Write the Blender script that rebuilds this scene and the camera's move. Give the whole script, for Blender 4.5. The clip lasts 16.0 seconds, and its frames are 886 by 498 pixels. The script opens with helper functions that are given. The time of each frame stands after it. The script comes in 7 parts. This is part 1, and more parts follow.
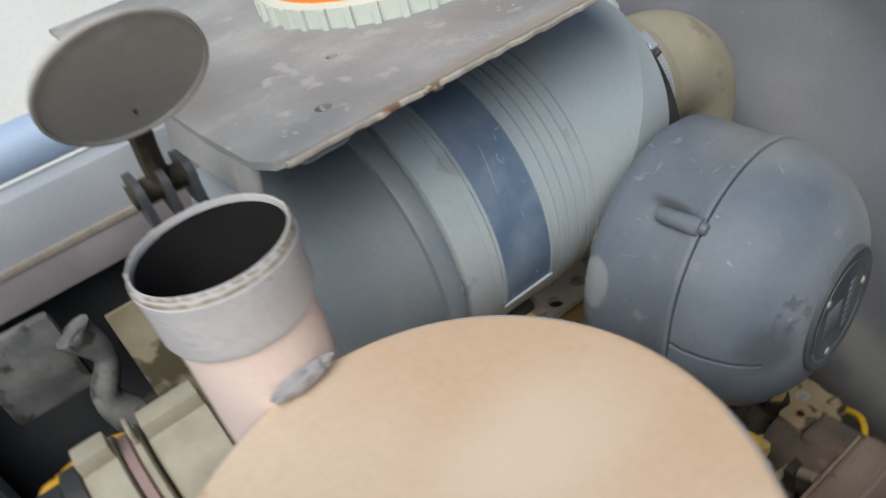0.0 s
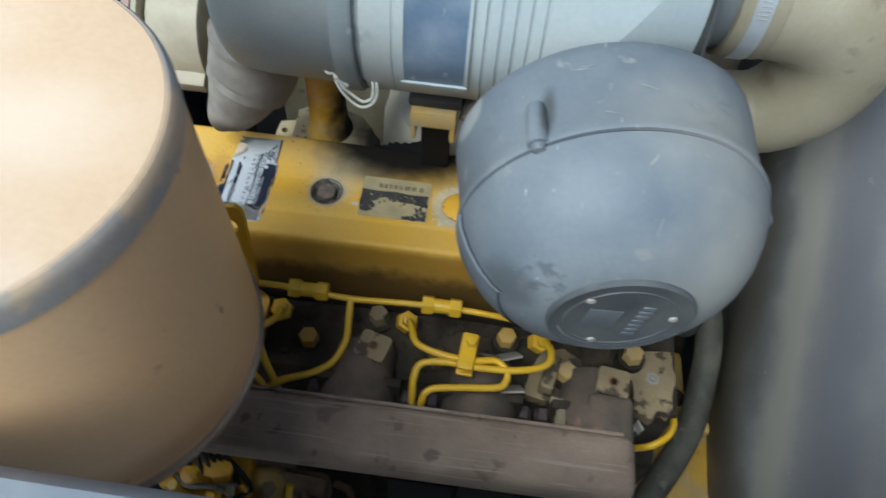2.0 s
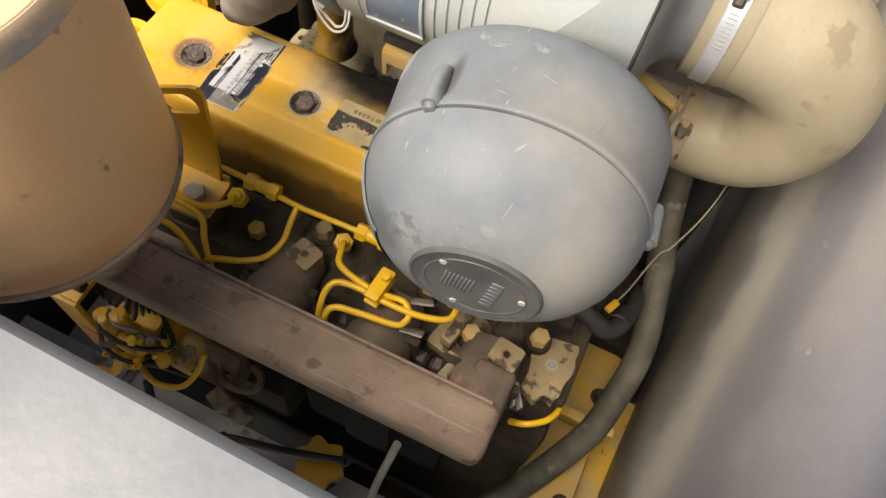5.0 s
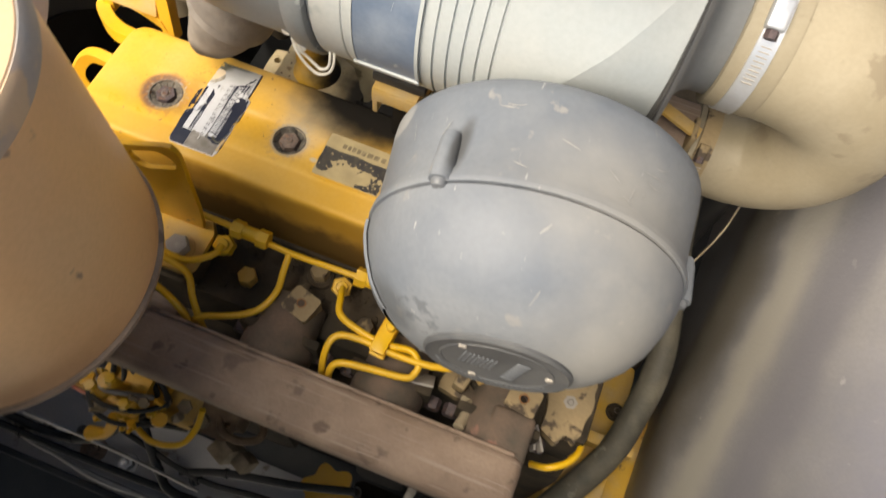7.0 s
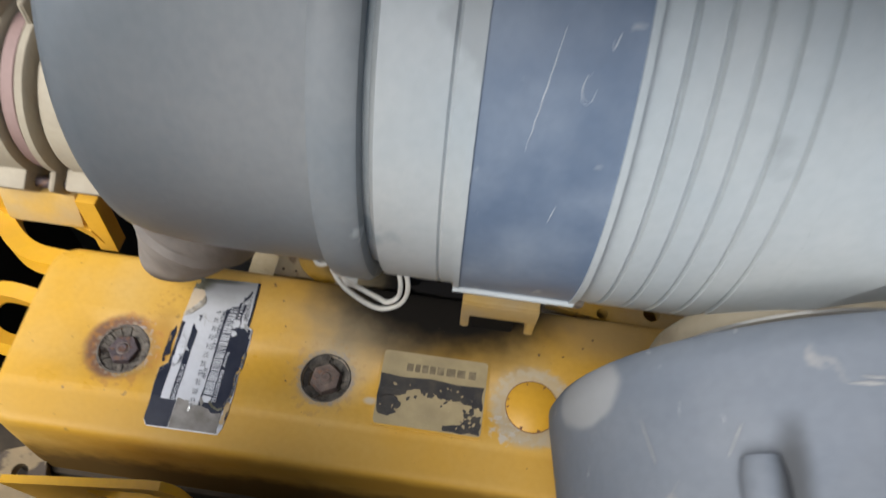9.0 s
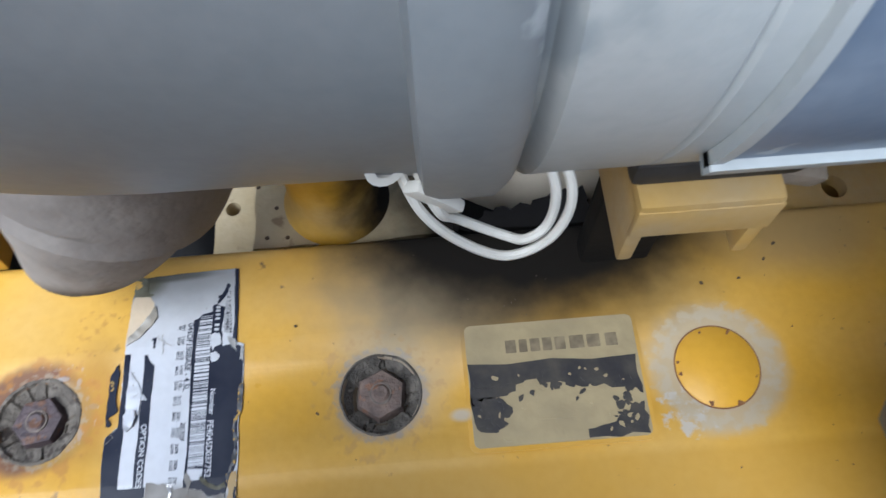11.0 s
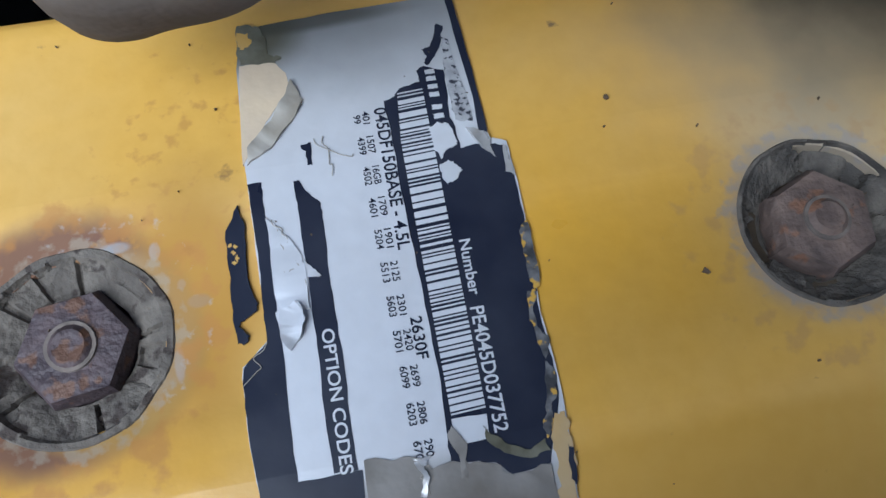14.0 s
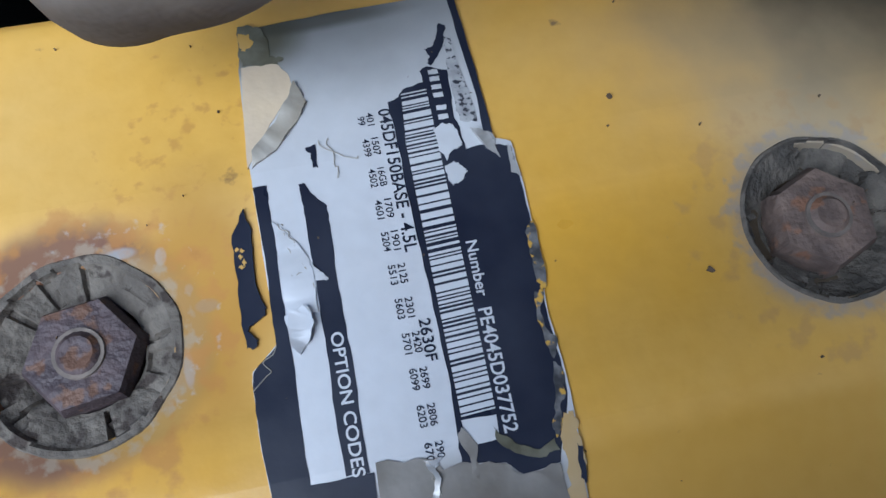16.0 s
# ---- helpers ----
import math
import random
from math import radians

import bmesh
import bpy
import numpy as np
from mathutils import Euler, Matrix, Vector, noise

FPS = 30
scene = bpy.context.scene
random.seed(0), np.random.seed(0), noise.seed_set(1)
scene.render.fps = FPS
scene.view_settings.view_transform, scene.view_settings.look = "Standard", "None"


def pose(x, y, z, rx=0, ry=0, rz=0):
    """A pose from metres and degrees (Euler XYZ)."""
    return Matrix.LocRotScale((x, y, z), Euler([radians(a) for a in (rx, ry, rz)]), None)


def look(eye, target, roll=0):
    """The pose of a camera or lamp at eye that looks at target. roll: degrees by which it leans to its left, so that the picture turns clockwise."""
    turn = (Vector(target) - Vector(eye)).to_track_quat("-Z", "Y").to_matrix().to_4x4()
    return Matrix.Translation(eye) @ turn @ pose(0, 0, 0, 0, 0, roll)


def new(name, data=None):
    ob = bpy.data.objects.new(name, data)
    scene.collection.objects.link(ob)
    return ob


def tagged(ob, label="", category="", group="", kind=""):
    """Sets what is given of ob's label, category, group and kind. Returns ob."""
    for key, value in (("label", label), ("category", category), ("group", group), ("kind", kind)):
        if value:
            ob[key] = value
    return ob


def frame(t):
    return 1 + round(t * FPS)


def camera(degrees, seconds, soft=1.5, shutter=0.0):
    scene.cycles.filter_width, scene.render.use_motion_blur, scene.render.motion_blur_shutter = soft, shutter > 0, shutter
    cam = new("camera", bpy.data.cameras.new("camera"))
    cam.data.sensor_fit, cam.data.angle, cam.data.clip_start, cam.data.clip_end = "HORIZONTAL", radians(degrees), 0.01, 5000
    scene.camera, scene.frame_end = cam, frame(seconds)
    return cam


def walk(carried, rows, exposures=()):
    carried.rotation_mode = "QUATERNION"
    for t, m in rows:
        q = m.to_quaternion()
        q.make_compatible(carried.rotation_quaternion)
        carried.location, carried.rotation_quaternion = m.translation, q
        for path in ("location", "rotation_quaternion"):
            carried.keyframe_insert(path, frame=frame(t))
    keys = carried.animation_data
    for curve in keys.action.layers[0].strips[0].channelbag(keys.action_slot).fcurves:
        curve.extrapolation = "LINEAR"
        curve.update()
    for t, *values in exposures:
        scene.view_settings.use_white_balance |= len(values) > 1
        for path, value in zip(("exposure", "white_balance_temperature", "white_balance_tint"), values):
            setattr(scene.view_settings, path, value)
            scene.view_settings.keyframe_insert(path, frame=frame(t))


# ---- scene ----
cam = camera(62.8, 16.0, shutter=0.5)
PATH = [
    (0, (-0.025, -0.375, 1.76), (0.732, 1.048, 0.577), -15.5),
    (0.2, (-0.003, -0.378, 1.749), (0.724, 1.066, 0.571), -11.5),
    (0.5, (0.033, -0.388, 1.765), (0.527, 1.071, 0.489), -7.9),
    (0.8, (0.068, -0.407, 1.766), (0.375, 1.006, 0.384), -2.9),
    (1, (0.098, -0.426, 1.775), (0.289, 0.872, 0.266), -0.5),
    (1.5, (0.191, -0.447, 1.785), (0.148, 0.698, 0.145), 1.7),
    (2, (0.279, -0.432, 1.782), (0.221, 0.662, 0.109), 4.6),
    (2.5, (0.348, -0.437, 1.783), (0.205, 0.615, 0.087), 5.7),
    (3, (0.396, -0.44, 1.78), (0.172, 0.576, 0.072), 6.6),
    (3.5, (0.43, -0.43, 1.793), (0.167, 0.541, 0.065), 8.1),
    (6, (0.425, -0.396, 1.828), (0.195, 0.465, 0.037), 11.5),
    (6.5, (0.405, -0.375, 1.832), (0.189, 0.45, 0.023), 10.8),
    (7, (0.372, -0.331, 1.812), (0.207, 0.501, 0.001), 10.9),
    (7.5, (0.336, -0.27, 1.782), (0.11, 0.65, 0.02), 5.4),
    (8, (0.296, -0.219, 1.738), (0.099, 0.703, -0.025), 4.9),
    (8.5, (0.257, -0.174, 1.703), (0.105, 0.793, -0.041), 3.3),
    (9, (0.219, -0.145, 1.653), (0.134, 0.823, -0.095), 3.3),
    (9.5, (0.205, -0.148, 1.566), (0.212, 0.791, -0.199), 8.8),
    (10, (0.189, -0.125, 1.538), (0.038, 0.759, -0.25), -3.7),
    (12.5, (0.095, -0.035, 1.37), (0.376, 0.663, -0.483), 6.0),
    (13, (0.064, -0.03, 1.344), (0.24, 0.584, -0.552), 3.2),
    (13.5, (0.055, -0.028, 1.327), (0.204, 0.548, -0.582), 4.0),
    (14, (0.054, -0.032, 1.323), (0.219, 0.56, -0.58), 5.4),
    (14.5, (0.054, -0.03, 1.326), (0.228, 0.527, -0.587), 7.5),
    (15, (0.053, -0.03, 1.324), (0.237, 0.534, -0.586), 8.2),
    (15.5, (0.05, -0.029, 1.325), (0.239, 0.534, -0.585), 8.5),
    (16, (0.051, -0.029, 1.324), (0.244, 0.523, -0.589), 8.3),
]
EXPOSURES = [(0.0, -0.17, 6000, 5), (1.0, -0.08, 5900, 3), (1.5, 0.0, 5500, -2), (2.0, 0.46, 5500, -3), (2.5, 0.78, 6200, 4), (3.0, 0.9, 7500, 9), (3.5, 0.98, 7600, 9), (7.0, 1.02, 7600, 9), (7.5, 0.69, 6700, 8), (8.0, 0.63, 6900, 10), (8.5, 0.48, 6400, 10), (9.0, 0.31, 6200, 9), (9.5, 0.38, 5650, 10), (10.0, 0.58, 5450, 9), (12.5, 0.71, 5400, 7), (13.0, 0.52, 5350, 7), (14.0, 0.3, 5150, 6), (16.0, 0.3, 5100, 6)]
walk(cam, [(t, look(eye, target, roll)) for t, eye, target, roll in PATH], EXPOSURES)

# ---- world and light ----
world = bpy.data.worlds.new("sky")
scene.world = world
world.use_nodes = True
wn = world.node_tree.nodes
sky = wn.new("ShaderNodeTexSky")
sky.sky_type, sky.sun_disc = "NISHITA", False
sky.sun_elevation, sky.sun_rotation = radians(52), radians(221)
world.node_tree.links.new(sky.outputs[0], wn["Background"].inputs[0])
wn["Background"].inputs[1].default_value = 0.075
sun = new("sun", bpy.data.lights.new("sun", "SUN"))
sun.data.energy, sun.data.angle, sun.data.color = 4.8, radians(54), (1.0, 0.95, 0.88)
sun.matrix_world = look((-1.4, -1.85, 4.3), (0.2, 0, 1.2))


# ---- materials ----
def mat(name, base, rough=0.6, metal=0.0, dust=None, dust_amount=0.45, scale=18.0, grain=260.0, bump=0.15, relief=0.0015, wear=None, wear_amount=0.0, wear_scale=35.0, coat=0.0, spec=0.5):
    """A painted, plastic or metal surface with dust, fine grain and worn spots."""
    m = bpy.data.materials.new(name)
    m.use_nodes = True
    nt = m.node_tree
    n, link = nt.nodes, nt.links.new
    bsdf = n["Principled BSDF"]
    co = n.new("ShaderNodeTexCoord")
    big, small = n.new("ShaderNodeTexNoise"), n.new("ShaderNodeTexNoise")
    for node, s, d in ((big, scale, 5.0), (small, grain, 3.0)):
        node.inputs["Scale"].default_value, node.inputs["Detail"].default_value = s, d
        link(co.outputs["Object"], node.inputs["Vector"])
    dust = dust or tuple(min(1.0, c * 1.25 + 0.02) for c in base)

    def mix(fac, a, b):
        x = n.new("ShaderNodeMix")
        x.data_type = "RGBA"
        for sock, v in ((x.inputs["A"], a), (x.inputs["B"], b)):
            if isinstance(v, tuple):
                sock.default_value = (*v, 1)
            else:
                link(v, sock)
        link(fac, x.inputs["Factor"])
        return x.outputs["Result"]

    def ramp(src, lo, hi, top=1.0):
        r = n.new("ShaderNodeMapRange")
        r.inputs["From Min"].default_value, r.inputs["From Max"].default_value = lo, hi
        r.inputs["To Max"].default_value = top
        link(src, r.inputs["Value"])
        return r.outputs["Result"]

    col = mix(ramp(big.outputs["Fac"], 0.38, 0.68, dust_amount), base, dust)
    col = mix(ramp(small.outputs["Fac"], 0.35, 0.75, 0.22), col, tuple(c * 0.7 for c in base))
    if wear:
        spot = n.new("ShaderNodeTexNoise")
        spot.inputs["Scale"].default_value, spot.inputs["Detail"].default_value = wear_scale, 8.0
        link(co.outputs["Object"], spot.inputs["Vector"])
        edge = 0.72 - 0.24 * wear_amount
        col = mix(ramp(spot.outputs["Fac"], edge, edge + 0.05), col, wear)
    link(col, bsdf.inputs["Base Color"])
    link(ramp(big.outputs["Fac"], 0.3, 0.7, 1.0), (rr := n.new("ShaderNodeMath")).inputs[0])
    rr.operation = "MULTIPLY_ADD"
    rr.inputs[1].default_value, rr.inputs[2].default_value = 0.18, rough - 0.09
    link(rr.outputs[0], bsdf.inputs["Roughness"])
    bsdf.inputs["Metallic"].default_value = metal
    bsdf.inputs["Coat Weight"].default_value, bsdf.inputs["Specular IOR Level"].default_value = coat, spec
    b = n.new("ShaderNodeBump")
    b.inputs["Strength"].default_value, b.inputs["Distance"].default_value = bump, relief
    link(small.outputs["Fac"], b.inputs["Height"])
    link(b.outputs[0], bsdf.inputs["Normal"])
    return m


YELLOW = mat("yellow_paint", (0.68, 0.36, 0.012), 0.42, dust=(0.55, 0.34, 0.09), dust_amount=0.4, scale=14, wear=(0.2, 0.12, 0.05), wear_amount=0.12, wear_scale=70, bump=0.08)


def stains_and_shade(m, spots):
    """Soot, rust, mud and painted-in shade on a part: (place, radius, soft, colour, strength), with an uneven outline.
    """
    nt = m.node_tree
    n, link = nt.nodes, nt.links.new
    base = n["Principled BSDF"].inputs["Base Color"]
    co = n.new("ShaderNodeTexCoord")
    rough = n.new("ShaderNodeTexNoise")
    rough.inputs["Scale"].default_value, rough.inputs["Detail"].default_value = 55.0, 6.0
    link(co.outputs["Object"], rough.inputs["Vector"])
    for place, radius, soft, colour, strength, *jagged_by in spots:
        jag_by = jagged_by[0] if jagged_by else 0.35
        off, size, far = n.new("ShaderNodeVectorMath"), n.new("ShaderNodeVectorMath"), n.new("ShaderNodeVectorMath")
        off.operation, size.operation, far.operation = "SUBTRACT", "DIVIDE", "LENGTH"
        off.inputs[1].default_value, size.inputs[1].default_value = place, radius
        link(co.outputs["Object"], off.inputs[0])
        link(off.outputs[0], size.inputs[0])
        link(size.outputs[0], far.inputs[0])
        jag = n.new("ShaderNodeMath")
        jag.operation, jag.inputs[1].default_value = "MULTIPLY_ADD", jag_by
        link(rough.outputs["Fac"], jag.inputs[0])
        link(far.outputs["Value"], jag.inputs[2])
        fade = n.new("ShaderNodeMapRange")
        fade.interpolation_type = "SMOOTHSTEP"
        for key, v in (("From Min", 1 + jag_by / 2 - soft), ("From Max", 1 + jag_by / 2), ("To Min", strength), ("To Max", 0.0)):
            fade.inputs[key].default_value = v
        link(jag.outputs[0], fade.inputs["Value"])
        x = n.new("ShaderNodeMix")
        x.data_type = "RGBA"
        link(base.links[0].from_socket, x.inputs["A"])
        x.inputs["B"].default_value = (*colour, 1)
        link(fade.outputs["Result"], x.inputs["Factor"])
        link(x.outputs["Result"], base)
        dull = n.new("ShaderNodeMix")
        gloss = n["Principled BSDF"].inputs["Roughness"]
        link(gloss.links[0].from_socket, dull.inputs["A"])
        dull.inputs["B"].default_value = 0.85
        link(fade.outputs["Result"], dull.inputs["Factor"])
        link(dull.outputs["Result"], gloss)
        shine, flat = n["Principled BSDF"].inputs["Specular IOR Level"], n.new("ShaderNodeMix")
        flat.inputs["A"].default_value, flat.inputs["B"].default_value = shine.default_value, 0.12
        if shine.links:
            link(shine.links[0].from_socket, flat.inputs["A"])
        link(fade.outputs["Result"], flat.inputs["Factor"])
        link(flat.outputs["Result"], shine)
    return m


COVER_YELLOW = stains_and_shade(
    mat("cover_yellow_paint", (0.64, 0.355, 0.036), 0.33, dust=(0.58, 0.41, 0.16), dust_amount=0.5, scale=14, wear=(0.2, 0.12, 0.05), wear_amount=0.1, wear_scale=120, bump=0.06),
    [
        # front slope and side: shade and grime painted brown, darkest low down
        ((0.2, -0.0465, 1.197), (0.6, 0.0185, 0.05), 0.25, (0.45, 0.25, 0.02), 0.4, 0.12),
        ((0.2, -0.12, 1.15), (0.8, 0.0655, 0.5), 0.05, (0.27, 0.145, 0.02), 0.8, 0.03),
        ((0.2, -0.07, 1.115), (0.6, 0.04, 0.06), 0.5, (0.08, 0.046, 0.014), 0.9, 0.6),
        ((0.004, 0.0, 1.2), (0.034, 0.031, 0.05), 0.8, (0.42, 0.21, 0.045), 0.75),
        ((-0.0025, 0.001, 1.2), (0.0255, 0.025, 0.05), 0.25, (0.16, 0.088, 0.07), 0.9, 0.3),
        ((0.005, -0.0015, 1.2), (0.0185, 0.0188, 0.05), 0.2, (0.4, 0.25, 0.07), 0.8, 0.2),
        ((0.008, 0.0015, 1.2), (0.0165, 0.016, 0.05), 0.35, (0.28, 0.24, 0.185), 0.8),
        ((0.0215, 0.0043, 1.2), (0.0026, 0.0016, 0.02), 0.4, (0.26, 0.275, 0.29), 0.85, 0.6),
        ((0.0146, 0.0145, 1.2), (0.0012, 0.002, 0.02), 0.4, (0.36, 0.38, 0.41), 0.85, 0.6),
        ((0.0075, 0.0162, 1.2), (0.0035, 0.0014, 0.02), 0.5, (0.3, 0.31, 0.32), 0.8, 0.8),
        ((0.0175, -0.006, 1.2), (0.001, 0.0036, 0.02), 0.5, (0.34, 0.36, 0.39), 0.85, 0.8),
        ((0.0188, 0.0078, 1.2), (0.001, 0.0012, 0.02), 0.5, (0.34, 0.35, 0.36), 0.8, 0.8),
        ((0.139, 0.006, 1.2), (0.031, 0.033, 0.05), 0.8, (0.44, 0.35, 0.22), 0.8),
        ((0.135, 0.0, 1.2), (0.021, 0.021, 0.05), 0.3, (0.3, 0.26, 0.22), 0.8),
        ((0.269, 0.0, 1.2), (0.031, 0.03, 0.05), 0.3, (0.42, 0.37, 0.28), 0.75),
        ((0.022, 0.008, 1.2), (0.016, 0.03, 0.05), 0.7, (0.36, 0.19, 0.03), 0.7),
        ((0.155, 0.042, 1.2), (0.075, 0.048, 0.05), 0.9, (0.38, 0.32, 0.22), 0.85),
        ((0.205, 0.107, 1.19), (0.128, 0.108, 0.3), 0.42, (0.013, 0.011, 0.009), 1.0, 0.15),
        ((0.32, 0.06, 1.2), (0.06, 0.035, 0.1), 0.9, (0.3, 0.22, 0.12), 0.65),
        ((0.166, -0.011, 1.2), (0.006, 0.0035, 0.05), 0.7, (0.5, 0.46, 0.38), 0.8),
    ],
)


def chipping(m, place, inner, outer, colour, scale, cut, strength=0.9):
    """Chipped or rusty bits in a ring round a place."""
    nt = m.node_tree
    n, link = nt.nodes, nt.links.new
    base = n["Principled BSDF"].inputs["Base Color"]
    co, far, tex = n.new("ShaderNodeTexCoord"), n.new("ShaderNodeVectorMath"), n.new("ShaderNodeTexNoise")
    far.operation, far.inputs[1].default_value = "DISTANCE", place
    link(co.outputs["Object"], far.inputs[0])
    link(co.outputs["Object"], tex.inputs["Vector"])
    tex.inputs["Scale"].default_value, tex.inputs["Detail"].default_value = scale, 6.0
    mid, half = (inner + outer) / 2, (outer - inner) / 2
    off, band, bits, both = n.new("ShaderNodeMath"), n.new("ShaderNodeMapRange"), n.new("ShaderNodeMapRange"), n.new("ShaderNodeMath")
    off.operation, off.inputs[1].default_value = "SUBTRACT", mid
    wide = n.new("ShaderNodeMath")
    wide.operation = "ABSOLUTE"
    link(far.outputs["Value"], off.inputs[0])
    link(off.outputs[0], wide.inputs[0])
    for key, v in (("From Min", half * 0.3), ("From Max", half), ("To Min", 0.0), ("To Max", 0.16)):
        band.inputs[key].default_value = v
    link(wide.outputs[0], band.inputs["Value"])
    both.operation = "SUBTRACT"
    link(tex.outputs["Fac"], both.inputs[0])
    link(band.outputs["Result"], both.inputs[1])
    for key, v in (("From Min", cut - 0.02), ("From Max", cut + 0.1), ("To Max", strength)):
        bits.inputs[key].default_value = v
    link(both.outputs[0], bits.inputs["Value"])
    gate = n.new("ShaderNodeMath")
    gate.operation = "LESS_THAN"
    gate.inputs[1].default_value = half * 1.15
    link(wide.outputs[0], gate.inputs[0])
    fac = n.new("ShaderNodeMath")
    fac.operation = "MULTIPLY"
    link(bits.outputs["Result"], fac.inputs[0])
    link(gate.outputs[0], fac.inputs[1])
    x = n.new("ShaderNodeMix")
    x.data_type = "RGBA"
    link(base.links[0].from_socket, x.inputs["A"])
    x.inputs["B"].default_value = (*colour, 1)
    link(fac.outputs[0], x.inputs["Factor"])
    link(x.outputs["Result"], base)
    return m


BOLT_A, BOLT_B = (0.0, 0.0, 1.2), (0.135, 0.0, 1.2)
chipping(COVER_YELLOW, BOLT_A, 0.0165, 0.029, (0.4, 0.19, 0.05), 190, 0.5, 0.6)
chipping(COVER_YELLOW, BOLT_A, 0.0155, 0.0205, (0.33, 0.29, 0.22), 300, 0.5, 0.55)
chipping(COVER_YELLOW, (0.006, 0.004, 1.2), 0.0115, 0.0225, (0.4, 0.42, 0.42), 420, 0.62, 0.45)
chipping(COVER_YELLOW, BOLT_B, 0.015, 0.0205, (0.3, 0.28, 0.26), 300, 0.48, 0.6)
chipping(COVER_YELLOW, BOLT_B, 0.016, 0.03, (0.38, 0.24, 0.11), 220, 0.52, 0.4)
chipping(COVER_YELLOW, (0.03, 0.03, 1.2), 0.0, 0.03, (0.42, 0.22, 0.05), 320, 0.56, 0.6)
chipping(COVER_YELLOW, (0.254, -0.016, 1.2), 0.0, 0.012, (0.5, 0.48, 0.44), 240, 0.47, 0.8)
chipping(COVER_YELLOW, (0.269, 0.0, 1.2), 0.017, 0.028, (0.46, 0.4, 0.3), 200, 0.44, 0.6)
SOOTY_YELLOW = stains_and_shade(
    mat("sooty_yellow_paint", (0.6, 0.34, 0.02), 0.55, dust=(0.5, 0.38, 0.2), dust_amount=0.8, scale=24),
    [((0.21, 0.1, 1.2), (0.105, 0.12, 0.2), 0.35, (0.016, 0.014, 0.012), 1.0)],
)
BASE_TAN = stains_and_shade(mat("pale_dusty_flange", (0.44, 0.35, 0.2), 0.75, dust=(0.5, 0.42, 0.28), dust_amount=0.9, scale=40, wear=(0.25, 0.18, 0.1), wear_amount=0.3, wear_scale=60, bump=0.3), [((0.19, 0.09, 1.18), (0.07, 0.06, 0.1), 0.6, (0.016, 0.014, 0.012), 1.0)])
YELLOW_DUSTY = mat("dusty_yellow_paint", (0.58, 0.34, 0.04), 0.62, dust=(0.42, 0.32, 0.18), dust_amount=0.9, scale=20, wear=(0.16, 0.1, 0.05), wear_amount=0.3)
PIPE_YELLOW = mat("fuel_line_yellow", (0.72, 0.42, 0.012), 0.4, dust=(0.5, 0.33, 0.07), dust_amount=0.35, scale=40, bump=0.06)
GREY_PLASTIC = mat("slate_grey_plastic", (0.1, 0.112, 0.13), 0.5, dust=(0.17, 0.172, 0.175), dust_amount=0.7, scale=9, bump=0.06, wear=(0.26, 0.26, 0.26), wear_amount=0.12, wear_scale=26)


def scuffs(m, colour, stretch, cut=0.7, turn=30):
    """Thin pale scratches: noise drawn out one way."""
    nt = m.node_tree
    n, link = nt.nodes, nt.links.new
    base = n["Principled BSDF"].inputs["Base Color"]
    co, mp, tex = n.new("ShaderNodeTexCoord"), n.new("ShaderNodeMapping"), n.new("ShaderNodeTexNoise")
    mp.inputs["Scale"].default_value, mp.inputs["Rotation"].default_value = stretch, (radians(turn), radians(20), radians(turn))
    tex.inputs["Scale"].default_value, tex.inputs["Detail"].default_value = 1.0, 3.0
    link(co.outputs["Object"], mp.inputs["Vector"])
    link(mp.outputs[0], tex.inputs["Vector"])
    r, x = n.new("ShaderNodeMapRange"), n.new("ShaderNodeMix")
    r.inputs["From Min"].default_value, r.inputs["From Max"].default_value, r.inputs["To Max"].default_value = cut, cut + 0.05, 0.75
    link(tex.outputs["Fac"], r.inputs["Value"])
    x.data_type = "RGBA"
    link(base.links[0].from_socket, x.inputs["A"])
    x.inputs["B"].default_value = (*colour, 1)
    link(r.outputs["Result"], x.inputs["Factor"])
    link(x.outputs["Result"], base)
    return m


PC_PLASTIC = scuffs(
    stains_and_shade(
        mat("scuffed_slate_plastic", (0.105, 0.122, 0.15), 0.6, dust=(0.21, 0.222, 0.236), dust_amount=0.85, scale=8, bump=0.06, wear=(0.19, 0.193, 0.198), wear_amount=0.3, wear_scale=48),
        [
            ((0.27, -0.049, 1.379), (0.014, 0.014, 0.03), 0.25, (0.3, 0.3, 0.295), 0.6),
            # dark streak beside the screw lug
            ((0.322, -0.088, 1.442), (0.008, 0.028, 0.03), 0.6, (0.05, 0.05, 0.05), 0.8),
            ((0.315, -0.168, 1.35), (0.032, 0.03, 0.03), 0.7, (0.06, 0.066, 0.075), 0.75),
            # paler over the upper right of the shell and dome
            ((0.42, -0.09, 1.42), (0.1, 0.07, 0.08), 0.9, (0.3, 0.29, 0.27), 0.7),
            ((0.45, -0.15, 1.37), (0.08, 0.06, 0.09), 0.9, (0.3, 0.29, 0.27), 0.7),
        ],
    ),
    (0.36, 0.36, 0.355), (330.0, 60.0, 110.0), 0.71,
)
LIGHT_GREY = mat("light_grey_paint", (0.375, 0.412, 0.43), 0.46, dust=(0.47, 0.475, 0.455), dust_amount=0.75, scale=9, bump=0.08, wear=(0.3, 0.325, 0.335), wear_amount=0.42, wear_scale=20)
BAND_GREY = mat("clamp_band_grey", (0.2, 0.225, 0.245), 0.46, dust=(0.29, 0.3, 0.3), dust_amount=0.8, scale=14, bump=0.06, wear=(0.4, 0.42, 0.43), wear_amount=0.2, wear_scale=60)
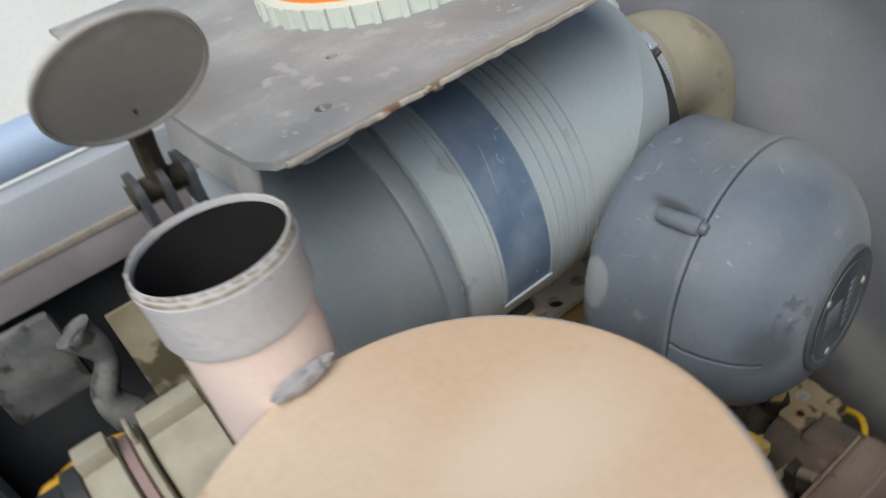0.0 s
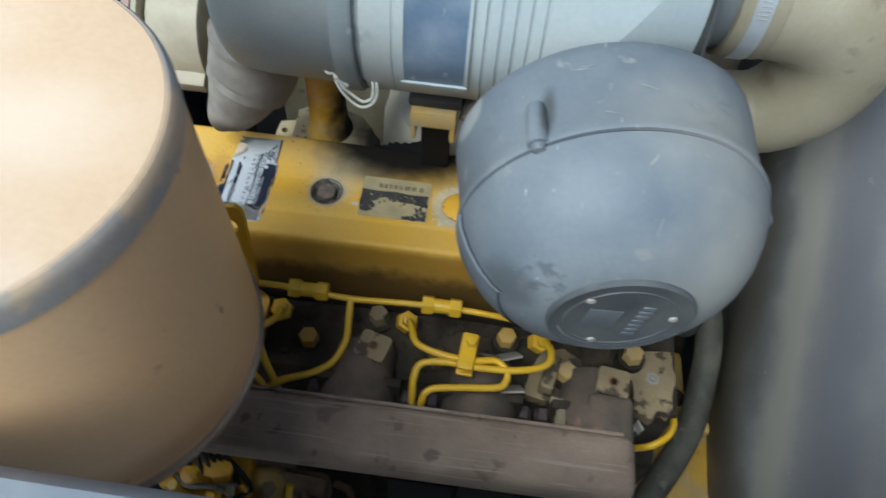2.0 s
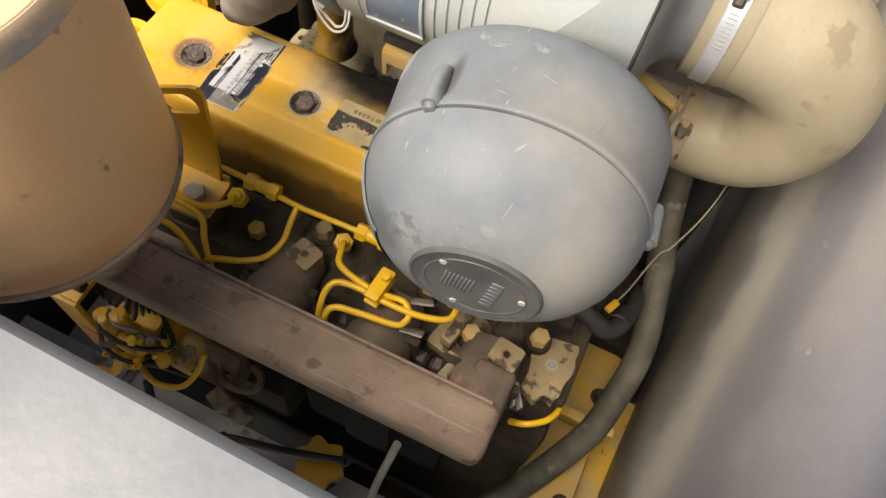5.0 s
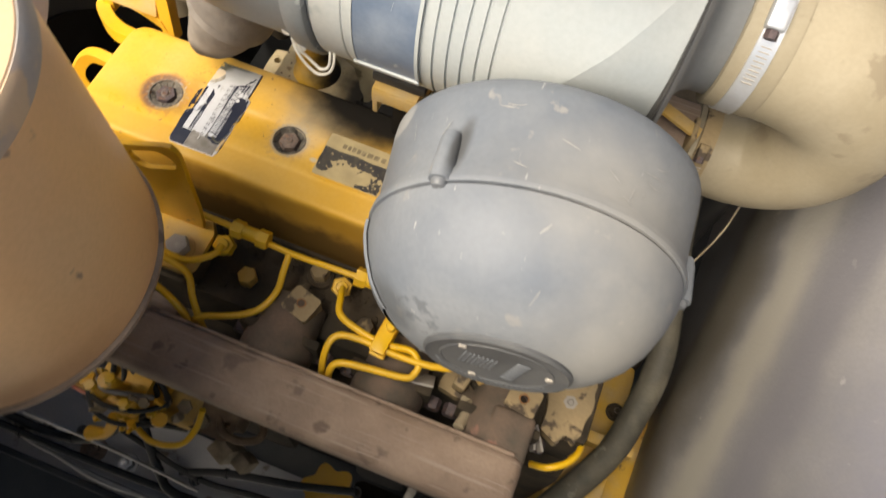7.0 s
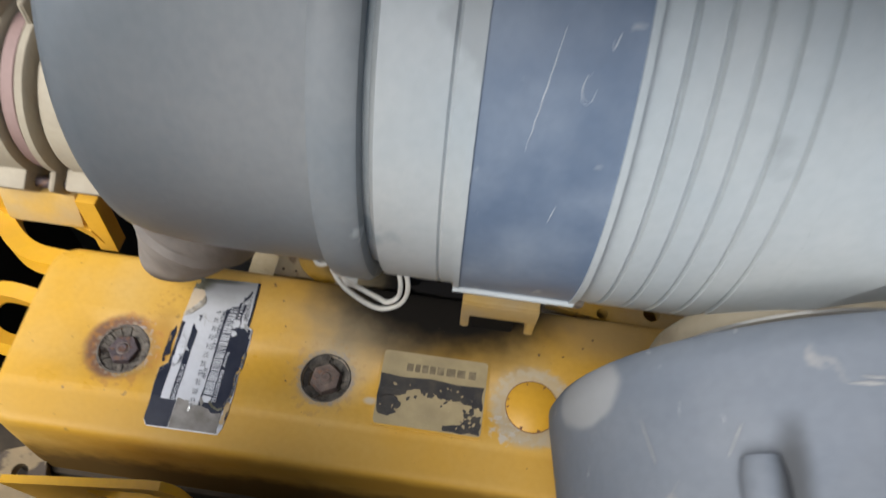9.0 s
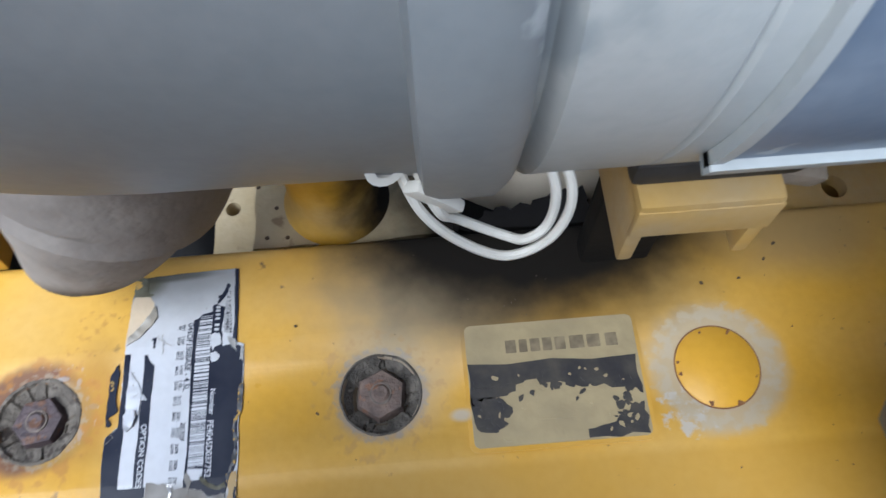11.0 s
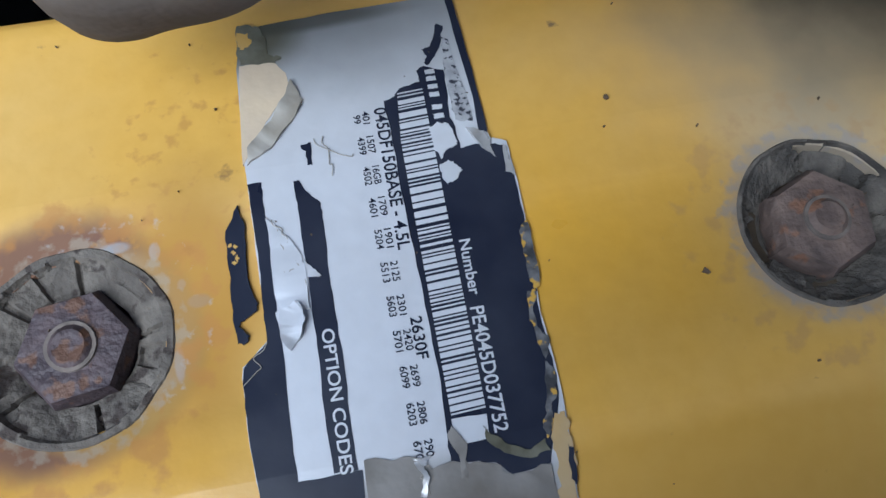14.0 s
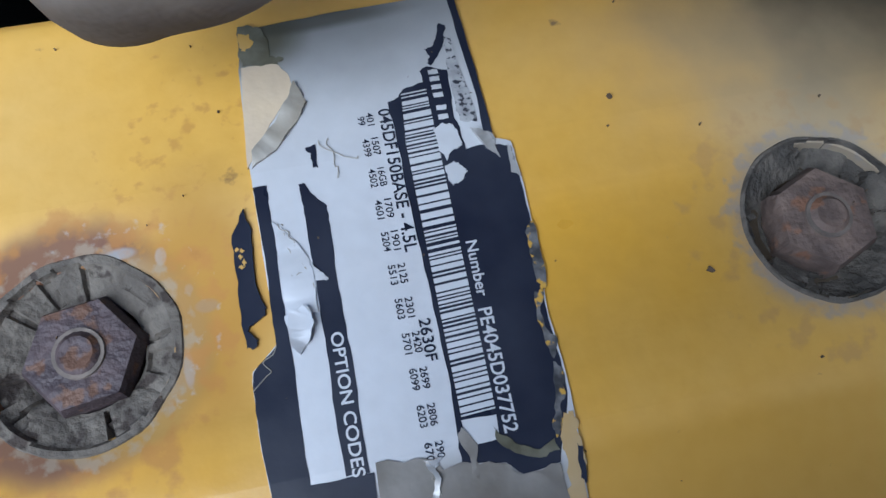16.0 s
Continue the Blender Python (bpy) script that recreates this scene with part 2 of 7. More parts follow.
END_GREY = mat("end_cap_grey", (0.19, 0.212, 0.23), 0.46, dust=(0.27, 0.275, 0.275), dust_amount=0.8, scale=11, bump=0.06, wear=(0.15, 0.165, 0.175), wear_amount=0.35, wear_scale=18)
NECK_GREY = mat("neck_grey_plastic", (0.15, 0.163, 0.178), 0.5, dust=(0.23, 0.23, 0.225), dust_amount=0.7, scale=12, bump=0.06)
STRAP_BLUE = scuffs(mat("dark_slate_band", (0.115, 0.155, 0.225), 0.46, dust=(0.24, 0.285, 0.35), dust_amount=0.75, scale=26, bump=0.06), (0.34, 0.37, 0.4), (90.0, 300.0, 24.0), 0.7, 15)
DUSTY_GREY = mat("dusty_grey_plate", (0.3, 0.28, 0.255), 0.75, dust=(0.4, 0.36, 0.32), dust_amount=0.8, scale=16, wear=(0.39, 0.36, 0.335), wear_amount=0.4, wear_scale=34)
PLATE_GREY = stains_and_shade(
    mat("dirty_bracket_steel", (0.24, 0.232, 0.225), 0.7, dust=(0.37, 0.358, 0.345), dust_amount=0.95, scale=13, wear=(0.36, 0.335, 0.315), wear_amount=0.55, wear_scale=42, bump=0.3),
    [((0.1, -0.03, 1.594), (0.05, 0.03, 0.05), 0.8, (0.2, 0.2, 0.21), 0.7), ((0.25, -0.045, 1.594), (0.2, 0.014, 0.05), 0.9, (0.27, 0.215, 0.165), 0.7), ((0.07, 0.1, 1.594), (0.05, 0.12, 0.05), 0.9, (0.19, 0.17, 0.155), 0.7)],
)
RUSTY_EDGE = mat("rusty_sheared_edge", (0.26, 0.225, 0.19), 0.8, dust=(0.46, 0.4, 0.34), dust_amount=0.9, scale=60, wear=(0.16, 0.09, 0.05), wear_amount=0.5, wear_scale=60, bump=0.4)
# elbow shade with dirt, and a bluish reflection, put into the sheet's colour
PANEL_GREY = stains_and_shade(mat("grey_sheet_metal", (0.165, 0.163, 0.172), 0.45, dust=(0.215, 0.208, 0.212), dust_amount=0.9, scale=9, bump=0.15, wear=(0.26, 0.255, 0.25), wear_amount=0.12, wear_scale=60), [((0.64, 0.2, 1.2), (0.12, 0.1, 0.13), 0.9, (0.085, 0.075, 0.055), 0.7), ((0.66, -0.16, 1.3), (0.3, 0.22, 0.19), 0.9, (0.145, 0.15, 0.205), 0.7)])


def bend_shading(m, bands):
    """Shade, a bright band and dust painted in uneven streaks along the slanting bend of the side sheet: (distance from
    the bend, colour, cover).
    """
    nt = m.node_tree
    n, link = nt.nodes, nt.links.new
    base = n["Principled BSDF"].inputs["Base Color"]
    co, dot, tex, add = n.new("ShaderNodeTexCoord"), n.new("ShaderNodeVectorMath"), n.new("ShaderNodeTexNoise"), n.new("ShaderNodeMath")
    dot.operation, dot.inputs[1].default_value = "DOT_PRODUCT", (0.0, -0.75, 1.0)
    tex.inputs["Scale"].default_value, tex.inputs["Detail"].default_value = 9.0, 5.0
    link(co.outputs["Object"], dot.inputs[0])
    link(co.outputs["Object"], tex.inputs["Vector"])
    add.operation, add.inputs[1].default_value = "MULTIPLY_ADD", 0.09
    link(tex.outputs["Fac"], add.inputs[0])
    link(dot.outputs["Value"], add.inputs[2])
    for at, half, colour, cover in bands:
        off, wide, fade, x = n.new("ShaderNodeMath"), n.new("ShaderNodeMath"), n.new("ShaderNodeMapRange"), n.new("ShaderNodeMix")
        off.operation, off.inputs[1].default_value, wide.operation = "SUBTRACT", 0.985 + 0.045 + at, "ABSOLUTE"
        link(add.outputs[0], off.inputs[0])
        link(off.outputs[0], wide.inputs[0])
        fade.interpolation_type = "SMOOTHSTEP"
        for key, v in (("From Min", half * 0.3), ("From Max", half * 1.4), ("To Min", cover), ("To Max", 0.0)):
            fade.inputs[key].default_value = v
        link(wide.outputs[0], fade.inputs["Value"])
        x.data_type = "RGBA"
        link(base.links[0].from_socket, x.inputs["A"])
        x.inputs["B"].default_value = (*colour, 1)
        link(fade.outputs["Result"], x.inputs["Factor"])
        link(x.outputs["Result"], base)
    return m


# painted bands: shaded rim, bright dusty ridge, dim strip beyond it
bend_shading(PANEL_GREY, [(0.0, 0.06, (0.075, 0.065, 0.045), 0.8), (0.105, 0.035, (0.3, 0.283, 0.25), 0.8), (0.19, 0.035, (0.115, 0.113, 0.135), 0.6)])
FENDER_GREY = mat("orange_peel_grey_paint", (0.155, 0.168, 0.193), 0.42, dust=(0.25, 0.255, 0.267), dust_amount=0.9, scale=7, grain=150, bump=0.22, relief=0.0009, wear=(0.165, 0.17, 0.19), wear_amount=0.35, wear_scale=22)
# can paint turns redder brown at the upper left and low on the right
TAN_MUFFLER = stains_and_shade(mat("tan_heat_paint", (0.7, 0.41, 0.205), 0.42, dust=(0.72, 0.475, 0.26), dust_amount=0.8, scale=7, wear=(0.3, 0.2, 0.14), wear_amount=0.08, wear_scale=40, bump=0.08), [((-0.04, -0.31, 1.47), (0.1, 0.09, 0.07), 0.9, (0.4, 0.22, 0.15), 0.7), ((0.1, -0.31, 1.32), (0.09, 0.1, 0.035), 0.9, (0.36, 0.2, 0.12), 0.55)])
LID_TAN = stains_and_shade(
    mat("stained_lid", (0.53, 0.37, 0.24), 0.7, dust=(0.6, 0.47, 0.36), dust_amount=0.85, scale=7, wear=(0.4, 0.24, 0.13), wear_amount=0.16, wear_scale=30, bump=0.1),
    [
        ((0.07, -0.225, 1.525), (0.075, 0.05, 0.1), 0.9, (0.6, 0.48, 0.38), 0.7),
        ((0.01, -0.27, 1.525), (0.06, 0.022, 0.1), 0.9, (0.42, 0.27, 0.17), 0.8),
        ((0.05, -0.31, 1.525), (0.09, 0.03, 0.1), 0.9, (0.6, 0.5, 0.42), 0.6),
    ],
)
RIM_WORN = mat("rubbed_grey_rim", (0.3, 0.29, 0.29), 0.5, 0.1, dust=(0.46, 0.34, 0.25), dust_amount=0.9, scale=20, wear=(0.5, 0.36, 0.24), wear_amount=1.0, wear_scale=26, bump=0.2)
RUST_BROWN = scuffs(mat("rust_brown_steel", (0.22, 0.155, 0.115), 0.7, dust=(0.33, 0.245, 0.187), dust_amount=0.85, scale=26, bump=0.5, wear=(0.145, 0.1, 0.075), wear_amount=0.5, wear_scale=38), (0.33, 0.26, 0.215), (9.0, 380.0, 380.0), 0.6, 0)
PINK_PIPE = mat("chalky_pale_pipe", (0.78, 0.6, 0.51), 0.8, dust=(0.62, 0.5, 0.45), dust_amount=0.8, scale=12, wear=(0.38, 0.34, 0.32), wear_amount=0.15)
GRIMY_RIM = mat("grimy_rim", (0.12, 0.1, 0.085), 0.85, dust=(0.24, 0.2, 0.17), dust_amount=0.9, scale=330)
WELD_GREY = mat("weld_grey", (0.3, 0.28, 0.28), 0.85, dust=(0.4, 0.37, 0.36), dust_amount=0.7, scale=60, bump=0.3)
PLATE_PRINT = mat("dull_dark_print", (0.03, 0.028, 0.03), 0.55, dust=(0.075, 0.065, 0.05), dust_amount=0.8, scale=120)
COLLAR_GREY = mat("chalky_grey_collar", (0.46, 0.43, 0.43), 0.85, dust=(0.56, 0.53, 0.52), dust_amount=0.8, scale=26, wear=(0.34, 0.31, 0.3), wear_amount=0.2, wear_scale=50, bump=0.3)
RIM_CRUST = mat("flaking_rim_crust", (0.25, 0.21, 0.16), 0.9, dust=(0.5, 0.44, 0.35), dust_amount=1.0, scale=160, bump=0.4)
# black for real soot, and for shade painted on low parts
SOOT_AND_SHADE = mat("soot_and_shade_black", (0.013, 0.012, 0.012), 0.9, spec=0.15, dust=(0.03, 0.028, 0.026), dust_amount=0.5)
BROWN_GRIME = mat("oily_brown_casting", (0.1, 0.062, 0.035), 0.7, dust=(0.2, 0.135, 0.08), dust_amount=0.9, scale=60, bump=0.3)
BEIGE_GRIME = mat("dusty_beige_fitting", (0.3, 0.24, 0.16), 0.75, dust=(0.17, 0.13, 0.085), dust_amount=0.9, scale=70, bump=0.2)
IRON = mat("grimy_cast_iron", (0.03, 0.024, 0.017), 0.85, spec=0.25, dust=(0.1, 0.075, 0.05), dust_amount=0.75, scale=24, bump=0.3)
PACKED = mat("packed_grey_mud", (0.07, 0.062, 0.053), 0.9, dust=(0.17, 0.15, 0.125), dust_amount=0.9, scale=180, grain=900, bump=0.6)
PALE_MUD = mat("pale_grey_mud", (0.1, 0.086, 0.071), 0.9, dust=(0.19, 0.167, 0.138), dust_amount=0.95, scale=150, grain=700, wear=(0.055, 0.043, 0.036), wear_amount=0.62, wear_scale=200, bump=0.5)
DIRT = mat("dried_mud", (0.22, 0.185, 0.15), 0.9, dust=(0.3, 0.26, 0.22), dust_amount=0.7, scale=60, bump=0.6)
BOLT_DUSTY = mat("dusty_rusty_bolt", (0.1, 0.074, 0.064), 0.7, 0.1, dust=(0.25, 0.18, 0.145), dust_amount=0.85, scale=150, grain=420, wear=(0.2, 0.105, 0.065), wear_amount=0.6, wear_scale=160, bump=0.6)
BOLT_RUST = mat("rusty_bolt", (0.05, 0.036, 0.04), 0.6, 0.15, dust=(0.12, 0.088, 0.09), dust_amount=0.85, scale=190, grain=420, wear=(0.12, 0.062, 0.038), wear_amount=0.6, wear_scale=200, bump=0.6)
TAN_CAST = mat("dusty_tan_casting", (0.24, 0.18, 0.1), 0.75, dust=(0.34, 0.25, 0.14), dust_amount=0.9, scale=34, wear=(0.07, 0.05, 0.033), wear_amount=0.75, wear_scale=44, bump=0.25)
STEEL = mat("bright_zinc_steel", (0.5, 0.5, 0.49), 0.42, 0.85, dust=(0.4, 0.37, 0.32), dust_amount=0.35, scale=50)
CLAMP_STEEL = mat("stainless_clamp_steel", (0.58, 0.61, 0.66), 0.38, 0.6, dust=(0.5, 0.51, 0.52), dust_amount=0.5, scale=60)
CREAM = mat("cream_rubber_hose", (0.265, 0.225, 0.155), 0.62, dust=(0.335, 0.295, 0.22), dust_amount=0.8, scale=14, wear=(0.225, 0.188, 0.132), wear_amount=0.45, wear_scale=34, bump=0.1)
PC_SCRATCH = mat("scuffed_plastic", (0.27, 0.27, 0.265), 0.75, dust=(0.19, 0.195, 0.2), dust_amount=0.95, scale=170)
SCRATCH_PALE = mat("pale_scratch", (0.42, 0.45, 0.49), 0.6, dust=(0.3, 0.34, 0.4), dust_amount=0.9, scale=160)
CREAM_PAINT = mat("cream_paint", (0.58, 0.52, 0.42), 0.6, dust=(0.46, 0.4, 0.31), dust_amount=0.7, scale=20)
DISC_GREY = mat("dark_grey_moulding", (0.055, 0.06, 0.068), 0.55, dust=(0.11, 0.112, 0.115), dust_amount=0.7, scale=30)
RUBBER = mat("black_rubber", (0.018, 0.018, 0.019), 0.6, dust=(0.055, 0.05, 0.045), dust_amount=0.7, scale=30)
DUSTY_RUBBER = mat("dusty_rubber", (0.06, 0.055, 0.043), 0.7, dust=(0.15, 0.135, 0.1), dust_amount=0.9, scale=26, wear=(0.19, 0.175, 0.14), wear_amount=0.35, wear_scale=40, bump=0.3)
chipping(PC_PLASTIC, (0.333, -0.178, 1.37), 0.0, 0.019, (0.06, 0.067, 0.08), 130, 0.47, 0.6)
# rubber is darker round the valve's tip
VALVE_RUBBER = stains_and_shade(mat("grey_brown_rubber", (0.19, 0.168, 0.152), 0.8, dust=(0.28, 0.252, 0.225), dust_amount=0.8, scale=45, grain=110, bump=0.3, relief=0.003), [((0.022, 0.049, 1.225), (0.03, 0.03, 0.024), 0.6, (0.075, 0.064, 0.058), 0.9)])
BLACK_FRAME = mat("dark_grey_frame", (0.04, 0.041, 0.045), 0.6, dust=(0.075, 0.074, 0.072), dust_amount=0.7, scale=14)
ORANGE = mat("orange_plastic", (0.85, 0.22, 0.015), 0.4, dust=(0.85, 0.28, 0.04), dust_amount=0.3, scale=14, bump=0.03)
PALE_PLASTIC = mat("pale_green_white_plastic", (0.55, 0.58, 0.5), 0.55, dust=(0.62, 0.62, 0.55), dust_amount=0.5)
WHITE_WIRE = mat("off_white_cable", (0.68, 0.66, 0.6), 0.55, dust=(0.5, 0.47, 0.4), dust_amount=0.5)
# foil is darker along its top edge, one corner and the lower end
SILVER_LABEL = stains_and_shade(mat("silver_foil_label", (0.61, 0.625, 0.66), 0.4, 0.15, dust=(0.53, 0.535, 0.555), dust_amount=0.7, scale=40, bump=0.05), [((0.052, 0.062, 1.2), (0.07, 0.036, 0.05), 0.9, (0.21, 0.21, 0.2), 0.8), ((0.035, 0.056, 1.2), (0.014, 0.011, 0.05), 0.7, (0.1, 0.095, 0.06), 0.9), ((0.043, 0.0585, 1.2), (0.03, 0.0035, 0.05), 0.6, (0.08, 0.078, 0.06), 0.75), ((0.06, -0.036, 1.2), (0.03, 0.01, 0.05), 0.7, (0.2, 0.185, 0.16), 0.8)])
FILM_BROWN = mat("dirty_clear_film", (0.24, 0.225, 0.205), 0.4, dust=(0.13, 0.115, 0.095), dust_amount=0.9, scale=90, bump=0.1)
GLUE_TAN = mat("bare_glue", (0.52, 0.43, 0.32), 0.6, dust=(0.58, 0.46, 0.3), dust_amount=0.7, scale=60)
FOLD_BROWN = mat("grimy_foil", (0.3, 0.27, 0.22), 0.55, dust=(0.46, 0.44, 0.4), dust_amount=0.9, scale=130)
SPECKLED = mat("rubbed_print", (0.4, 0.405, 0.42), 0.5, dust=(0.24, 0.245, 0.26), dust_amount=0.9, scale=420, grain=900, wear=(0.02, 0.022, 0.035), wear_amount=0.8, wear_scale=900)
WORN_EDGE = mat("worn_label_edge", (0.035, 0.036, 0.04), 0.5, dust=(0.17, 0.17, 0.175), dust_amount=1.0, scale=380, grain=900, wear=(0.5, 0.3, 0.04), wear_amount=0.75, wear_scale=520)
OLIVE_GRIME = mat("olive_grime", (0.085, 0.08, 0.05), 0.75, dust=(0.16, 0.155, 0.115), dust_amount=0.9, scale=240)
NAVY = mat("navy_print", (0.012, 0.015, 0.03), 0.36, spec=0.3, dust=(0.035, 0.04, 0.06), dust_amount=0.5, scale=60, bump=0.05)
TAN_LABEL = mat("tarnished_label", (0.44, 0.355, 0.2), 0.5, 0.15, dust=(0.32, 0.26, 0.15), dust_amount=0.75, scale=60)
RAIL_DARK = mat("dusty_dark_rail", (0.36, 0.355, 0.36), 0.6, dust=(0.44, 0.425, 0.41), dust_amount=0.8, scale=14, wear=(0.2, 0.17, 0.13), wear_amount=0.4, wear_scale=26)
RED_GREASE = mat("rusty_grimy_casting", (0.075, 0.06, 0.046), 0.8, dust=(0.17, 0.115, 0.085), dust_amount=0.9, scale=30, bump=0.35, wear=(0.26, 0.13, 0.1), wear_amount=0.35, wear_scale=26)
CONCRETE = mat("concrete", (0.36, 0.35, 0.33), 0.85, dust=(0.44, 0.42, 0.39), dust_amount=0.7, scale=3, grain=60)
BLUE_PAINT = mat("pale_blue_paint", (0.36, 0.44, 0.58), 0.55, dust=(0.45, 0.5, 0.58), dust_amount=0.6, scale=7)
MAUVE_PAINT = mat("mauve_grey_steel", (0.2, 0.17, 0.175), 0.65, dust=(0.28, 0.25, 0.25), dust_amount=0.7, scale=11)
ALT_CREAM = mat("dusty_cream_casting", (0.34, 0.3, 0.225), 0.7, dust=(0.26, 0.22, 0.165), dust_amount=0.8, scale=30, bump=0.2)
MAUVE_BAND = mat("mauve_stator", (0.24, 0.16, 0.145), 0.7, dust=(0.3, 0.21, 0.19), dust_amount=0.6, scale=30)
RUST_SPOT = mat("rust_spot", (0.2, 0.09, 0.035), 0.8, dust=(0.3, 0.15, 0.06), dust_amount=0.7, scale=200)
SPECK = mat("dark_speck", (0.09, 0.06, 0.035), 0.8)
FADED_PRINT = mat("faded_print", (0.16, 0.125, 0.075), 0.7, dust=(0.3, 0.245, 0.15), dust_amount=0.9, scale=220)
RAIL_GREY = mat("pale_rail_paint", (0.36, 0.37, 0.4), 0.5, dust=(0.44, 0.44, 0.45), dust_amount=0.7, scale=8)
OLIVE_STAIN = mat("stained_olive_plate", (0.17, 0.14, 0.085), 0.85, dust=(0.3, 0.26, 0.18), dust_amount=0.9, scale=14, wear=(0.07, 0.055, 0.03), wear_amount=0.6, wear_scale=16)
DUSTY_TAN = mat("dusty_tan_hose", (0.26, 0.21, 0.14), 0.75, dust=(0.36, 0.3, 0.21), dust_amount=0.8, scale=16)
FOIL = mat("crinkled_foil", (0.5, 0.5, 0.5), 0.3, 0.35, dust=(0.36, 0.35, 0.34), dust_amount=0.7, scale=90, bump=0.1)
GRIMY_ARM = mat("grimy_grey_casting", (0.09, 0.09, 0.09), 0.75, dust=(0.22, 0.21, 0.195), dust_amount=0.8, scale=26, wear=(0.04, 0.035, 0.03), wear_amount=0.7, wear_scale=22, bump=0.3)
WHITE_WALL = mat("white_wall", (0.8, 0.78, 0.74), 0.8, dust=(0.7, 0.67, 0.62), dust_amount=0.5, scale=2, grain=40)


# ---- shapes ----
def thing(name, label, category, kind="", group=""):
    return tagged(new(name), label, category, group, kind)


def part(name, bm, material, parent=None, label="", smooth=40):
    """Links a bmesh as one mesh object, under a thing or a part."""
    bmesh.ops.recalc_face_normals(bm, faces=bm.faces)
    me = bpy.data.meshes.new(name)
    bm.to_mesh(me)
    bm.free()
    me.materials.append(material)
    me.polygons.foreach_set("use_smooth", [True] * len(me.polygons))
    me.set_sharp_from_angle(angle=radians(smooth))
    ob = new(name, me)
    if parent:
        ob.parent = parent
    return tagged(ob, label)


def move(bm, m):
    bmesh.ops.transform(bm, matrix=m, verts=bm.verts)
    return bm


def box(x0, x1, y0, y1, z0, z1, bevel=0.003, segments=2):
    bm = bmesh.new()
    bmesh.ops.create_cube(bm, size=1)
    move(bm, Matrix.Translation(((x0 + x1) / 2, (y0 + y1) / 2, (z0 + z1) / 2)) @ Matrix.Diagonal((x1 - x0, y1 - y0, z1 - z0, 1)))
    if bevel:
        bmesh.ops.bevel(bm, geom=bm.edges[:], offset=bevel, segments=segments, profile=0.6, affect="EDGES")
    return bm


def revolve(profile, n=48, close=True):
    """Turns (radius, height) about z; a radius of 0 closes the end."""
    bm = bmesh.new()
    rings = []
    for r, h in profile:
        if r < 1e-6:
            rings.append([bm.verts.new((0, 0, h))])
        else:
            rings.append([bm.verts.new((r * math.cos(a), r * math.sin(a), h)) for a in (2 * math.pi * k / n for k in range(n))])
    for a, b in zip(rings, rings[1:]):
        for k in range(n):
            j = (k + 1) % n
            if len(a) == 1 and len(b) > 1:
                bm.faces.new((a[0], b[j], b[k]))
            elif len(b) == 1 and len(a) > 1:
                bm.faces.new((a[k], a[j], b[0]))
            elif len(a) > 1:
                bm.faces.new((a[k], a[j], b[j], b[k]))
    return bm


def along(axis_from, axis_to):
    """The pose that carries z onto the way between two points, from the first."""
    a, b = Vector(axis_from), Vector(axis_to)
    return Matrix.Translation(a) @ (b - a).to_track_quat("Z", "Y").to_matrix().to_4x4()


ALONG_X = Matrix(((0, 0, 1, 0), (1, 0, 0, 0), (0, 1, 0, 0), (0, 0, 0, 1)))


def smooth_path(points, steps=8):
    p = [Vector(v) for v in points]
    if len(p) < 3:
        return p
    q = [2 * p[0] - p[1], *p, 2 * p[-1] - p[-2]]
    out = []
    for i in range(1, len(q) - 2):
        for s in range(steps):
            t = s / steps
            a, b, c, d = q[i - 1 : i + 3]
            out.append(0.5 * (2 * b + (c - a) * t + (2 * a - 5 * b + 4 * c - d) * t * t + (3 * b - a - 3 * c + d) * t**3))
    return [*out, p[-1]]


def sweep(points, radius, n=12, steps=8, radii=None, cap=True):
    """A round tube along a smooth path; radii: factors along the way."""
    path = smooth_path(points, steps)
    bm = bmesh.new()
    tangent = (path[1] - path[0]).normalized()
    side = tangent.orthogonal().normalized()
    rings = []
    for i, p in enumerate(path):
        ahead = (path[min(i + 1, len(path) - 1)] - path[max(i - 1, 0)]).normalized()
        side = (side - side.dot(ahead) * ahead).normalized()
        up = ahead.cross(side)
        r = radius * float(np.interp(i / (len(path) - 1), np.linspace(0, 1, len(radii)), radii) if radii else 1)
        rings.append([bm.verts.new(p + r * (math.cos(a) * side + math.sin(a) * up)) for a in (2 * math.pi * k / n for k in range(n))])
    for a, b in zip(rings, rings[1:]):
        for k in range(n):
            j = (k + 1) % n
            bm.faces.new((a[k], a[j], b[j], b[k]))
    if cap:
        bm.faces.new(rings[0])
        bm.faces.new(rings[-1][::-1])
    return bm


def slab(outline, z0, z1, bevel=0.0, holes=(), cuts=()):
    """An outline in x and y, with round holes (x, y, radius) and cut-out outlines, raised from z0 to z1."""
    bm = bmesh.new()
    loops = [[Vector((x, y, 0)) for x, y in outline]]
    for hx, hy, hr in holes:
        loops.append([Vector((hx + hr * math.cos(a), hy + hr * math.sin(a), 0)) for a in (2 * math.pi * k / 20 for k in range(20))])
    loops += [[Vector((x, y, 0)) for x, y in cut] for cut in cuts]
    edges = []
    for loop in loops:
        vs = [bm.verts.new(v) for v in loop]
        edges += [bm.edges.new((a, b)) for a, b in zip(vs, vs[1:] + vs[:1])]
    bmesh.ops.triangle_fill(bm, use_beauty=True, edges=edges)
    for v in bm.verts:
        v.co.z = z0
    got = bmesh.ops.extrude_face_region(bm, geom=bm.faces[:])
    for v in got["geom"]:
        if isinstance(v, bmesh.types.BMVert):
            v.co.z = z1
    return bm


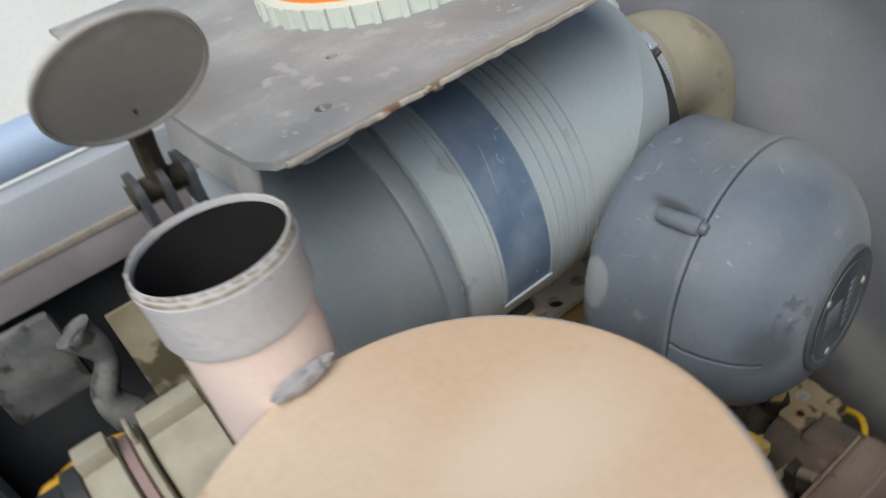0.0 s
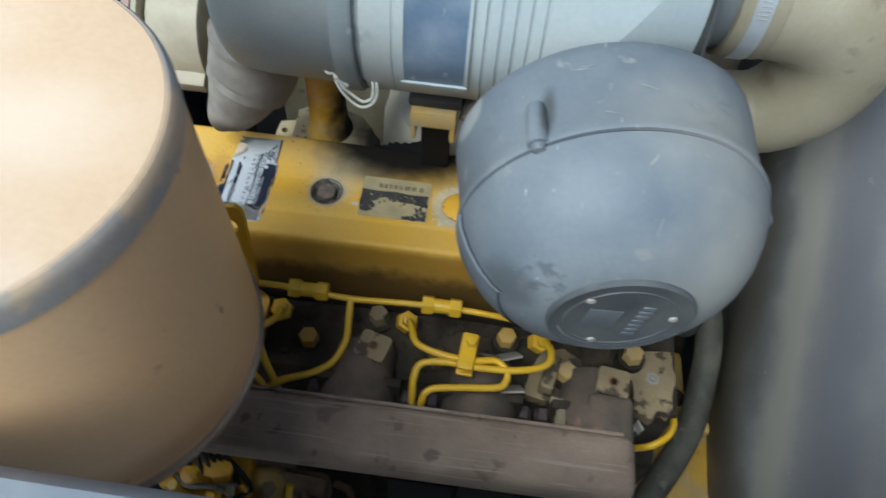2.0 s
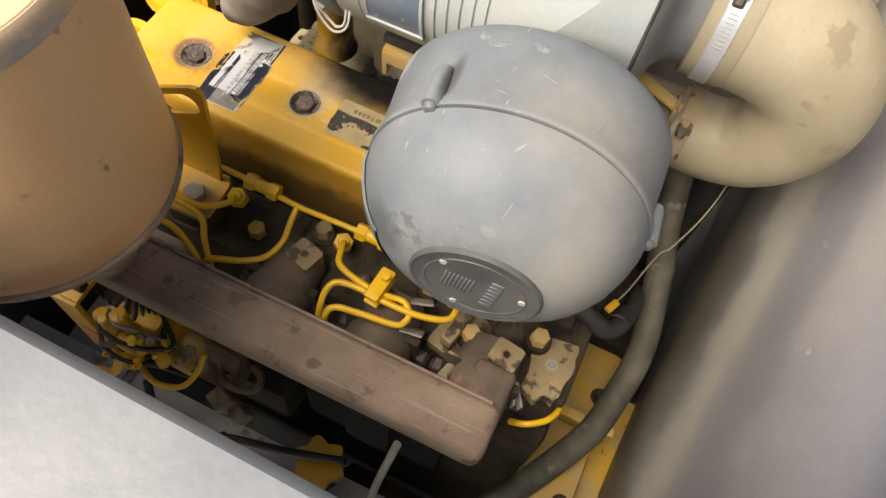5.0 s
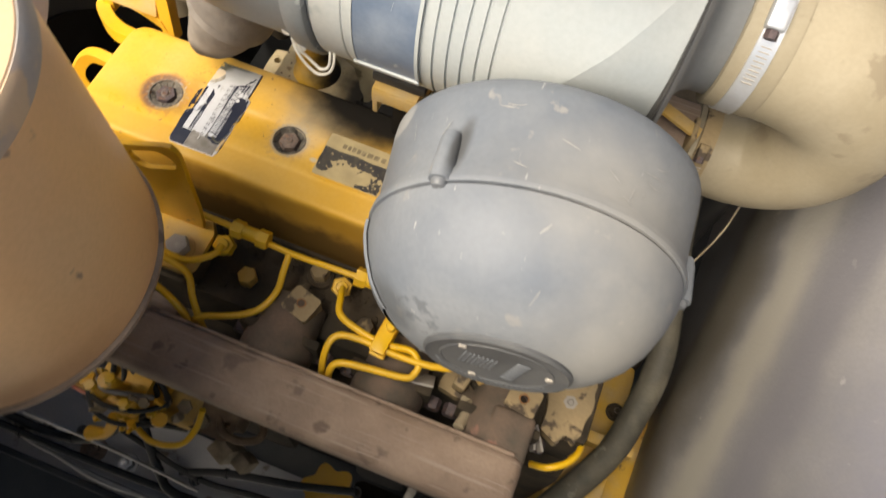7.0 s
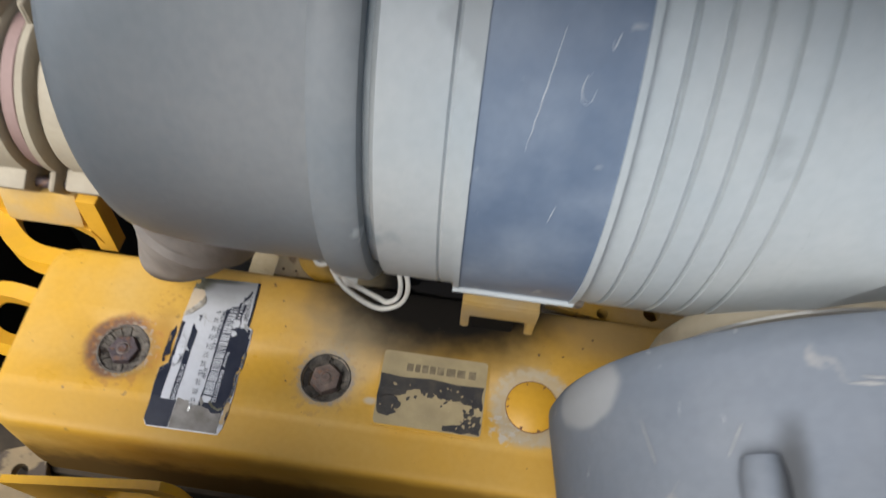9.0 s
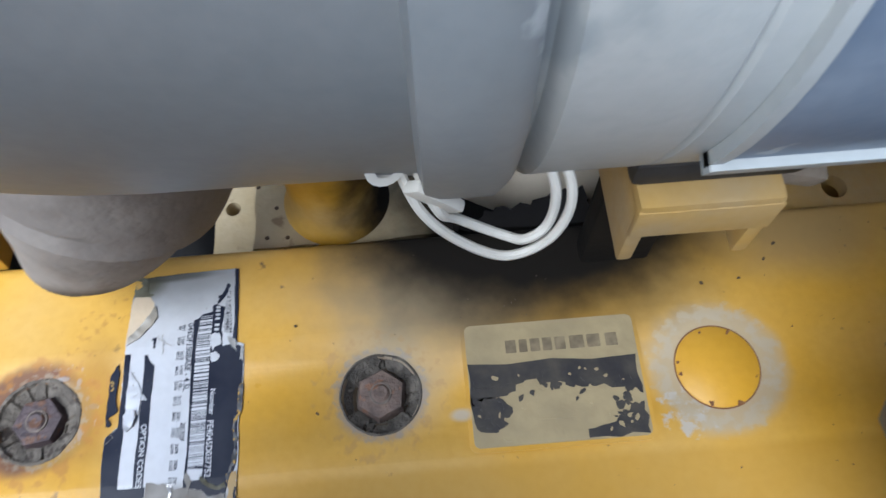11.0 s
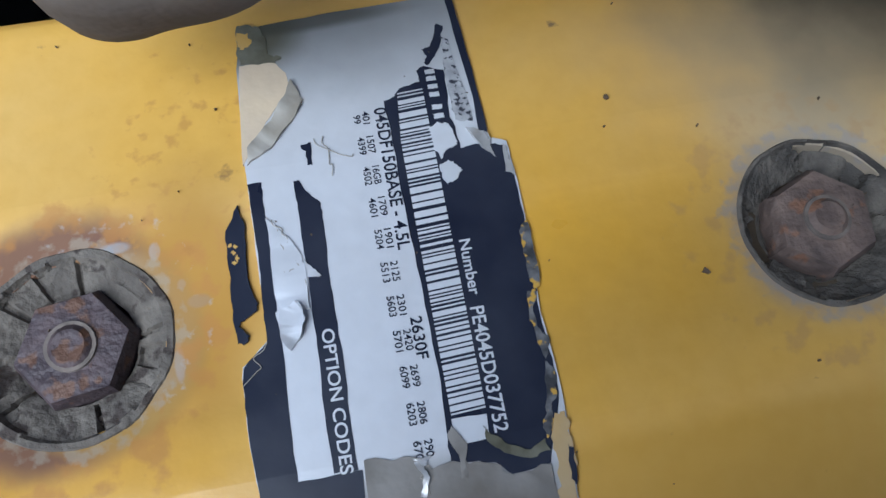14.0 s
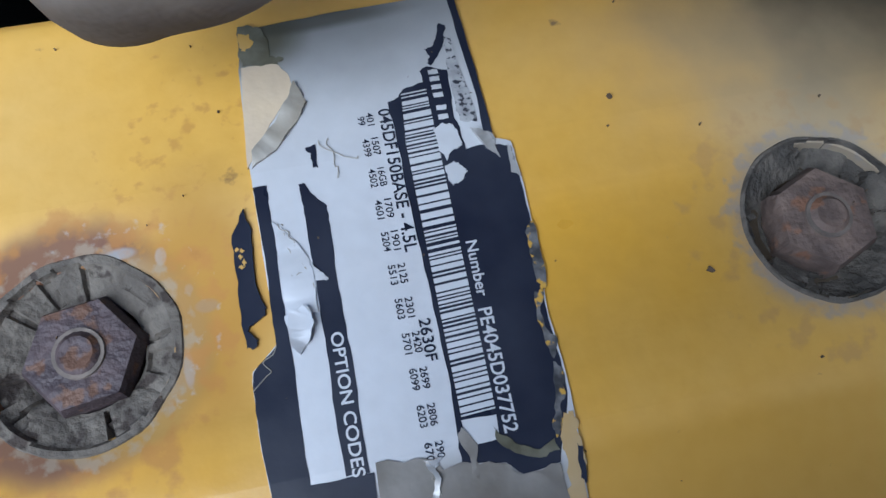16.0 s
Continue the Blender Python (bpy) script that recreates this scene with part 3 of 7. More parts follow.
def rounded(x0, x1, y0, y1, r, n=6):
    """A rectangle's outline with round corners."""
    out = []
    for cx, cy, a0 in ((x1 - r, y1 - r, 0), (x0 + r, y1 - r, 90), (x0 + r, y0 + r, 180), (x1 - r, y0 + r, 270)):
        out += [(cx + r * math.cos(radians(a0 + 90 * k / n)), cy + r * math.sin(radians(a0 + 90 * k / n))) for k in range(n + 1)]
    return out


def hexagon(across, height, dome=0.0006, n=6):
    """A bolt head or nut with chamfered corners, standing on z = 0."""
    r = across / 2 / math.cos(math.pi / 6)
    return revolve([(0, 0), (r, 0), (r, height - 0.12 * across), (r * 0.9, height), (0, height + dome)], n)


def bolt(name, m, across=0.019, height=0.011, washer=0.0, material=None, label="", category="bolt", flange=None, tip=True):
    material = material or BOLT_RUST
    t = thing(name, label, category)
    part("head", move(hexagon(across, height), m), material, t)
    if tip:
        part("stud", move(revolve([(across * 0.2, height - 0.001), (across * 0.2, height + 0.0009), (across * 0.15, height + 0.0017), (0, height + 0.0013)], 16), m), material, t)
    if tip:
        part("stud_rim", move(revolve([(across * 0.195, height - 0.001), (across * 0.195, height + 0.0008), (across * 0.235, height + 0.0008), (across * 0.25, height - 0.001)], 24), m), GRIMY_RIM, t)
    if washer:
        part("washer", move(revolve([(0, -0.0015), (washer, -0.0015), (washer, 0.0008), (washer * 0.95, 0.0015), (0, 0.0015)], 24), m), flange or material, t)
    return t


# ---- setting ----
tagged(part("ground", box(-40, 40, -40, 40, -0.3, 0.0, 0), CONCRETE), "dusty grey concrete floor under the machine", "floor", kind="structure")

bm = bmesh.new()


def wall_x(y, z):
    """The side sheet leans back above a diagonal ridge and turns away below it."""
    d = z - (0.985 + 0.75 * y)
    up = 0.11 * min(1.0, max(0.0, d) / 0.4)
    down = 0.09 * (math.sqrt(min(0.0, d) ** 2 + 0.02**2) - 0.02)
    return 0.622 + up + down


rows = [[bm.verts.new((wall_x(y, z) + e, y, z)) for y in np.linspace(-0.62, 0.95, 64)] for e, zs in ((0.0, np.linspace(1.85, 0.85, 42)), (0.006, np.linspace(0.85, 1.85, 42))) for z in zs]
for a, b in zip(rows, rows[1:] + rows[:1]):
    for k in range(63):
        bm.faces.new((a[k], a[k + 1], b[k + 1], b[k]))
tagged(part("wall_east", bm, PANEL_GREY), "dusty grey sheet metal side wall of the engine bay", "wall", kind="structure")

# bonnet sheet in front, its edge above the injection pump
bm = bmesh.new()
prof = [(-0.361, 1.462), (-0.362, 1.473), (-0.368, 1.479), (-0.45, 1.482), (-0.62, 1.47), (-0.8, 1.4), (-0.86, 1.2), (-0.88, 0.6)]
full = prof + [(y - 0.002, z - 0.006) for y, z in prof[::-1]]
rows = [[bm.verts.new((x, y - 0.027 * x, z + 0.054 * x)) for x in np.linspace(-0.9, 0.62, 24)] for y, z in full]
for a, b in zip(rows, rows[1:] + rows[:1]):
    for k in range(23):
        bm.faces.new((a[k], a[k + 1], b[k + 1], b[k]))
tagged(part("wall_south", bm, FENDER_GREY), "light grey orange-peel painted body panel with a straight edge", "body panel", kind="structure")
# dark sheet added to block the bright gap below the side wall
tagged(part("wall_skirt", box(0.705, 0.715, -0.85, 0.95, 0.3, 0.9, 0.002), BLACK_FRAME), "dark sheet added to close the gap below the side wall", "panel", kind="structure")
tagged(part("wall_west", box(-0.78, -0.74, -0.8, 0.95, 0.3, 1.35, 0.004), BLACK_FRAME), "dark cross wall at the radiator end of the bay", "wall", kind="structure")
tagged(part("wall_floor", box(-0.78, 0.66, -0.85, 0.95, 0.3, 0.34, 0.004), BLACK_FRAME), "dark grimy belly pan under the engine", "pan", kind="structure")

# ---- engine ----
engine = thing("engine", "grimy four-cylinder diesel engine block and head in the bay", "engine")
part("block", box(-0.16, 0.52, -0.17, 0.16, 0.42, 1.0, 0.02), IRON, engine)
part("cylinder_head", box(-0.13, 0.515, -0.145, 0.1, 0.99, 1.092, 0.008), IRON, engine)

# rocker cover: shell with three wells
COVER = (-0.072, 0.475, -0.0545, 0.068)
rocker = thing("rocker_cover", "yellow painted steel rocker cover with dusty staining, a sooty patch and shade painted on its front", "engine cover")
bm = bmesh.new()
wells = [(0.0, 0.0), (0.135, 0.0), (0.404, 0.0)]
x0, x1, y0, y1 = COVER
levels = [(0.012, -0.09, 0.02), (0.010, -0.082, 0.022), (0.003, -0.009, 0.018), (0.0016, -0.0028, 0.018), (0.0002, -0.0009, 0.017), (-0.002, -0.0002, 0.015), (-0.005, 0.0, 0.013)]
rings = [[bm.verts.new((x, y, 1.2 + dz)) for x, y in rounded(x0 - g, x1 + g, y0 - g, y1 + g, r)] for g, dz, r in levels]
for a, b in zip(rings, rings[1:]):
    for k in range(len(a)):
        j = (k + 1) % len(a)
        bm.faces.new((a[k], a[j], b[j], b[k]))
edges = [bm.edges.get((a, b)) for a, b in zip(rings[-1], rings[-1][1:] + rings[-1][:1])]
for wx, wy in wells:
    prev = None
    for r, dz in ((0.0166, 0.0), (0.0153, -0.001), (0.0149, -0.004), (0.0147, -0.01)):
        ring = [bm.verts.new((wx + r * math.cos(a), wy + r * math.sin(a), 1.2 + dz)) for a in (2 * math.pi * k / 40 for k in range(40))]
        if prev is None:
            edges += [bm.edges.new((a, b)) for a, b in zip(ring, ring[1:] + ring[:1])]
        else:
            for k in range(40):
                j = (k + 1) % 40
                bm.faces.new((prev[k], prev[j], ring[j], ring[k]))
        prev = ring
    bm.faces.new(prev)
bmesh.ops.triangle_fill(bm, use_beauty=True, edges=edges)
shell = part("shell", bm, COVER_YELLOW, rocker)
part("flange", box(-0.088, 0.49, -0.07, 0.082, 1.092, 1.112, 0.004), IRON, rocker, "grimy gasket flange")
part("plug_gap", move(revolve([(0.0166, -0.002), (0.0171, -0.002), (0.0171, 0.0003), (0.0166, 0.0003)], 48), Matrix.Translation((0.269, 0, 1.2))), RUST_SPOT, rocker)
part("plug", move(revolve([(0, -0.002), (0.0165, -0.002), (0.0165, 0.0004), (0.016, 0.0008), (0, 0.0008)], 40), Matrix.Translation((0.269, 0, 1.2))), YELLOW, rocker)
for wx, turn in ((0.0, 8), (0.135, 24), (0.404, 3)):
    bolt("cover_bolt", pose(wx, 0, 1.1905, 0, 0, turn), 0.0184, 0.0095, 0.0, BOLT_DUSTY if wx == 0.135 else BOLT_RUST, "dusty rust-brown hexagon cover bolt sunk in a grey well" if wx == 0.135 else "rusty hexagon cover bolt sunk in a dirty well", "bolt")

# ---- air cleaner ----
AIR = Matrix.Translation((0, 0.111, 1.411)) @ ALONG_X
air = thing("air_cleaner", "large grey cylindrical air cleaner lying over the engine", "air filter")
part("end_cap", move(revolve([(0, 0.056), (0.07, 0.057), (0.1, 0.059), (0.1115, 0.063), (0.116, 0.068), (0.1175, 0.074), (0.1188, 0.086), (0.1195, 0.1), (0.12, 0.1585), (0, 0.1585)], 96), AIR), END_GREY, air, "darker grey end cap")
part("clamp_band", move(revolve([(0.118, 0.1575), (0.1245, 0.159), (0.1255, 0.162), (0.1255, 0.173), (0.1235, 0.1755), (0.117, 0.176)], 96), AIR), BAND_GREY, air)
prof = [(0.116, 0.175), (0.117, 0.1785), (0.1215, 0.181), (0.1215, 0.2045), (0.1205, 0.2055), (0.1215, 0.2065), (0.1215, 0.266)]
for g in (0.2755, 0.286, 0.2965, 0.307, 0.3175):
    prof += [(0.1222, g - 0.0011), (0.1204, g - 0.0004), (0.1204, g + 0.0004), (0.1222, g + 0.0011)]
prof += [(0.122, 0.33)]
part("body", move(revolve(prof, 96), AIR), LIGHT_GREY, air)
# its inlet end turns flat along a slanting crease
bm = bmesh.new()
rings = []
for k in range(145):
    a = radians(2.5 * k)
    deg = 2.5 * k
    crease = float(np.interp(deg, (0, 28, 36, 47, 56, 66, 80, 87, 100, 130, 180), (0.4295, 0.4295, 0.4245, 0.413, 0.403, 0.391, 0.37, 0.358, 0.345, 0.338, 0.4295))) if deg <= 180 else 0.4295
    ring = []
    for j in range(13):
        x = 0.33 + (crease - 0.33) * j / 6 if j <= 6 else crease + (0.43 - crease) * (j - 6) / 6
        r = 0.122 - 0.24 * max(0.0, x - crease) * (1 if deg < 110 else 0.4)
        ring.append(bm.verts.new((x, 0.111 - r * math.sin(a), 1.411 + r * math.cos(a))))
    rings.append(ring)
for p, q in zip(rings, rings[1:]):
    for j in range(12):
        bm.faces.new((p[j], p[j + 1], q[j + 1], q[j]))
part("inlet_end", bm, LIGHT_GREY, air, smooth=5)
part("end_seal", move(revolve([(0.1, 0.4285), (0.1175, 0.4298), (0.1175, 0.4312), (0.1, 0.4314)], 96), AIR), RUBBER, air)
part("outlet_neck", move(revolve([(0.113, 0.4313), (0.1155, 0.4325), (0.108, 0.4365), (0.082, 0.4405), (0.066, 0.4445), (0.058, 0.4505), (0.055, 0.457), (0.055, 0.5)], 64), AIR), NECK_GREY, air, "slate grey outlet neck")
part("neck_rib", box(0.434, 0.462, 0.109, 0.113, 1.465, 1.478, 0.0015), NECK_GREY, air)


def arc_band(r, half, x0, x1, a0, a1, thick, n=60):
    """A band bent round the air cleaner between two angles (0 up, 90 towards the front)."""
    bm = bmesh.new()
    rows = []
    for k in range(n + 1):
        a = radians(a0 + (a1 - a0) * k / n)
        rows.append([bm.verts.new((x, 0.111 - rr * math.sin(a), 1.411 + rr * math.cos(a))) for x, rr in ((x0, r), (x0, r + thick), (x1, r + thick), (x1, r))])
    for a, b in zip(rows, rows[1:]):
        for k in range(4):
            bm.faces.new((a[k], a[(k + 1) % 4], b[(k + 1) % 4], b[k]))
    bm.faces.new(rows[0])
    bm.faces.new(rows[-1])
    return bm


part("strap", arc_band(0.1216, 0, 0.2145, 0.2625, -95, 111, 0.002), STRAP_BLUE, air, "dark slate mounting strap")
for xa, xb in ((0.212, 0.2146), (0.2624, 0.265)):
    part("strap_edge", arc_band(0.1216, 0, xa, xb, -95, 112, 0.0028), LIGHT_GREY, air)
part("strap_lip", arc_band(0.1216, 0, 0.212, 0.265, 110.5, 112.5, 0.004), LIGHT_GREY, air)


def strap_scratch(line, width):
    """A fine scratch in the strap's paint along (x, angle) points."""
    bm = bmesh.new()
    rows = []
    for k, (x, deg) in enumerate(line):
        a, w = radians(deg), width * (0.25 + 0.75 * math.sin(math.pi * (k + 0.3) / (len(line) - 0.4)))
        rows.append([bm.verts.new((x + s * w, 0.111 - rr * math.sin(a), 1.411 + rr * math.cos(a))) for s, rr in ((-0.5, 0.1235), (-0.3, 0.12375), (0.3, 0.12375), (0.5, 0.1235))])
    for p, q in zip(rows, rows[1:]):
        for k in range(3):
            bm.faces.new((p[k], p[k + 1], q[k + 1], q[k]))
    part("scratch", bm, SCRATCH_PALE, air, "pale scratch in the paint")


strap_scratch([(0.2376 - 0.0066 * k / 11 + 0.0002 * math.sin(3 * k), 46 + 18.5 * k / 11) for k in range(12)], 0.0006)
strap_scratch([(0.2475 + 0.0022 * math.cos(0.8 * k), 54 + 2.2 * math.sin(0.8 * k)) for k in range(7)], 0.0005)
strap_scratch([(0.252 + 0.0006 * k, 47 + 1.2 * math.sin(1.3 * k)) for k in range(5)], 0.0006)
strap_scratch([(0.2445 - 0.0004 * k, 74 + 0.9 * k) for k in range(5)], 0.0004)

# ---- pre-cleaner ----
PC = along((0.3852, -0.103, 1.337), (0.3852 + 0.108, -0.103 - 0.994, 1.337 - 0.028))
pre = thing("pre_cleaner", "slate grey plastic dome-shaped air pre-cleaner with a seam and scuffs", "pre-cleaner")
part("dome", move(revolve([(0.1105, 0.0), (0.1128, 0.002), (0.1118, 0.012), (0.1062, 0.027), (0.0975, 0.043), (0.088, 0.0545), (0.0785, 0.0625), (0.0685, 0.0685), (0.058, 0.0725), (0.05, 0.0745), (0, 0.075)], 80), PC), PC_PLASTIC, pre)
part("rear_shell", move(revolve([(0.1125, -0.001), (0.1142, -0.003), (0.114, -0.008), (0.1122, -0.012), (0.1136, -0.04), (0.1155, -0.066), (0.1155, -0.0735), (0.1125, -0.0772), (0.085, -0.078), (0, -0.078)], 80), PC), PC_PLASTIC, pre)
part("name_disc", move(revolve([(0.052, 0.0715), (0.052, 0.076), (0.05, 0.0778), (0.0475, 0.0768), (0, 0.0768)], 64), PC), DISC_GREY, pre)

# ---- restriction indicator ----
gauge = thing("restriction_indicator", "pale green plastic restriction indicator standing on the outlet neck", "indicator")
part("stem", move(revolve([(0, 0), (0.006, 0), (0.006, 0.03), (0, 0.03)], 16), pose(0.462, 0.109, 1.45)), NECK_GREY, gauge)
part("bulb", move(revolve([(0, 0.028), (0.012, 0.028), (0.0165, 0.033), (0.0165, 0.052), (0.013, 0.058), (0, 0.06)], 28), pose(0.462, 0.109, 1.45)), PALE_PLASTIC, gauge)
for k in range(14):
    part("rib", move(box(0.0155, 0.0176, -0.0011, 0.0011, 0.034, 0.051, 0), pose(0.462, 0.109, 1.45, 0, 0, 360 * k / 14)), PALE_PLASTIC, gauge)

# ---- muffler and exhaust ----
muffler = thing("muffler", "tan heat-stained cylindrical muffler with a flat dented top", "muffler")
MUF = Matrix.Translation((0.0254, -0.2326, 0))
part("can", move(revolve([(0, 1.3), (0.11, 1.3), (0.1145, 1.303), (0.117, 1.309), (0.117, 1.33), (0.1135, 1.505), (0.113, 1.516)], 96), MUF), TAN_MUFFLER, muffler)
part("lid", move(revolve([(0.1125, 1.5155), (0.1133, 1.517), (0.1135, 1.521), (0.1125, 1.526), (0.1095, 1.5288), (0.104, 1.529), (0.07, 1.5275), (0.035, 1.5245), (0, 1.5235)], 96), MUF), LID_TAN, muffler, "pinkish tan stained lid")
part("worn_rim", move(revolve([(0.113, 1.5085), (0.1142, 1.5092), (0.1143, 1.5195), (0.1139, 1.5235), (0.1128, 1.5264), (0.1112, 1.5282), (0.11, 1.528)], 96), MUF), RIM_WORN, muffler, "rim rubbed to bare grey steel")
part("bottom_seam", move(revolve([(0.112, 1.2985), (0.1175, 1.2985), (0.1192, 1.301), (0.1192, 1.305), (0.1165, 1.3075)], 96), MUF), RUST_BROWN, muffler)
part("outlet", move(revolve([(0, 1.14), (0.03, 1.14), (0.03, 1.3), (0, 1.3)], 32), Matrix.Translation((0.03, -0.222, 0))), RUST_BROWN, muffler)
stack = thing("exhaust_pipe", "chalky pale exhaust stub pipe with an open sooty mouth", "pipe")
part("pipe", sweep([(0.016, -0.094, 1.564), (0.016, -0.094, 1.53), (0.016, -0.094, 1.5), (0.017, -0.102, 1.468), (0.019, -0.125, 1.442), (0.02, -0.165, 1.43)], 0.033, 48, cap=False), PINK_PIPE, stack)
part("collar", move(revolve([(0.0325, 1.562), (0.0352, 1.5635), (0.0365, 1.567), (0.0366, 1.588), (0.0374, 1.592), (0.0376, 1.595), (0.0366, 1.5962), (0.0364, 1.5995), (0.0358, 1.6008), (0.0352, 1.6008), (0.0348, 1.599), (0.0342, 1.562)], 64), Matrix.Translation((0.016, -0.094, 0))), COLLAR_GREY, stack, "greyer flared collar with a crusty rim")
rnd = random.Random(3)
bm = bmesh.new()
for k in range(150):
    a = rnd.uniform(0, 2 * math.pi) if k < 70 else rnd.gauss(0.3, 0.5)
    s = rnd.uniform(0.0006, 0.0017)
    h = 1.6 if k % 3 else rnd.uniform(1.586, 1.6)
    m = Matrix.Translation((0.016 + 0.0362 * math.cos(a), -0.094 + 0.0362 * math.sin(a), h)) @ pose(0, 0, 0, 0, 0, math.degrees(a))
    bmesh.ops.create_icosphere(bm, subdivisions=1, radius=1, matrix=m @ Matrix.Diagonal((s * 0.7, s * 2, s * 0.7, 1)))
part("rim_crust", bm, RIM_CRUST, stack)
part("rim_groove", move(revolve([(0.0366, 1.5955), (0.0373, 1.5958), (0.0371, 1.5974), (0.0364, 1.5976)], 64), Matrix.Translation((0.016, -0.094, 0))), RIM_CRUST, stack)
bm = bmesh.new()
bmesh.ops.create_icosphere(bm, subdivisions=4, radius=1)
for v in bm.verts:
    v.co *= 1 + 0.35 * noise.noise(v.co * 2.2) + 0.12 * noise.noise(v.co * 7.0)
move(bm, pose(0.02, -0.1285, 1.536, 12, 0, 3) @ Matrix.Diagonal((0.015, 0.004, 0.0055, 1)))
part("weld_patch", bm, WELD_GREY, stack, "rough grey weld patch")
part("soot_lining", move(revolve([(0.0346, 1.5975), (0.0338, 1.59), (0.0325, 1.57), (0.031, 1.505), (0, 1.505)], 48), Matrix.Translation((0.016, -0.094, 0))), SOOT_AND_SHADE, stack)
flap = thing("rain_cap", "grey steel exhaust rain cap standing open on its hinge", "rain cap")
CAP = along((0.02, -0.065, 1.668), (0.02, -0.065 - 0.073, 1.668 - 0.053))
part("disc", move(revolve([(0, -0.0015), (0.0355, -0.0015), (0.037, 0.0), (0.037, 0.0022), (0.0355, 0.0024), (0.035, 0.001), (0, 0.001)], 56), CAP), DUSTY_GREY, flap)
part("arm", sweep([(0.021, -0.012, 1.597), (0.021, -0.02, 1.62), (0.02, -0.05, 1.655)], 0.006, 8), IRON, flap)
part("hinge", move(revolve([(0, -0.017), (0.007, -0.017), (0.007, 0.017), (0, 0.017)], 20), Matrix.Translation((0.021, -0.012, 1.597)) @ ALONG_X), IRON, flap)
for dx in (-0.013, 0.0, 0.013):
    part("ear", move(slab(rounded(-0.014, 0.014, -0.012, 0.016, 0.007), -0.002, 0.002), Matrix.Translation((0.021 + dx, -0.014, 1.592)) @ Matrix(((0, 0, 1, 0), (1, 0, 0, 0), (0, 1, 0, 0), (0, 0, 0, 1)))), BLACK_FRAME, flap)

# ---- bracket plate over the air cleaner ----
plate = thing("bracket_plate", "dusty grey steel bracket plate above the air cleaner", "bracket")
part("sheet", slab([(0.402, -0.043), (0.402, 0.42), (0.05, 0.42), (0.058, 0.03), (0.062, -0.03), (0.07, -0.044), (0.08, -0.047), (0.24, -0.0475), (0.398, -0.047)], 1.589, 1.594, holes=((0.118, -0.013, 0.0052), (0.16, 0.05, 0.004), (0.36, -0.02, 0.004))), PLATE_GREY, plate)
rnd = random.Random(44)
lip = [(0.075 + 0.327 * k / 60, -0.0468 - rnd.uniform(0.0, 0.0012), 1.591 + rnd.uniform(-0.0006, 0.0004)) for k in range(61)]
part("front_lip", sweep(lip, 0.0021, 7, 2), RUSTY_EDGE, plate, "rough rusty front edge")
part("corner_tab", move(box(-0.004, 0.004, -0.002, 0.002, -0.02, 0.0, 0.001), pose(0.397, -0.046, 1.59, 8, 0, 0)), PLATE_GREY, plate)
part("side_fold", move(box(-0.002, 0.002, -0.03, 0.1, -0.022, 0.0, 0.001), pose(0.0625, 0.0, 1.589, 0, 12, 3)), PLATE_GREY, plate)
rnd = random.Random(45)
bm = bmesh.new()
for k in range(60):
    s_ = rnd.uniform(0.0004, 0.0018)
    bmesh.ops.create_icosphere(bm, subdivisions=1, radius=1, matrix=pose(rnd.uniform(0.07, 0.39), -0.045 + abs(rnd.gauss(0, 0.035)), 1.5941, 0, 0, rnd.uniform(0, 180)) @ Matrix.Diagonal((s_ * 1.6, s_, 0.0004, 1)))
tagged(part("mud_flecks", bm, DUSTY_GREY, plate), kind="stuff")
beacon = thing("filler_cap", "orange dome cap in a pale ribbed collar", "cap")
CAPM = Matrix.Translation((0.283, 0.155, 1.594))
part("collar", move(revolve([(0.0, 0.0), (0.112, 0.0), (0.112, 0.014), (0.108, 0.016), (0, 0.016)], 64), CAPM), PALE_PLASTIC, beacon)
part("dome", move(revolve([(0.104, 0.015), (0.105, 0.03), (0.1, 0.06), (0.08, 0.085), (0, 0.1)], 64), CAPM), ORANGE, beacon)
for k in range(36):
    part("rib", move(box(0.111, 0.1155, -0.0025, 0.0025, 0.0, 0.0145, 0), CAPM @ pose(0, 0, 0, 0, 0, 10 * k)), PALE_PLASTIC, beacon)

# ---- elbow ----
elbow = thing("intake_elbow", "cream rubber U-shaped intake elbow with hose clamps", "hose")
pts = [(0.467, 0.111, 1.411), (0.5, 0.111, 1.411), (0.54, 0.111, 1.405), (0.574, 0.111, 1.38), (0.587, 0.111, 1.34), (0.576, 0.111, 1.295), (0.543, 0.111, 1.267), (0.49, 0.111, 1.263)]
part("tube", sweep(pts, 0.06, 44, radii=[1.0, 1.0, 0.98, 0.92, 0.85, 0.77, 0.69, 0.66]), CREAM, elbow)

# ---- manifold bar ----
bar = thing("exhaust_manifold", "rust-brown rectangular manifold bar along the head", "manifold")
part("bar", box(-0.12, 0.457, -0.247, -0.188, 1.098, 1.142, 0.015, 4), RUST_BROWN, bar)
part("runner", box(0.413, 0.457, -0.2, -0.148, 1.07, 1.135, 0.008, 3), RED_GREASE, bar, "reddish brown end runner")
part("weld_seam", sweep([(-0.11, -0.19, 1.139), (0.1, -0.1895, 1.1395), (0.445, -0.1895, 1.1395)], 0.002, 8), RUST_BROWN, bar)
for x in (0.06, 0.193, 0.312, 0.423):
    part("branch", box(x - 0.03, x + 0.03, -0.195, -0.165, 1.075, 1.112, 0.008), RUST_BROWN, bar)
# near-black colour stands in for the shade below the bar
part("rear_leg", box(0.3, 0.36, -0.235, -0.2, 0.92, 1.08, 0.01), SOOT_AND_SHADE, bar)

# ---- label and plate on the rocker cover ----
TOP = 1.2003


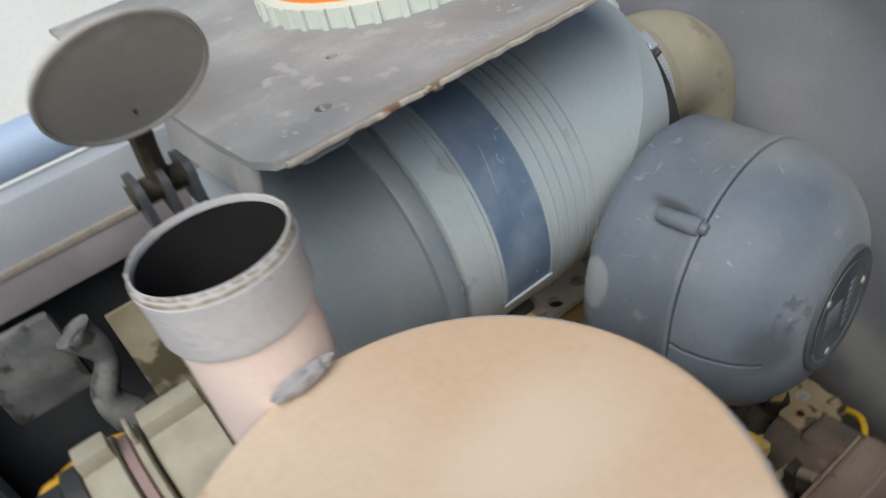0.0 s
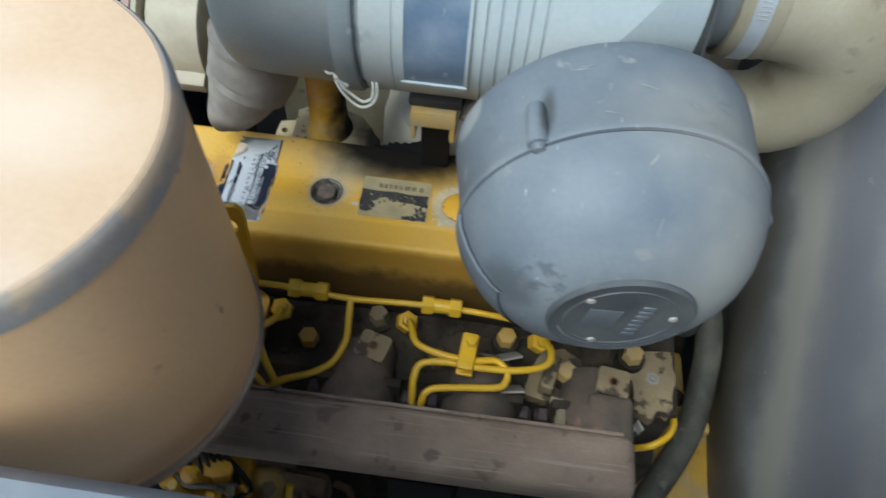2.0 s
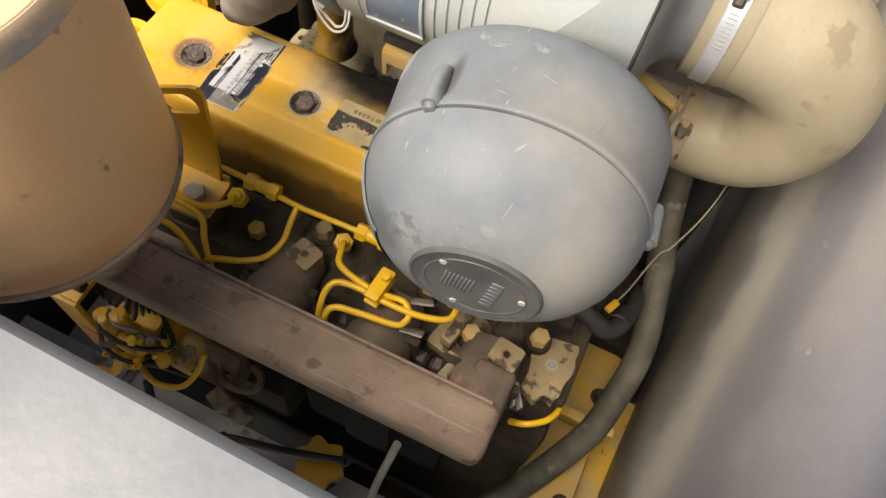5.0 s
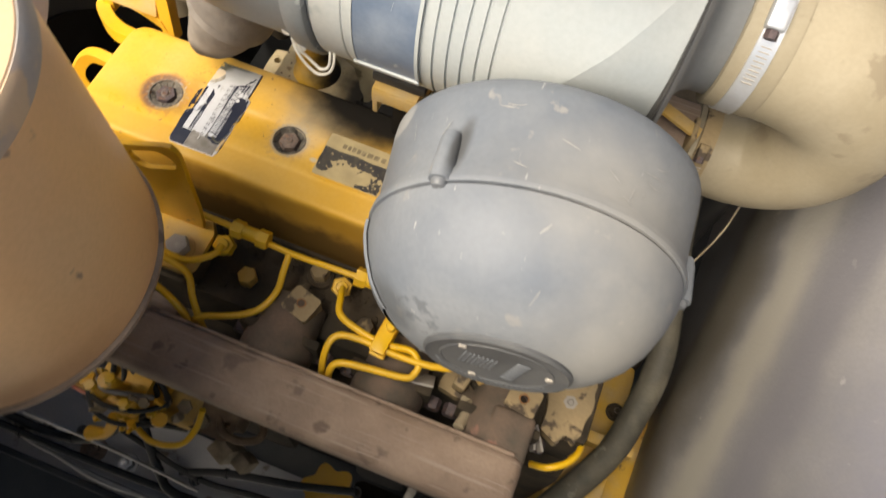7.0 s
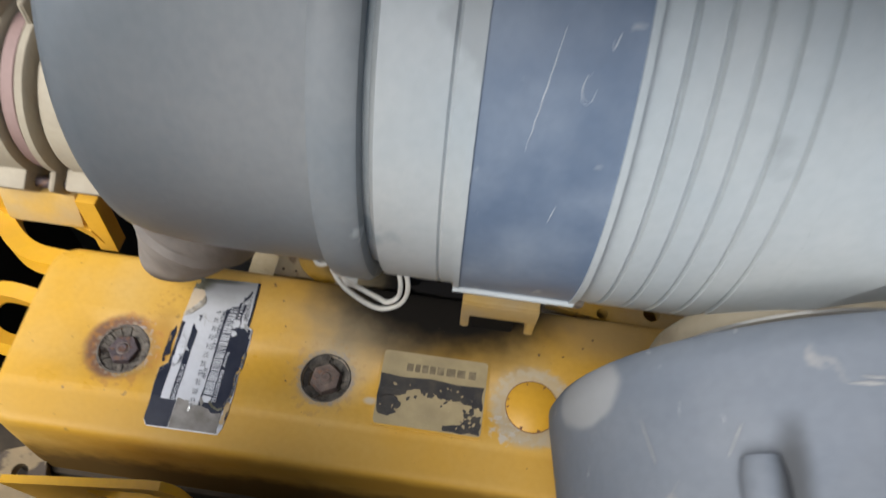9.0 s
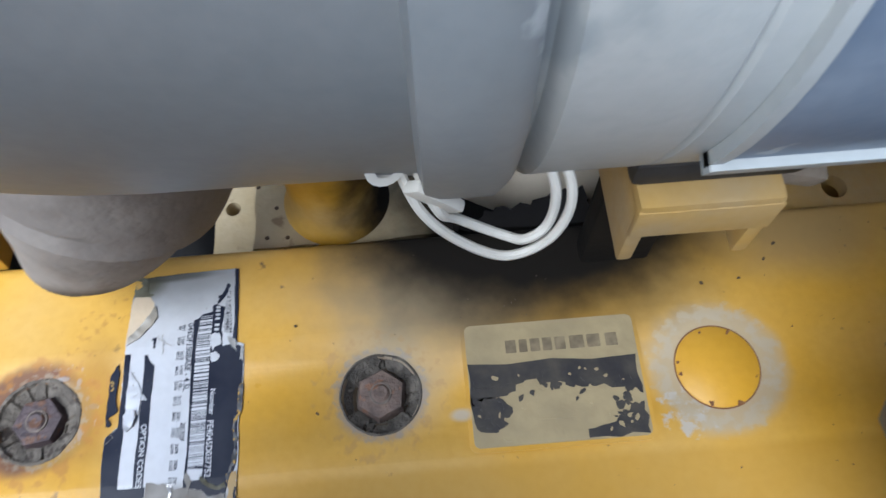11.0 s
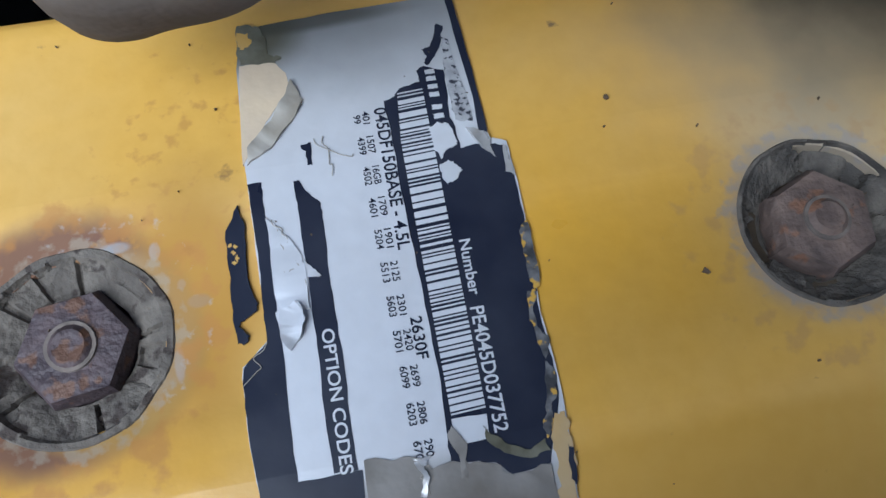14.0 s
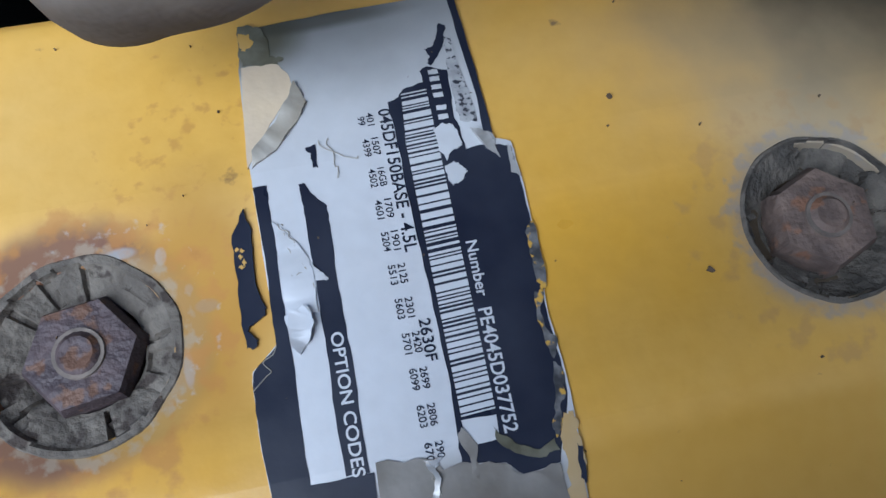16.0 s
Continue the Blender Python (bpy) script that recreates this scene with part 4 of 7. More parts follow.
def lettering(name, words, x, y, length, height, z, material, parent, bold=0.014):
    """Words that read towards -y with their tops towards +x, in the built-in font."""
    cu = bpy.data.curves.new(name, "FONT")
    cu.body, cu.offset = words, bold
    ob = bpy.data.objects.new(name, cu)
    me = bpy.data.meshes.new_from_object(ob)
    bpy.data.objects.remove(ob)
    bm = bmesh.new()
    bm.from_mesh(me)
    bpy.data.meshes.remove(me)
    lo, hi = (min(v.co.x for v in bm.verts), max(v.co.x for v in bm.verts))
    top = max(v.co.y for v in bm.verts)
    for v in bm.verts:
        v.co = Vector((x + v.co.y / top * height, y - (v.co.x - lo) / (hi - lo) * length, z))
    return part(name, bm, material, parent)


def jagged(points, amount, seed, steps=4):
    """An outline whose sides are torn: each side is broken into steps and shifted."""
    rnd = random.Random(seed)
    out = []
    for (xa, ya), (xb, yb) in zip(points, points[1:] + points[:1]):
        for k in range(steps):
            f = k / steps
            out.append((xa + (xb - xa) * f + (rnd.uniform(-amount, amount) if k else 0), ya + (yb - ya) * f + (rnd.uniform(-amount, amount) if k else 0)))
    return out


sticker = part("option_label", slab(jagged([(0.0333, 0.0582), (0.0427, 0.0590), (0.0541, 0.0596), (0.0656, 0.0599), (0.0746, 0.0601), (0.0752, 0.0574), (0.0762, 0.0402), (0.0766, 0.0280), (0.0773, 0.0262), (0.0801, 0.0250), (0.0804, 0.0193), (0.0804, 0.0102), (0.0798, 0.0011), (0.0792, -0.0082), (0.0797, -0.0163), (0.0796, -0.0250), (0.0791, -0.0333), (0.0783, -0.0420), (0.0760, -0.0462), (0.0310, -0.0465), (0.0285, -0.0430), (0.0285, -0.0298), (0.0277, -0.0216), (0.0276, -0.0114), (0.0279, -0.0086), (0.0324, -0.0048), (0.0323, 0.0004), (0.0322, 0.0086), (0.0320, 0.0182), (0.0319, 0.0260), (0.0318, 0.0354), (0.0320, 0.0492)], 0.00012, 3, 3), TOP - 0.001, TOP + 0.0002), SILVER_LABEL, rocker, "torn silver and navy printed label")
Z = TOP + 0.00036


def piece(name, material, outline, step=0, lift=0.0, tear=0.00016, seed=1):
    """A printed patch or a torn bit of foil on the label; lift lets it curl up from the cover."""
    bm = slab(jagged(outline, tear, seed, 4), TOP - 0.0002, TOP + 0.0003 + 0.00004 * step)
    if lift:
        bmesh.ops.subdivide_edges(bm, edges=bm.edges[:], cuts=1)
        for v in bm.verts:
            v.co.z += lift * abs(noise.noise(Vector((v.co.x * 300, v.co.y * 190, seed * 0.7)))) * 1.6
    part(name, bm, material, sticker)


piece("navy_border", NAVY, [(0.0319, 0.0242), (0.0345, 0.0242), (0.0343, 0.0209), (0.0346, 0.0167), (0.0347, 0.0113), (0.0344, 0.0031), (0.0348, -0.0031), (0.0347, -0.0118), (0.0346, -0.0221), (0.0347, -0.0284), (0.0403, -0.0284), (0.0451, -0.0284), (0.0445, -0.0458), (0.0310, -0.0460), (0.0283, -0.0420), (0.0285, -0.0298), (0.0277, -0.0189), (0.0276, -0.0114), (0.0280, -0.0088), (0.0323, -0.0050), (0.0323, 0.0004), (0.0324, 0.0086), (0.0322, 0.0171)], tear=0.00012, seed=5)
piece("navy_column", NAVY, [(0.0401, 0.0234), (0.0412, 0.0235), (0.0421, 0.0213), (0.0434, 0.0197), (0.0445, 0.0185), (0.0445, 0.0149), (0.0442, 0.0044), (0.0443, -0.0018), (0.0446, -0.0098), (0.0443, -0.0202), (0.0444, -0.0283), (0.0405, -0.0282), (0.0403, -0.0185), (0.0405, -0.0071), (0.0404, -0.0011), (0.0406, 0.0050), (0.0404, 0.0114), (0.0404, 0.0168), (0.0402, 0.0212)], tear=0.00014, seed=6)
piece("navy_field", NAVY, [(0.0589, 0.0373), (0.0611, 0.0380), (0.0622, 0.0395), (0.0663, 0.0404), (0.0661, 0.0430), (0.0677, 0.0438), (0.0714, 0.0423), (0.0712, 0.0379), (0.0706, 0.0317), (0.0713, 0.0295), (0.0714, 0.0249), (0.0734, 0.0252), (0.0772, 0.0248), (0.0799, 0.0240), (0.0802, 0.0193), (0.0802, 0.0102), (0.0796, 0.0011), (0.0790, -0.0082), (0.0794, -0.0163), (0.0792, -0.0220), (0.0774, -0.0274), (0.0754, -0.0328), (0.0689, -0.0334), (0.0665, -0.0311), (0.0628, -0.0304), (0.0593, -0.0300), (0.0595, -0.0250), (0.0600, -0.0146), (0.0598, -0.0057), (0.0595, 0.0037), (0.0593, 0.0156), (0.0591, 0.0282)], tear=0.00018, seed=7)
piece("navy_edge", NAVY, [(0.0746, 0.0601), (0.0761, 0.0598), (0.0769, 0.0414), (0.0770, 0.0267), (0.0754, 0.0265), (0.0758, 0.0352), (0.0749, 0.0511)], 1, tear=0.0001, seed=11)
piece("navy_scrap", NAVY, [(0.0719, 0.0533), (0.0731, 0.0525), (0.0723, 0.0499), (0.0716, 0.0476), (0.0703, 0.0457), (0.0686, 0.0439), (0.0678, 0.0445), (0.0687, 0.0457), (0.0680, 0.0477), (0.0698, 0.0482), (0.0708, 0.0504)], tear=0.0002, seed=9)
piece("navy_scrap", NAVY, [(0.0423, 0.0305), (0.0442, 0.0308), (0.0440, 0.0262), (0.0431, 0.0263), (0.0431, 0.0286)], tear=0.0002, seed=10)
piece("navy_scrap", NAVY, [(0.0298, 0.0206), (0.0304, 0.0177), (0.0305, 0.0131), (0.0305, 0.0048), (0.0315, 0.0018), (0.0312, 0.0006), (0.0290, -0.0004), (0.0279, -0.0016), (0.0295, -0.0035), (0.0288, -0.0047), (0.0275, -0.0045), (0.0272, 0.0013), (0.0271, 0.0095), (0.0272, 0.0159)], tear=0.0003, seed=8)

# barcode: silver bars on the navy print, closed by a silver block
rnd = random.Random(4)
bm = bmesh.new()
y = 0.0385
while y > -0.0228:
    w = rnd.choice((0.00028, 0.0003, 0.0005, 0.0009, 0.0012))
    x0, x1 = 0.0607 + 0.0009 * max(0.0, (y - 0.028) / 0.01), 0.0666
    quad = [(x0, y), (x1, y + 0.0003), (x1, y + 0.0003 - w), (x0, y - w)]
    bm.faces.new([bm.verts.new((qx, qy, Z)) for qx, qy in quad])
    y -= w + rnd.choice((0.00028, 0.0003, 0.00045, 0.0007))
tagged(part("barcode", bm, SILVER_LABEL, sticker), kind="stuff")
piece("barcode_end", SILVER_LABEL, [(0.0606, -0.0231), (0.0665, -0.0233), (0.0663, -0.0272), (0.0609, -0.0275)], 1, tear=8e-05, seed=14)
lettering("lettering", "OPTION CODES", 0.0416, -0.0046, 0.024, 0.0021, Z, SILVER_LABEL, sticker)
lettering("lettering", "045DF150BASE - 4.5L", 0.0568, 0.0359, 0.0287, 0.0023, Z, NAVY, sticker)
lettering("lettering", "2630F", 0.0568, -0.0051, 0.0074, 0.002, Z, NAVY, sticker)
lettering("lettering", "Number", 0.0677, 0.0072, 0.0103, 0.002, Z, SILVER_LABEL, sticker)
lettering("lettering", "PE4045D037752", 0.0673, -0.0052, 0.0214, 0.0024, Z, SILVER_LABEL, sticker)
for k, (a, b) in enumerate(zip("401 1507 16GB 1709 1901 2125 2301 2420 2699 2806 290".split(), "99 4399 4502 4601 5204 5513 5603 5701 6099 6203 6701".split())):
    yy = 0.0364 - 0.0062 * k
    lettering("lettering", a, 0.0544 + 0.00012 * k, yy - (0.0008 if k == 0 else 0.0), 0.00092 * len(a), 0.0013, Z, NAVY, sticker, 0.008)
    lettering("lettering", b, 0.0527 + 0.00011 * k, yy - (0.0014 if k == 0 else 0.0), 0.00092 * len(b), 0.0013, Z, NAVY, sticker, 0.008)
for y in (0.0428, 0.0412, 0.0394, 0.0376, 0.0348, 0.0328):
    piece("word_bar", SILVER_LABEL, [(0.0677, y), (0.0696, y), (0.0696, y - 0.001), (0.0677, y - 0.001)], 2, tear=0.00008, seed=int(y * 1e4))

# torn and peeling pieces of the foil
piece("bare_glue", GLUE_TAN, [(0.0326, 0.0497), (0.0356, 0.0497), (0.0393, 0.0495), (0.0412, 0.0468), (0.0418, 0.0436), (0.0374, 0.0375), (0.0343, 0.0332), (0.0324, 0.0294), (0.0315, 0.0281), (0.0319, 0.0391)], tear=0.0001, seed=41)
piece("peeled_fold", FOLD_BROWN, [(0.0421, 0.0448), (0.0429, 0.0426), (0.0438, 0.0400), (0.0426, 0.0377), (0.0371, 0.0309), (0.0340, 0.0291), (0.0323, 0.0280), (0.0328, 0.0310), (0.0357, 0.0343), (0.0405, 0.0408)], 3, lift=0.0012, seed=42)
piece("grimy_corner", OLIVE_GRIME, [(0.0328, 0.0591), (0.0351, 0.0592), (0.0372, 0.0581), (0.0383, 0.0546), (0.0382, 0.0515), (0.0408, 0.0506), (0.0395, 0.0493), (0.0329, 0.0500), (0.0323, 0.0530)], 1, tear=0.0003, seed=43)
piece("bare_paint", YELLOW_DUSTY, [(0.0327, 0.0575), (0.0349, 0.0571), (0.0354, 0.0546), (0.0338, 0.0533), (0.0327, 0.0543)], 2, tear=0.0003, seed=44)
piece("worn_print", SPECKLED, [(0.0724, 0.0499), (0.0735, 0.0492), (0.0743, 0.0393), (0.0748, 0.0300), (0.0716, 0.0310), (0.0715, 0.0359), (0.0715, 0.0423)], 1, tear=0.0003, seed=46)
piece("torn_flap", SILVER_LABEL, [(0.0663, 0.0298), (0.0681, 0.0309), (0.0701, 0.0302), (0.0708, 0.0273), (0.0709, 0.0257), (0.0686, 0.0248), (0.0675, 0.0232), (0.0665, 0.0257)], 3, lift=0.0004, tear=0.00025, seed=47)
piece("torn_flap", SILVER_LABEL, [(0.0669, 0.0221), (0.0686, 0.0228), (0.0701, 0.0216), (0.0709, 0.0205), (0.0694, 0.0188), (0.0677, 0.0182), (0.0670, 0.0199)], 3, lift=0.0004, tear=0.00025, seed=48)
piece("foil_flap", FOIL, [(0.0731, 0.0290), (0.0763, 0.0276), (0.0770, 0.0267), (0.0770, 0.0239), (0.0774, 0.0220), (0.0759, 0.0238), (0.0742, 0.0262)], 4, lift=0.0012, tear=0.0002, seed=49)
piece("worn_edge", FOIL, [(0.0793, 0.0245), (0.0800, 0.0236), (0.0801, 0.0199), (0.0803, 0.0178), (0.0787, 0.0188)], 2, lift=0.0002, tear=0.0002, seed=50)
piece("worn_edge", WORN_EDGE, [(0.0786, 0.0069), (0.0804, 0.0090), (0.0806, 0.0042), (0.0801, -0.0034), (0.0791, -0.0042), (0.0786, -0.0019), (0.0785, 0.0029)], 2, tear=0.0003, seed=51)
piece("worn_edge", WORN_EDGE, [(0.0777, -0.0040), (0.0793, -0.0037), (0.0779, -0.0078), (0.0785, -0.0111), (0.0797, -0.0130), (0.0783, -0.0161), (0.0775, -0.0120), (0.0772, -0.0078)], 2, tear=0.0003, seed=52)
piece("worn_edge", WORN_EDGE, [(0.0781, -0.0165), (0.0792, -0.0182), (0.0789, -0.0220), (0.0775, -0.0237), (0.0774, -0.0265), (0.0757, -0.0290), (0.0753, -0.0271), (0.0770, -0.0226)], 2, tear=0.0003, seed=53)
piece("bare_paint", YELLOW_DUSTY, [(0.0777, -0.0252), (0.0793, -0.0251), (0.0796, -0.0279), (0.0795, -0.0316), (0.0784, -0.0395), (0.0757, -0.0390), (0.0765, -0.0337), (0.0764, -0.0300)], 3, tear=0.0005, seed=54)
piece("navy_scrap", NAVY, [(0.0788, -0.0305), (0.0795, -0.0316), (0.0789, -0.0369), (0.0781, -0.0359)], 4, tear=0.0004, seed=55)
piece("crumpled_foil", SILVER_LABEL, [(0.0344, 0.0170), (0.0362, 0.0153), (0.0387, 0.0117), (0.0400, 0.0091), (0.0404, 0.0051), (0.0402, -0.0006), (0.0352, -0.0001), (0.0346, 0.0041), (0.0347, 0.0113)], 2, lift=0.0007, tear=0.0002, seed=56)
piece("torn_flap", SILVER_LABEL, [(0.0403, 0.0084), (0.0415, 0.0065), (0.0428, 0.0050), (0.0424, 0.0047), (0.0404, 0.0051)], 3, lift=0.0004, tear=0.0002, seed=57)
piece("torn_flap", SILVER_LABEL, [(0.0345, -0.0005), (0.0378, 0.0009), (0.0388, 0.0002), (0.0394, -0.0024), (0.0384, -0.0047), (0.0362, -0.0073), (0.0350, -0.0056), (0.0348, -0.0031)], 4, lift=0.0013, tear=0.0002, seed=58)
piece("worn_film", FILM_BROWN, [(0.0455, -0.0270), (0.0538, -0.0280), (0.0562, -0.0303), (0.0601, -0.0298), (0.0630, -0.0304), (0.0664, -0.0313), (0.0688, -0.0335), (0.0753, -0.0330), (0.0757, -0.0455), (0.0449, -0.0457)], 1, lift=0.0003, tear=0.0004, seed=59)
piece("peeling_strip", OLIVE_GRIME, [(0.0656, -0.0252), (0.0666, -0.0267), (0.0694, -0.0289), (0.0725, -0.0302), (0.0752, -0.0289), (0.0758, -0.0309), (0.0722, -0.0315), (0.0682, -0.0299), (0.0658, -0.0276)], 4, lift=0.0006, tear=0.00025, seed=60)
piece("peeling_strip", FILM_BROWN, [(0.0604, -0.0242), (0.0625, -0.0274), (0.0616, -0.0309), (0.0619, -0.0327), (0.0606, -0.0327), (0.0608, -0.0289), (0.0595, -0.0254)], 4, lift=0.0006, tear=0.00025, seed=61)
piece("wrinkle", FOIL, [(0.0533, -0.0282), (0.0566, -0.0283), (0.0549, -0.0297), (0.0556, -0.0315), (0.0546, -0.0344), (0.0536, -0.0342), (0.0547, -0.0313)], 4, lift=0.0008, tear=0.0002, seed=62)
for x, y, w, h in ((0.0283, 0.0117, 0.0005, 0.0006), (0.0287, 0.0128, 0.0004, 0.0004), (0.0283, 0.0098, 0.0006, 0.0005), (0.0288, 0.0106, 0.0004, 0.0007), (0.0278, 0.0131, 0.0004, 0.0004)):
    piece("bare_paint", YELLOW_DUSTY, [(x - w, y), (x, y + h), (x + w, y), (x, y - h)], 1, seed=int(x * 1e5))
# creases where the foil has wrinkled
rnd = random.Random(91)
for x0, y0, x1, y1 in ((0.0352, 0.0165, 0.0388, 0.0118), (0.0362, 0.014, 0.0372, 0.0045), (0.0388, 0.0105, 0.0402, 0.003), (0.0445, 0.0305, 0.052, 0.0262), (0.0462, 0.0325, 0.0478, 0.0235), (0.0352, 0.0045, 0.0385, 0.0072), (0.036, -0.0065, 0.0388, -0.0015), (0.0538, -0.0285, 0.0552, -0.034), (0.0285, -0.0115, 0.0322, -0.0058)):
    line = [(x0 + (x1 - x0) * k / 6 + rnd.gauss(0, 0.0004), y0 + (y1 - y0) * k / 6 + rnd.gauss(0, 0.0004), Z + 0.0001) for k in range(7)]
    part("crease", sweep(line, 0.00009, 5, 3), FOLD_BROWN, sticker)

nameplate = part("name_plate", slab(rounded(0.17, 0.2385, -0.0245, 0.0245, 0.0025), TOP - 0.001, TOP + 0.001), TAN_LABEL, rocker, "tarnished maker's plate with flaking dark print")
part("frame_line", slab(rounded(0.1683, 0.2402, -0.0262, 0.0262, 0.0035), TOP - 0.001, TOP + 0.0004), COVER_YELLOW, nameplate)
part("dark_band", slab(jagged([(0.17, 0.0085), (0.2375, 0.0075), (0.2375, -0.0085), (0.233, -0.0055), (0.22, -0.0042), (0.2, -0.0012), (0.192, 0.0002), (0.186, -0.004), (0.178, -0.006), (0.1705, -0.0085)], 0.0012, 31), TOP + 0.001, TOP + 0.0012), PLATE_PRINT, nameplate)
for pts, seed in (([(0.17, -0.005), (0.183, -0.0065), (0.186, -0.012), (0.181, -0.0145), (0.18, -0.019), (0.1715, -0.017)], 32), ([(0.2375, -0.0115), (0.232, -0.0125), (0.225, -0.0185), (0.214, -0.0205), (0.214, -0.0238), (0.2375, -0.0238)], 33), ([(0.205, -0.0085), (0.212, -0.0075), (0.2105, -0.0105), (0.206, -0.011)], 34)):
    part("dark_flake", slab(jagged(pts, 0.0009, seed), TOP + 0.001, TOP + 0.0012), PLATE_PRINT, nameplate)
for x, w in ((0.186, 0.0035), (0.1915, 0.0025), (0.196, 0.0032), (0.201, 0.003), (0.206, 0.0035), (0.212, 0.005), (0.219, 0.0045), (0.2265, 0.004)):
    part("emblem_bar", slab(rounded(x, x + w + 0.0008, 0.0118, 0.0172, 0.0004), TOP + 0.001, TOP + 0.00115), FADED_PRINT, nameplate)



def scatter(name, places, sizes, material, parent, seed, z=TOP + 0.0001, thick=0.0002, drawn=1.0):
    """Many small flat jagged flakes lying on the cover: one mesh of loose bits."""
    rnd = random.Random(seed)
    bm = bmesh.new()
    for x, y in places:
        s, h = rnd.uniform(*sizes), z + rnd.uniform(0.0, 0.00015)
        spin, squash = rnd.uniform(0, 6.3), rnd.uniform(0.4, 1.0)
        top = []
        for k in range(7):
            a = 2 * math.pi * k / 7
            r = s * rnd.uniform(0.55, 1.2)
            u, v = r * math.cos(a), r * math.sin(a) * squash
            top.append((x + (u * math.cos(spin) - v * math.sin(spin)) / drawn**0.5, y + (u * math.sin(spin) + v * math.cos(spin)) * drawn**0.5))
        up = [bm.verts.new((u, v, h + thick)) for u, v in top]
        low = [bm.verts.new((u, v, z - 0.0003)) for u, v in top]
        bm.faces.new(up)
        for k in range(7):
            bm.faces.new((up[k], low[k], low[(k + 1) % 7], up[(k + 1) % 7]))
    return tagged(part(name, bm, material, parent), kind="stuff")


rnd = random.Random(77)


def ring_places(cx, cy, r0, r1, a0, a1, count):
    return [(cx + r * math.cos(a), cy + r * math.sin(a)) for r, a in ((rnd.uniform(r0, r1), radians(rnd.uniform(a0, a1))) for _ in range(count))]


scatter("speckling", [(rnd.uniform(-0.065, 0.47), rnd.uniform(-0.05, 0.062)) for _ in range(120)], (0.0001, 0.0003), SPECK, rocker, 5)
scatter("speckling", [(0.287, 0.037), (0.271, 0.036), (0.306, 0.052), (0.3, 0.045), (0.303, 0.014), (0.269, -0.039), (0.11, -0.006), (0.101, 0.031)], (0.0004, 0.0011), SPECK, rocker, 6)
scatter("plug_rust", ring_places(0.269, 0, 0.0148, 0.0162, 0, 360, 9), (0.0006, 0.0015), RUST_SPOT, rocker, 7, TOP + 0.0007)
# flaking print on the maker's plate
scatter("flaking_print", [(rnd.uniform(0.172, 0.236), rnd.gauss(-0.0025, 0.002)) for _ in range(26)] + [(rnd.gauss(0.177, 0.0035), rnd.uniform(-0.017, -0.006)) for _ in range(16)] + [(rnd.gauss(0.23, 0.0035), rnd.uniform(-0.022, -0.009)) for _ in range(16)], (0.0008, 0.0026), PLATE_PRINT, nameplate, 15, TOP + 0.0012)
scatter("bared_metal", [(rnd.uniform(0.172, 0.236), rnd.uniform(-0.022, 0.004)) for _ in range(26)], (0.0005, 0.0018), TAN_LABEL, nameplate, 16, TOP + 0.0013)
part("square_print", slab(rounded(0.196, 0.211, -0.0155, -0.0045, 0.001), TOP + 0.001, TOP + 0.00135), TAN_LABEL, nameplate)

# the cover's top falls away a little on both sides of a flat middle
FOLD = 0.027
for ob in [o for o in rocker.children_recursive if o.name.split(".")[0] != "flange"]:
    bm = bmesh.new()
    bm.from_mesh(ob.data)
    for y in (-FOLD, FOLD):
        bmesh.ops.bisect_plane(bm, geom=[*bm.verts, *bm.edges, *bm.faces], plane_co=(0, y, 0), plane_no=(0, 1, 0))
    for v in bm.verts:
        v.co.z -= 0.06 * max(0.0, abs(v.co.y) - FOLD) * min(1.0, max(0.0, (v.co.z - 1.12) / 0.05))
    for e in bm.edges:
        if all(abs(abs(v.co.y) - FOLD) < 1e-5 and v.co.z > 1.19 for v in e.verts):
            e.smooth = False
    bm.to_mesh(ob.data)
    bm.free()

